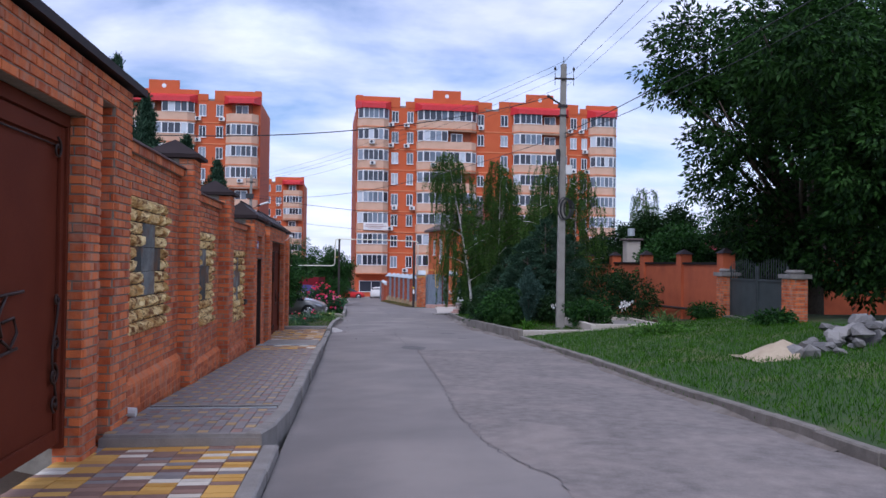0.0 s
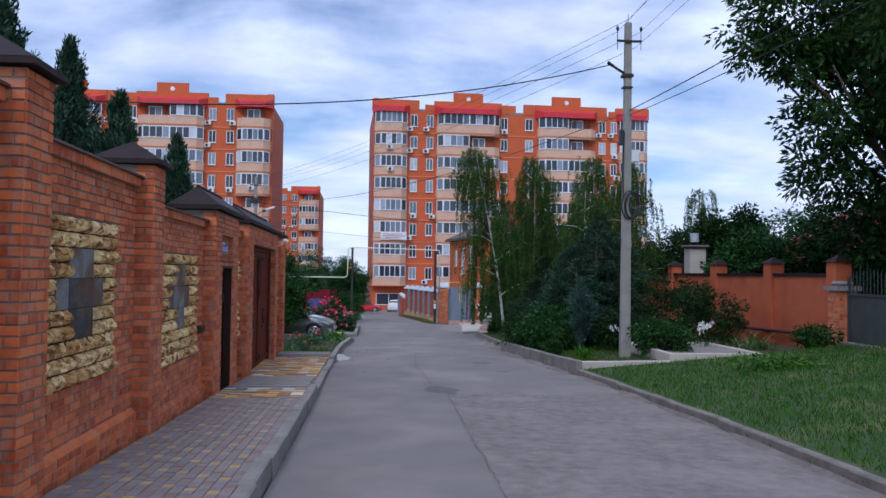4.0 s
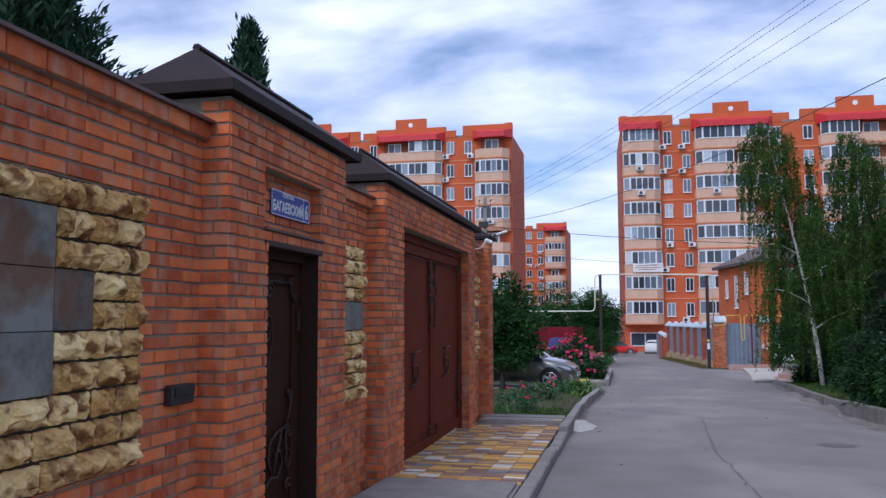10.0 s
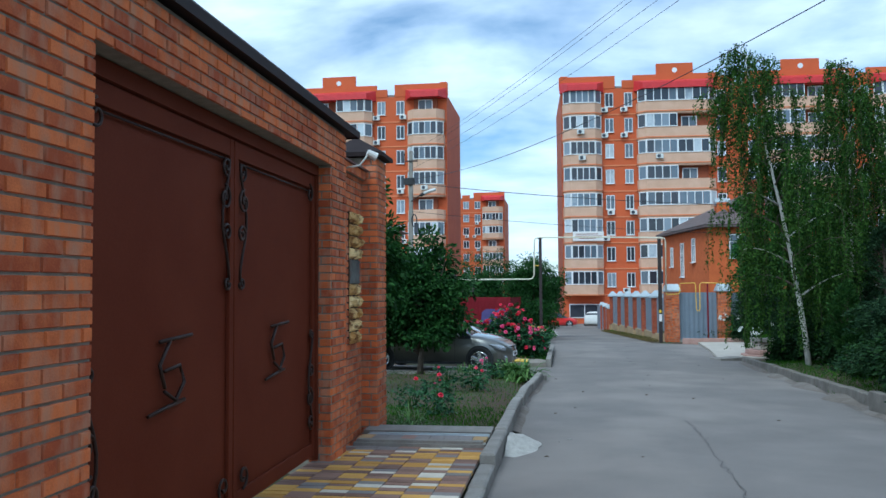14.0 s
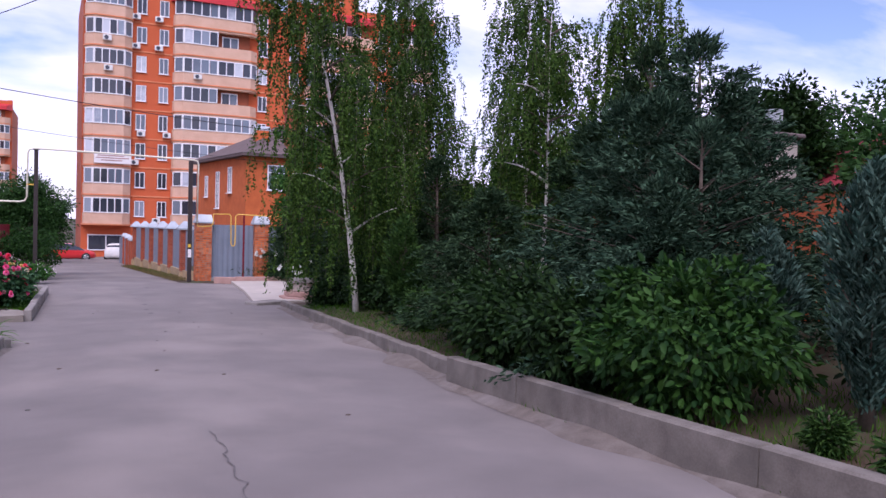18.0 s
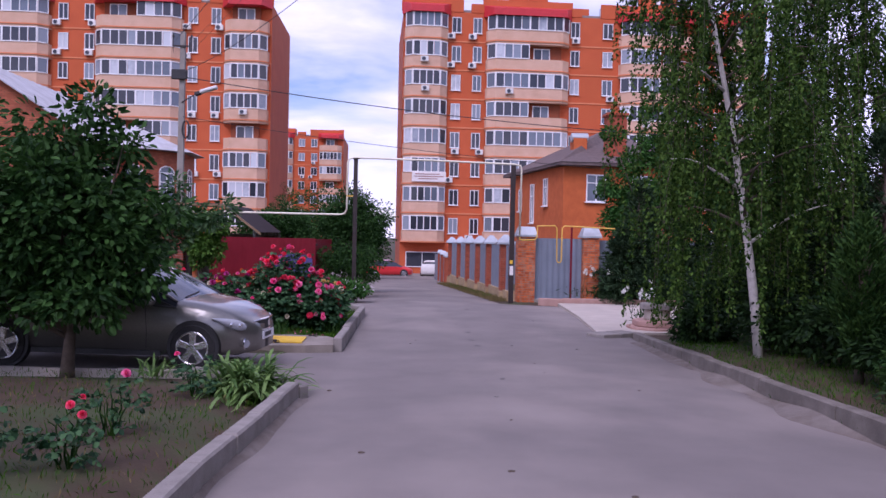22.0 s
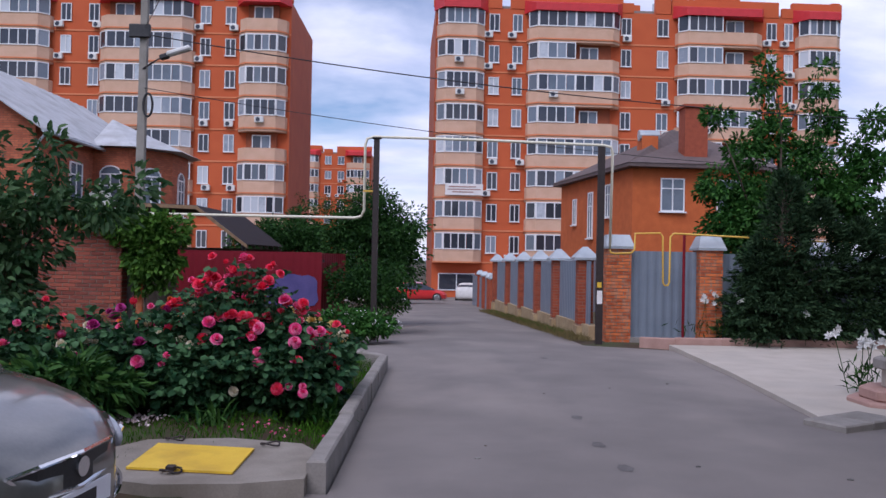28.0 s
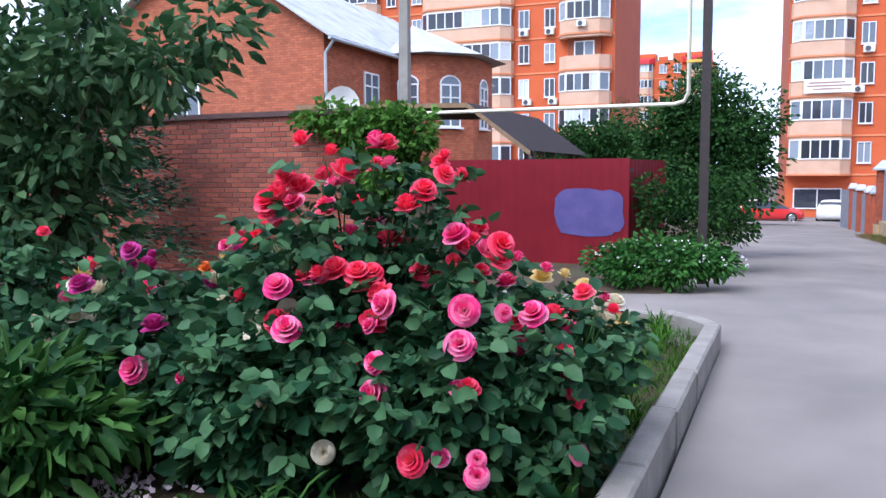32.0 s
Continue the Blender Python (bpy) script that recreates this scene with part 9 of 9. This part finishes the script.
blades("dry_verge_grass", "dry weeds along the grey fence", lambda: (lambda y: (fx(y) - 0.18 - 0.55 * R.random() ** 1.5, y))(R.uniform(47.6, 66)), 7000, 0.16, DRYGRASS, lambda x, y: level(y), 0.006)
blades("verge_weeds", "green weeds along the grey fence", lambda: (lambda y: (fx(y) - 0.18 - 0.35 * R.random(), y))(R.uniform(50, 64)), 2500, 0.15, GRASS, lambda x, y: level(y), 0.006)
blades("garden_grass", "grass between the garden bushes", lambda: (lambda y: (table(LANE_RIGHT, y) + 0.18 + 2.6 * R.random(), y))(R.uniform(17, 36)), 14000, 0.09, GRASS, rise, 0.005)
blades("kerb_weeds", "weeds at the foot of the kerbs", lambda: (lambda y: (table(LANE_RIGHT, y) - 0.03 + 0.04 * R.random(), y))(R.uniform(0, 36)), 1500, 0.08, GRASS, lambda x, y: level(y), 0.005)

# ---- wear of the lane: cracks, patches, small stones ----
wear = empty("lane_cracks", label="jagged cracks and worn patches in the asphalt", category="cracks")


def on_lane(x, y, up=0.019):
    a, b = table(LANE_LEFT, y), table(LANE_RIGHT, y)
    k = (x - a) / (b - a) - 0.5
    return level(y) + up - 0.05 * k * k * 4 + 0.012 * noise.noise((x * 0.7, y * 0.5, 3))


def crack(pts, w):
    V, F = [], []
    P = []
    for (xa, ya), (xb, yb) in zip(pts, pts[1:]):
        n = max(2, int(math.hypot(xb - xa, yb - ya) / 0.12))
        P += [(lerp(xa, xb, i / n) + R.gauss(0, 0.022), lerp(ya, yb, i / n) + R.gauss(0, 0.02)) for i in range(n)]
    for i, (x, y) in enumerate(P):
        ww = w * R.uniform(0.3, 1.3)
        V += [(x - ww, y, on_lane(x - ww, y)), (x + ww, y, on_lane(x + ww, y))]
    F = [(2 * i, 2 * i + 1, 2 * i + 3, 2 * i + 2) for i in range(len(P) - 1)]
    put("crack", raw("crack", V, F, ASPHALT_DARK), wear)


def patch(cx, cy, rx, ry, material=None):
    bm = bmesh.new()
    c = bm.verts.new((cx, cy, on_lane(cx, cy, 0.019)))
    ring = []
    for a in range(22):
        q = a * 2 * math.pi / 22
        k = 1 + 0.35 * noise.noise((math.cos(q) * 1.5 + cx, math.sin(q) * 1.5 + cy, 1)) + R.uniform(-0.1, 0.1)
        x, y = cx + rx * k * math.cos(q), cy + ry * k * math.sin(q)
        ring.append(bm.verts.new((x, y, on_lane(x, y, 0.016))))
    for a in range(22):
        bm.faces.new((c, ring[a], ring[(a + 1) % 22]))
    part("worn_patch", bm, material or ASPHALT_DARK, wear)


rough = []
for j in range(38):
    y = -6.5 + 0.5 * j
    xl = table([(-7, 1.25), (-2.5, 1.29), (-2.1, 1.35), (-1.5, 1.18), (-0.6, 1.01), (1.3, 0.98), (4.0, 1.14), (13, 1.46)], y) + R.gauss(0, 0.02)
    for i in range(9):
        x = lerp(xl, table(LANE_RIGHT, y) - 0.02, i / 8)
        rough.append((x, y, on_lane(x, y, 0.016 if j < 37 else 0.012)))
put("rough_overlay", raw("rough_overlay", rough, [(9 * j + i, 9 * j + i + 1, 9 * j + i + 10, 9 * j + i + 9) for j in range(37) for i in range(8)], ASPHALT_WARM, True), wear)


crack([(1.44, 12.3), (1.14, 4.0), (0.98, 1.3), (1.01, -0.6), (1.18, -1.5), (1.35, -2.1), (1.29, -2.5)], 0.006)
crack([(1.5, 23.1), (1.18, 17.6), (1.27, 14.8), (1.21, 13.0)], 0.007)
patch(1.35, 12.6, 0.3, 0.6)
patch(3.0, 18.9, 0.28, 0.25)
patch(3.17, 16.4, 0.16, 0.14)
for x, y in ((1.92, 37.9), (1.87, 36.5), (1.91, 35.6), (2.38, 43.8)):
    patch(x, y, 0.07, 0.12)
for k in range(26):
    x, y = R.uniform(-0.5, 4.0), R.uniform(16, 44)
    bm = bmesh.new()
    bmesh.ops.create_icosphere(bm, subdivisions=1, radius=R.uniform(0.008, 0.022))
    st1 = empty("pebble", label="small dark pebble lying on the asphalt", category="pebble", group="pebbles on the lane")
    part("pebble_body", bm, ROCK if R.random() < 0.5 else BARK, st1, m=pose(x, y, on_lane(x, y, 0.015)) @ Matrix.Diagonal((1.6, 1, 0.6, 1)))
# pale sand washed along the kerbs
for k in range(9):
    y = R.uniform(17.5, 36)
    patch(table(LANE_RIGHT, y) - 0.12, y, 0.12, R.uniform(0.4, 1.0), DIRT)
# earth washed against the kerbs


def dirt_strip(edge, y0, y1, side, wide, high, thin=1.0):
    V = []
    n = int((y1 - y0) / 0.25)
    for j in range(n + 1):
        y = lerp(y0, y1, j / n)
        x = table(edge, y)
        k = max(0.15, 0.6 + 0.9 * noise.noise((y * 0.8, side, 7)))
        w = wide * k
        f = min(1.0, j / 3, (n - j) / 3)
        V += [(x + side * 0.05, y, level(y) + high * k * f), (x - side * w * 0.35, y, level(y) + high * k * f * 0.55 - 0.012), (x - side * w, y, on_lane(x - side * w, y, 0.011) - (0.004 if f == 0 else 0))]
    F = [(3 * j + i, 3 * j + i + 1, 3 * j + i + 4, 3 * j + i + 3) for j in range(n) for i in range(2)]
    ob = new("kerb_dirt", raw("kerb_dirt", V, F, DIRT, True))
    return tagged(ob, "brown earth washed against the foot of the kerb", "dirt", kind="stuff")


dirt_strip(LANE_RIGHT, 16.2, 36.8, 1, 0.36, 0.08)
dirt_strip(LANE_RIGHT, -1.0, 15.6, 1, 0.22, 0.04)
dirt_strip(LANE_LEFT, 21.9, 30.2, -1, 0.14, 0.03)
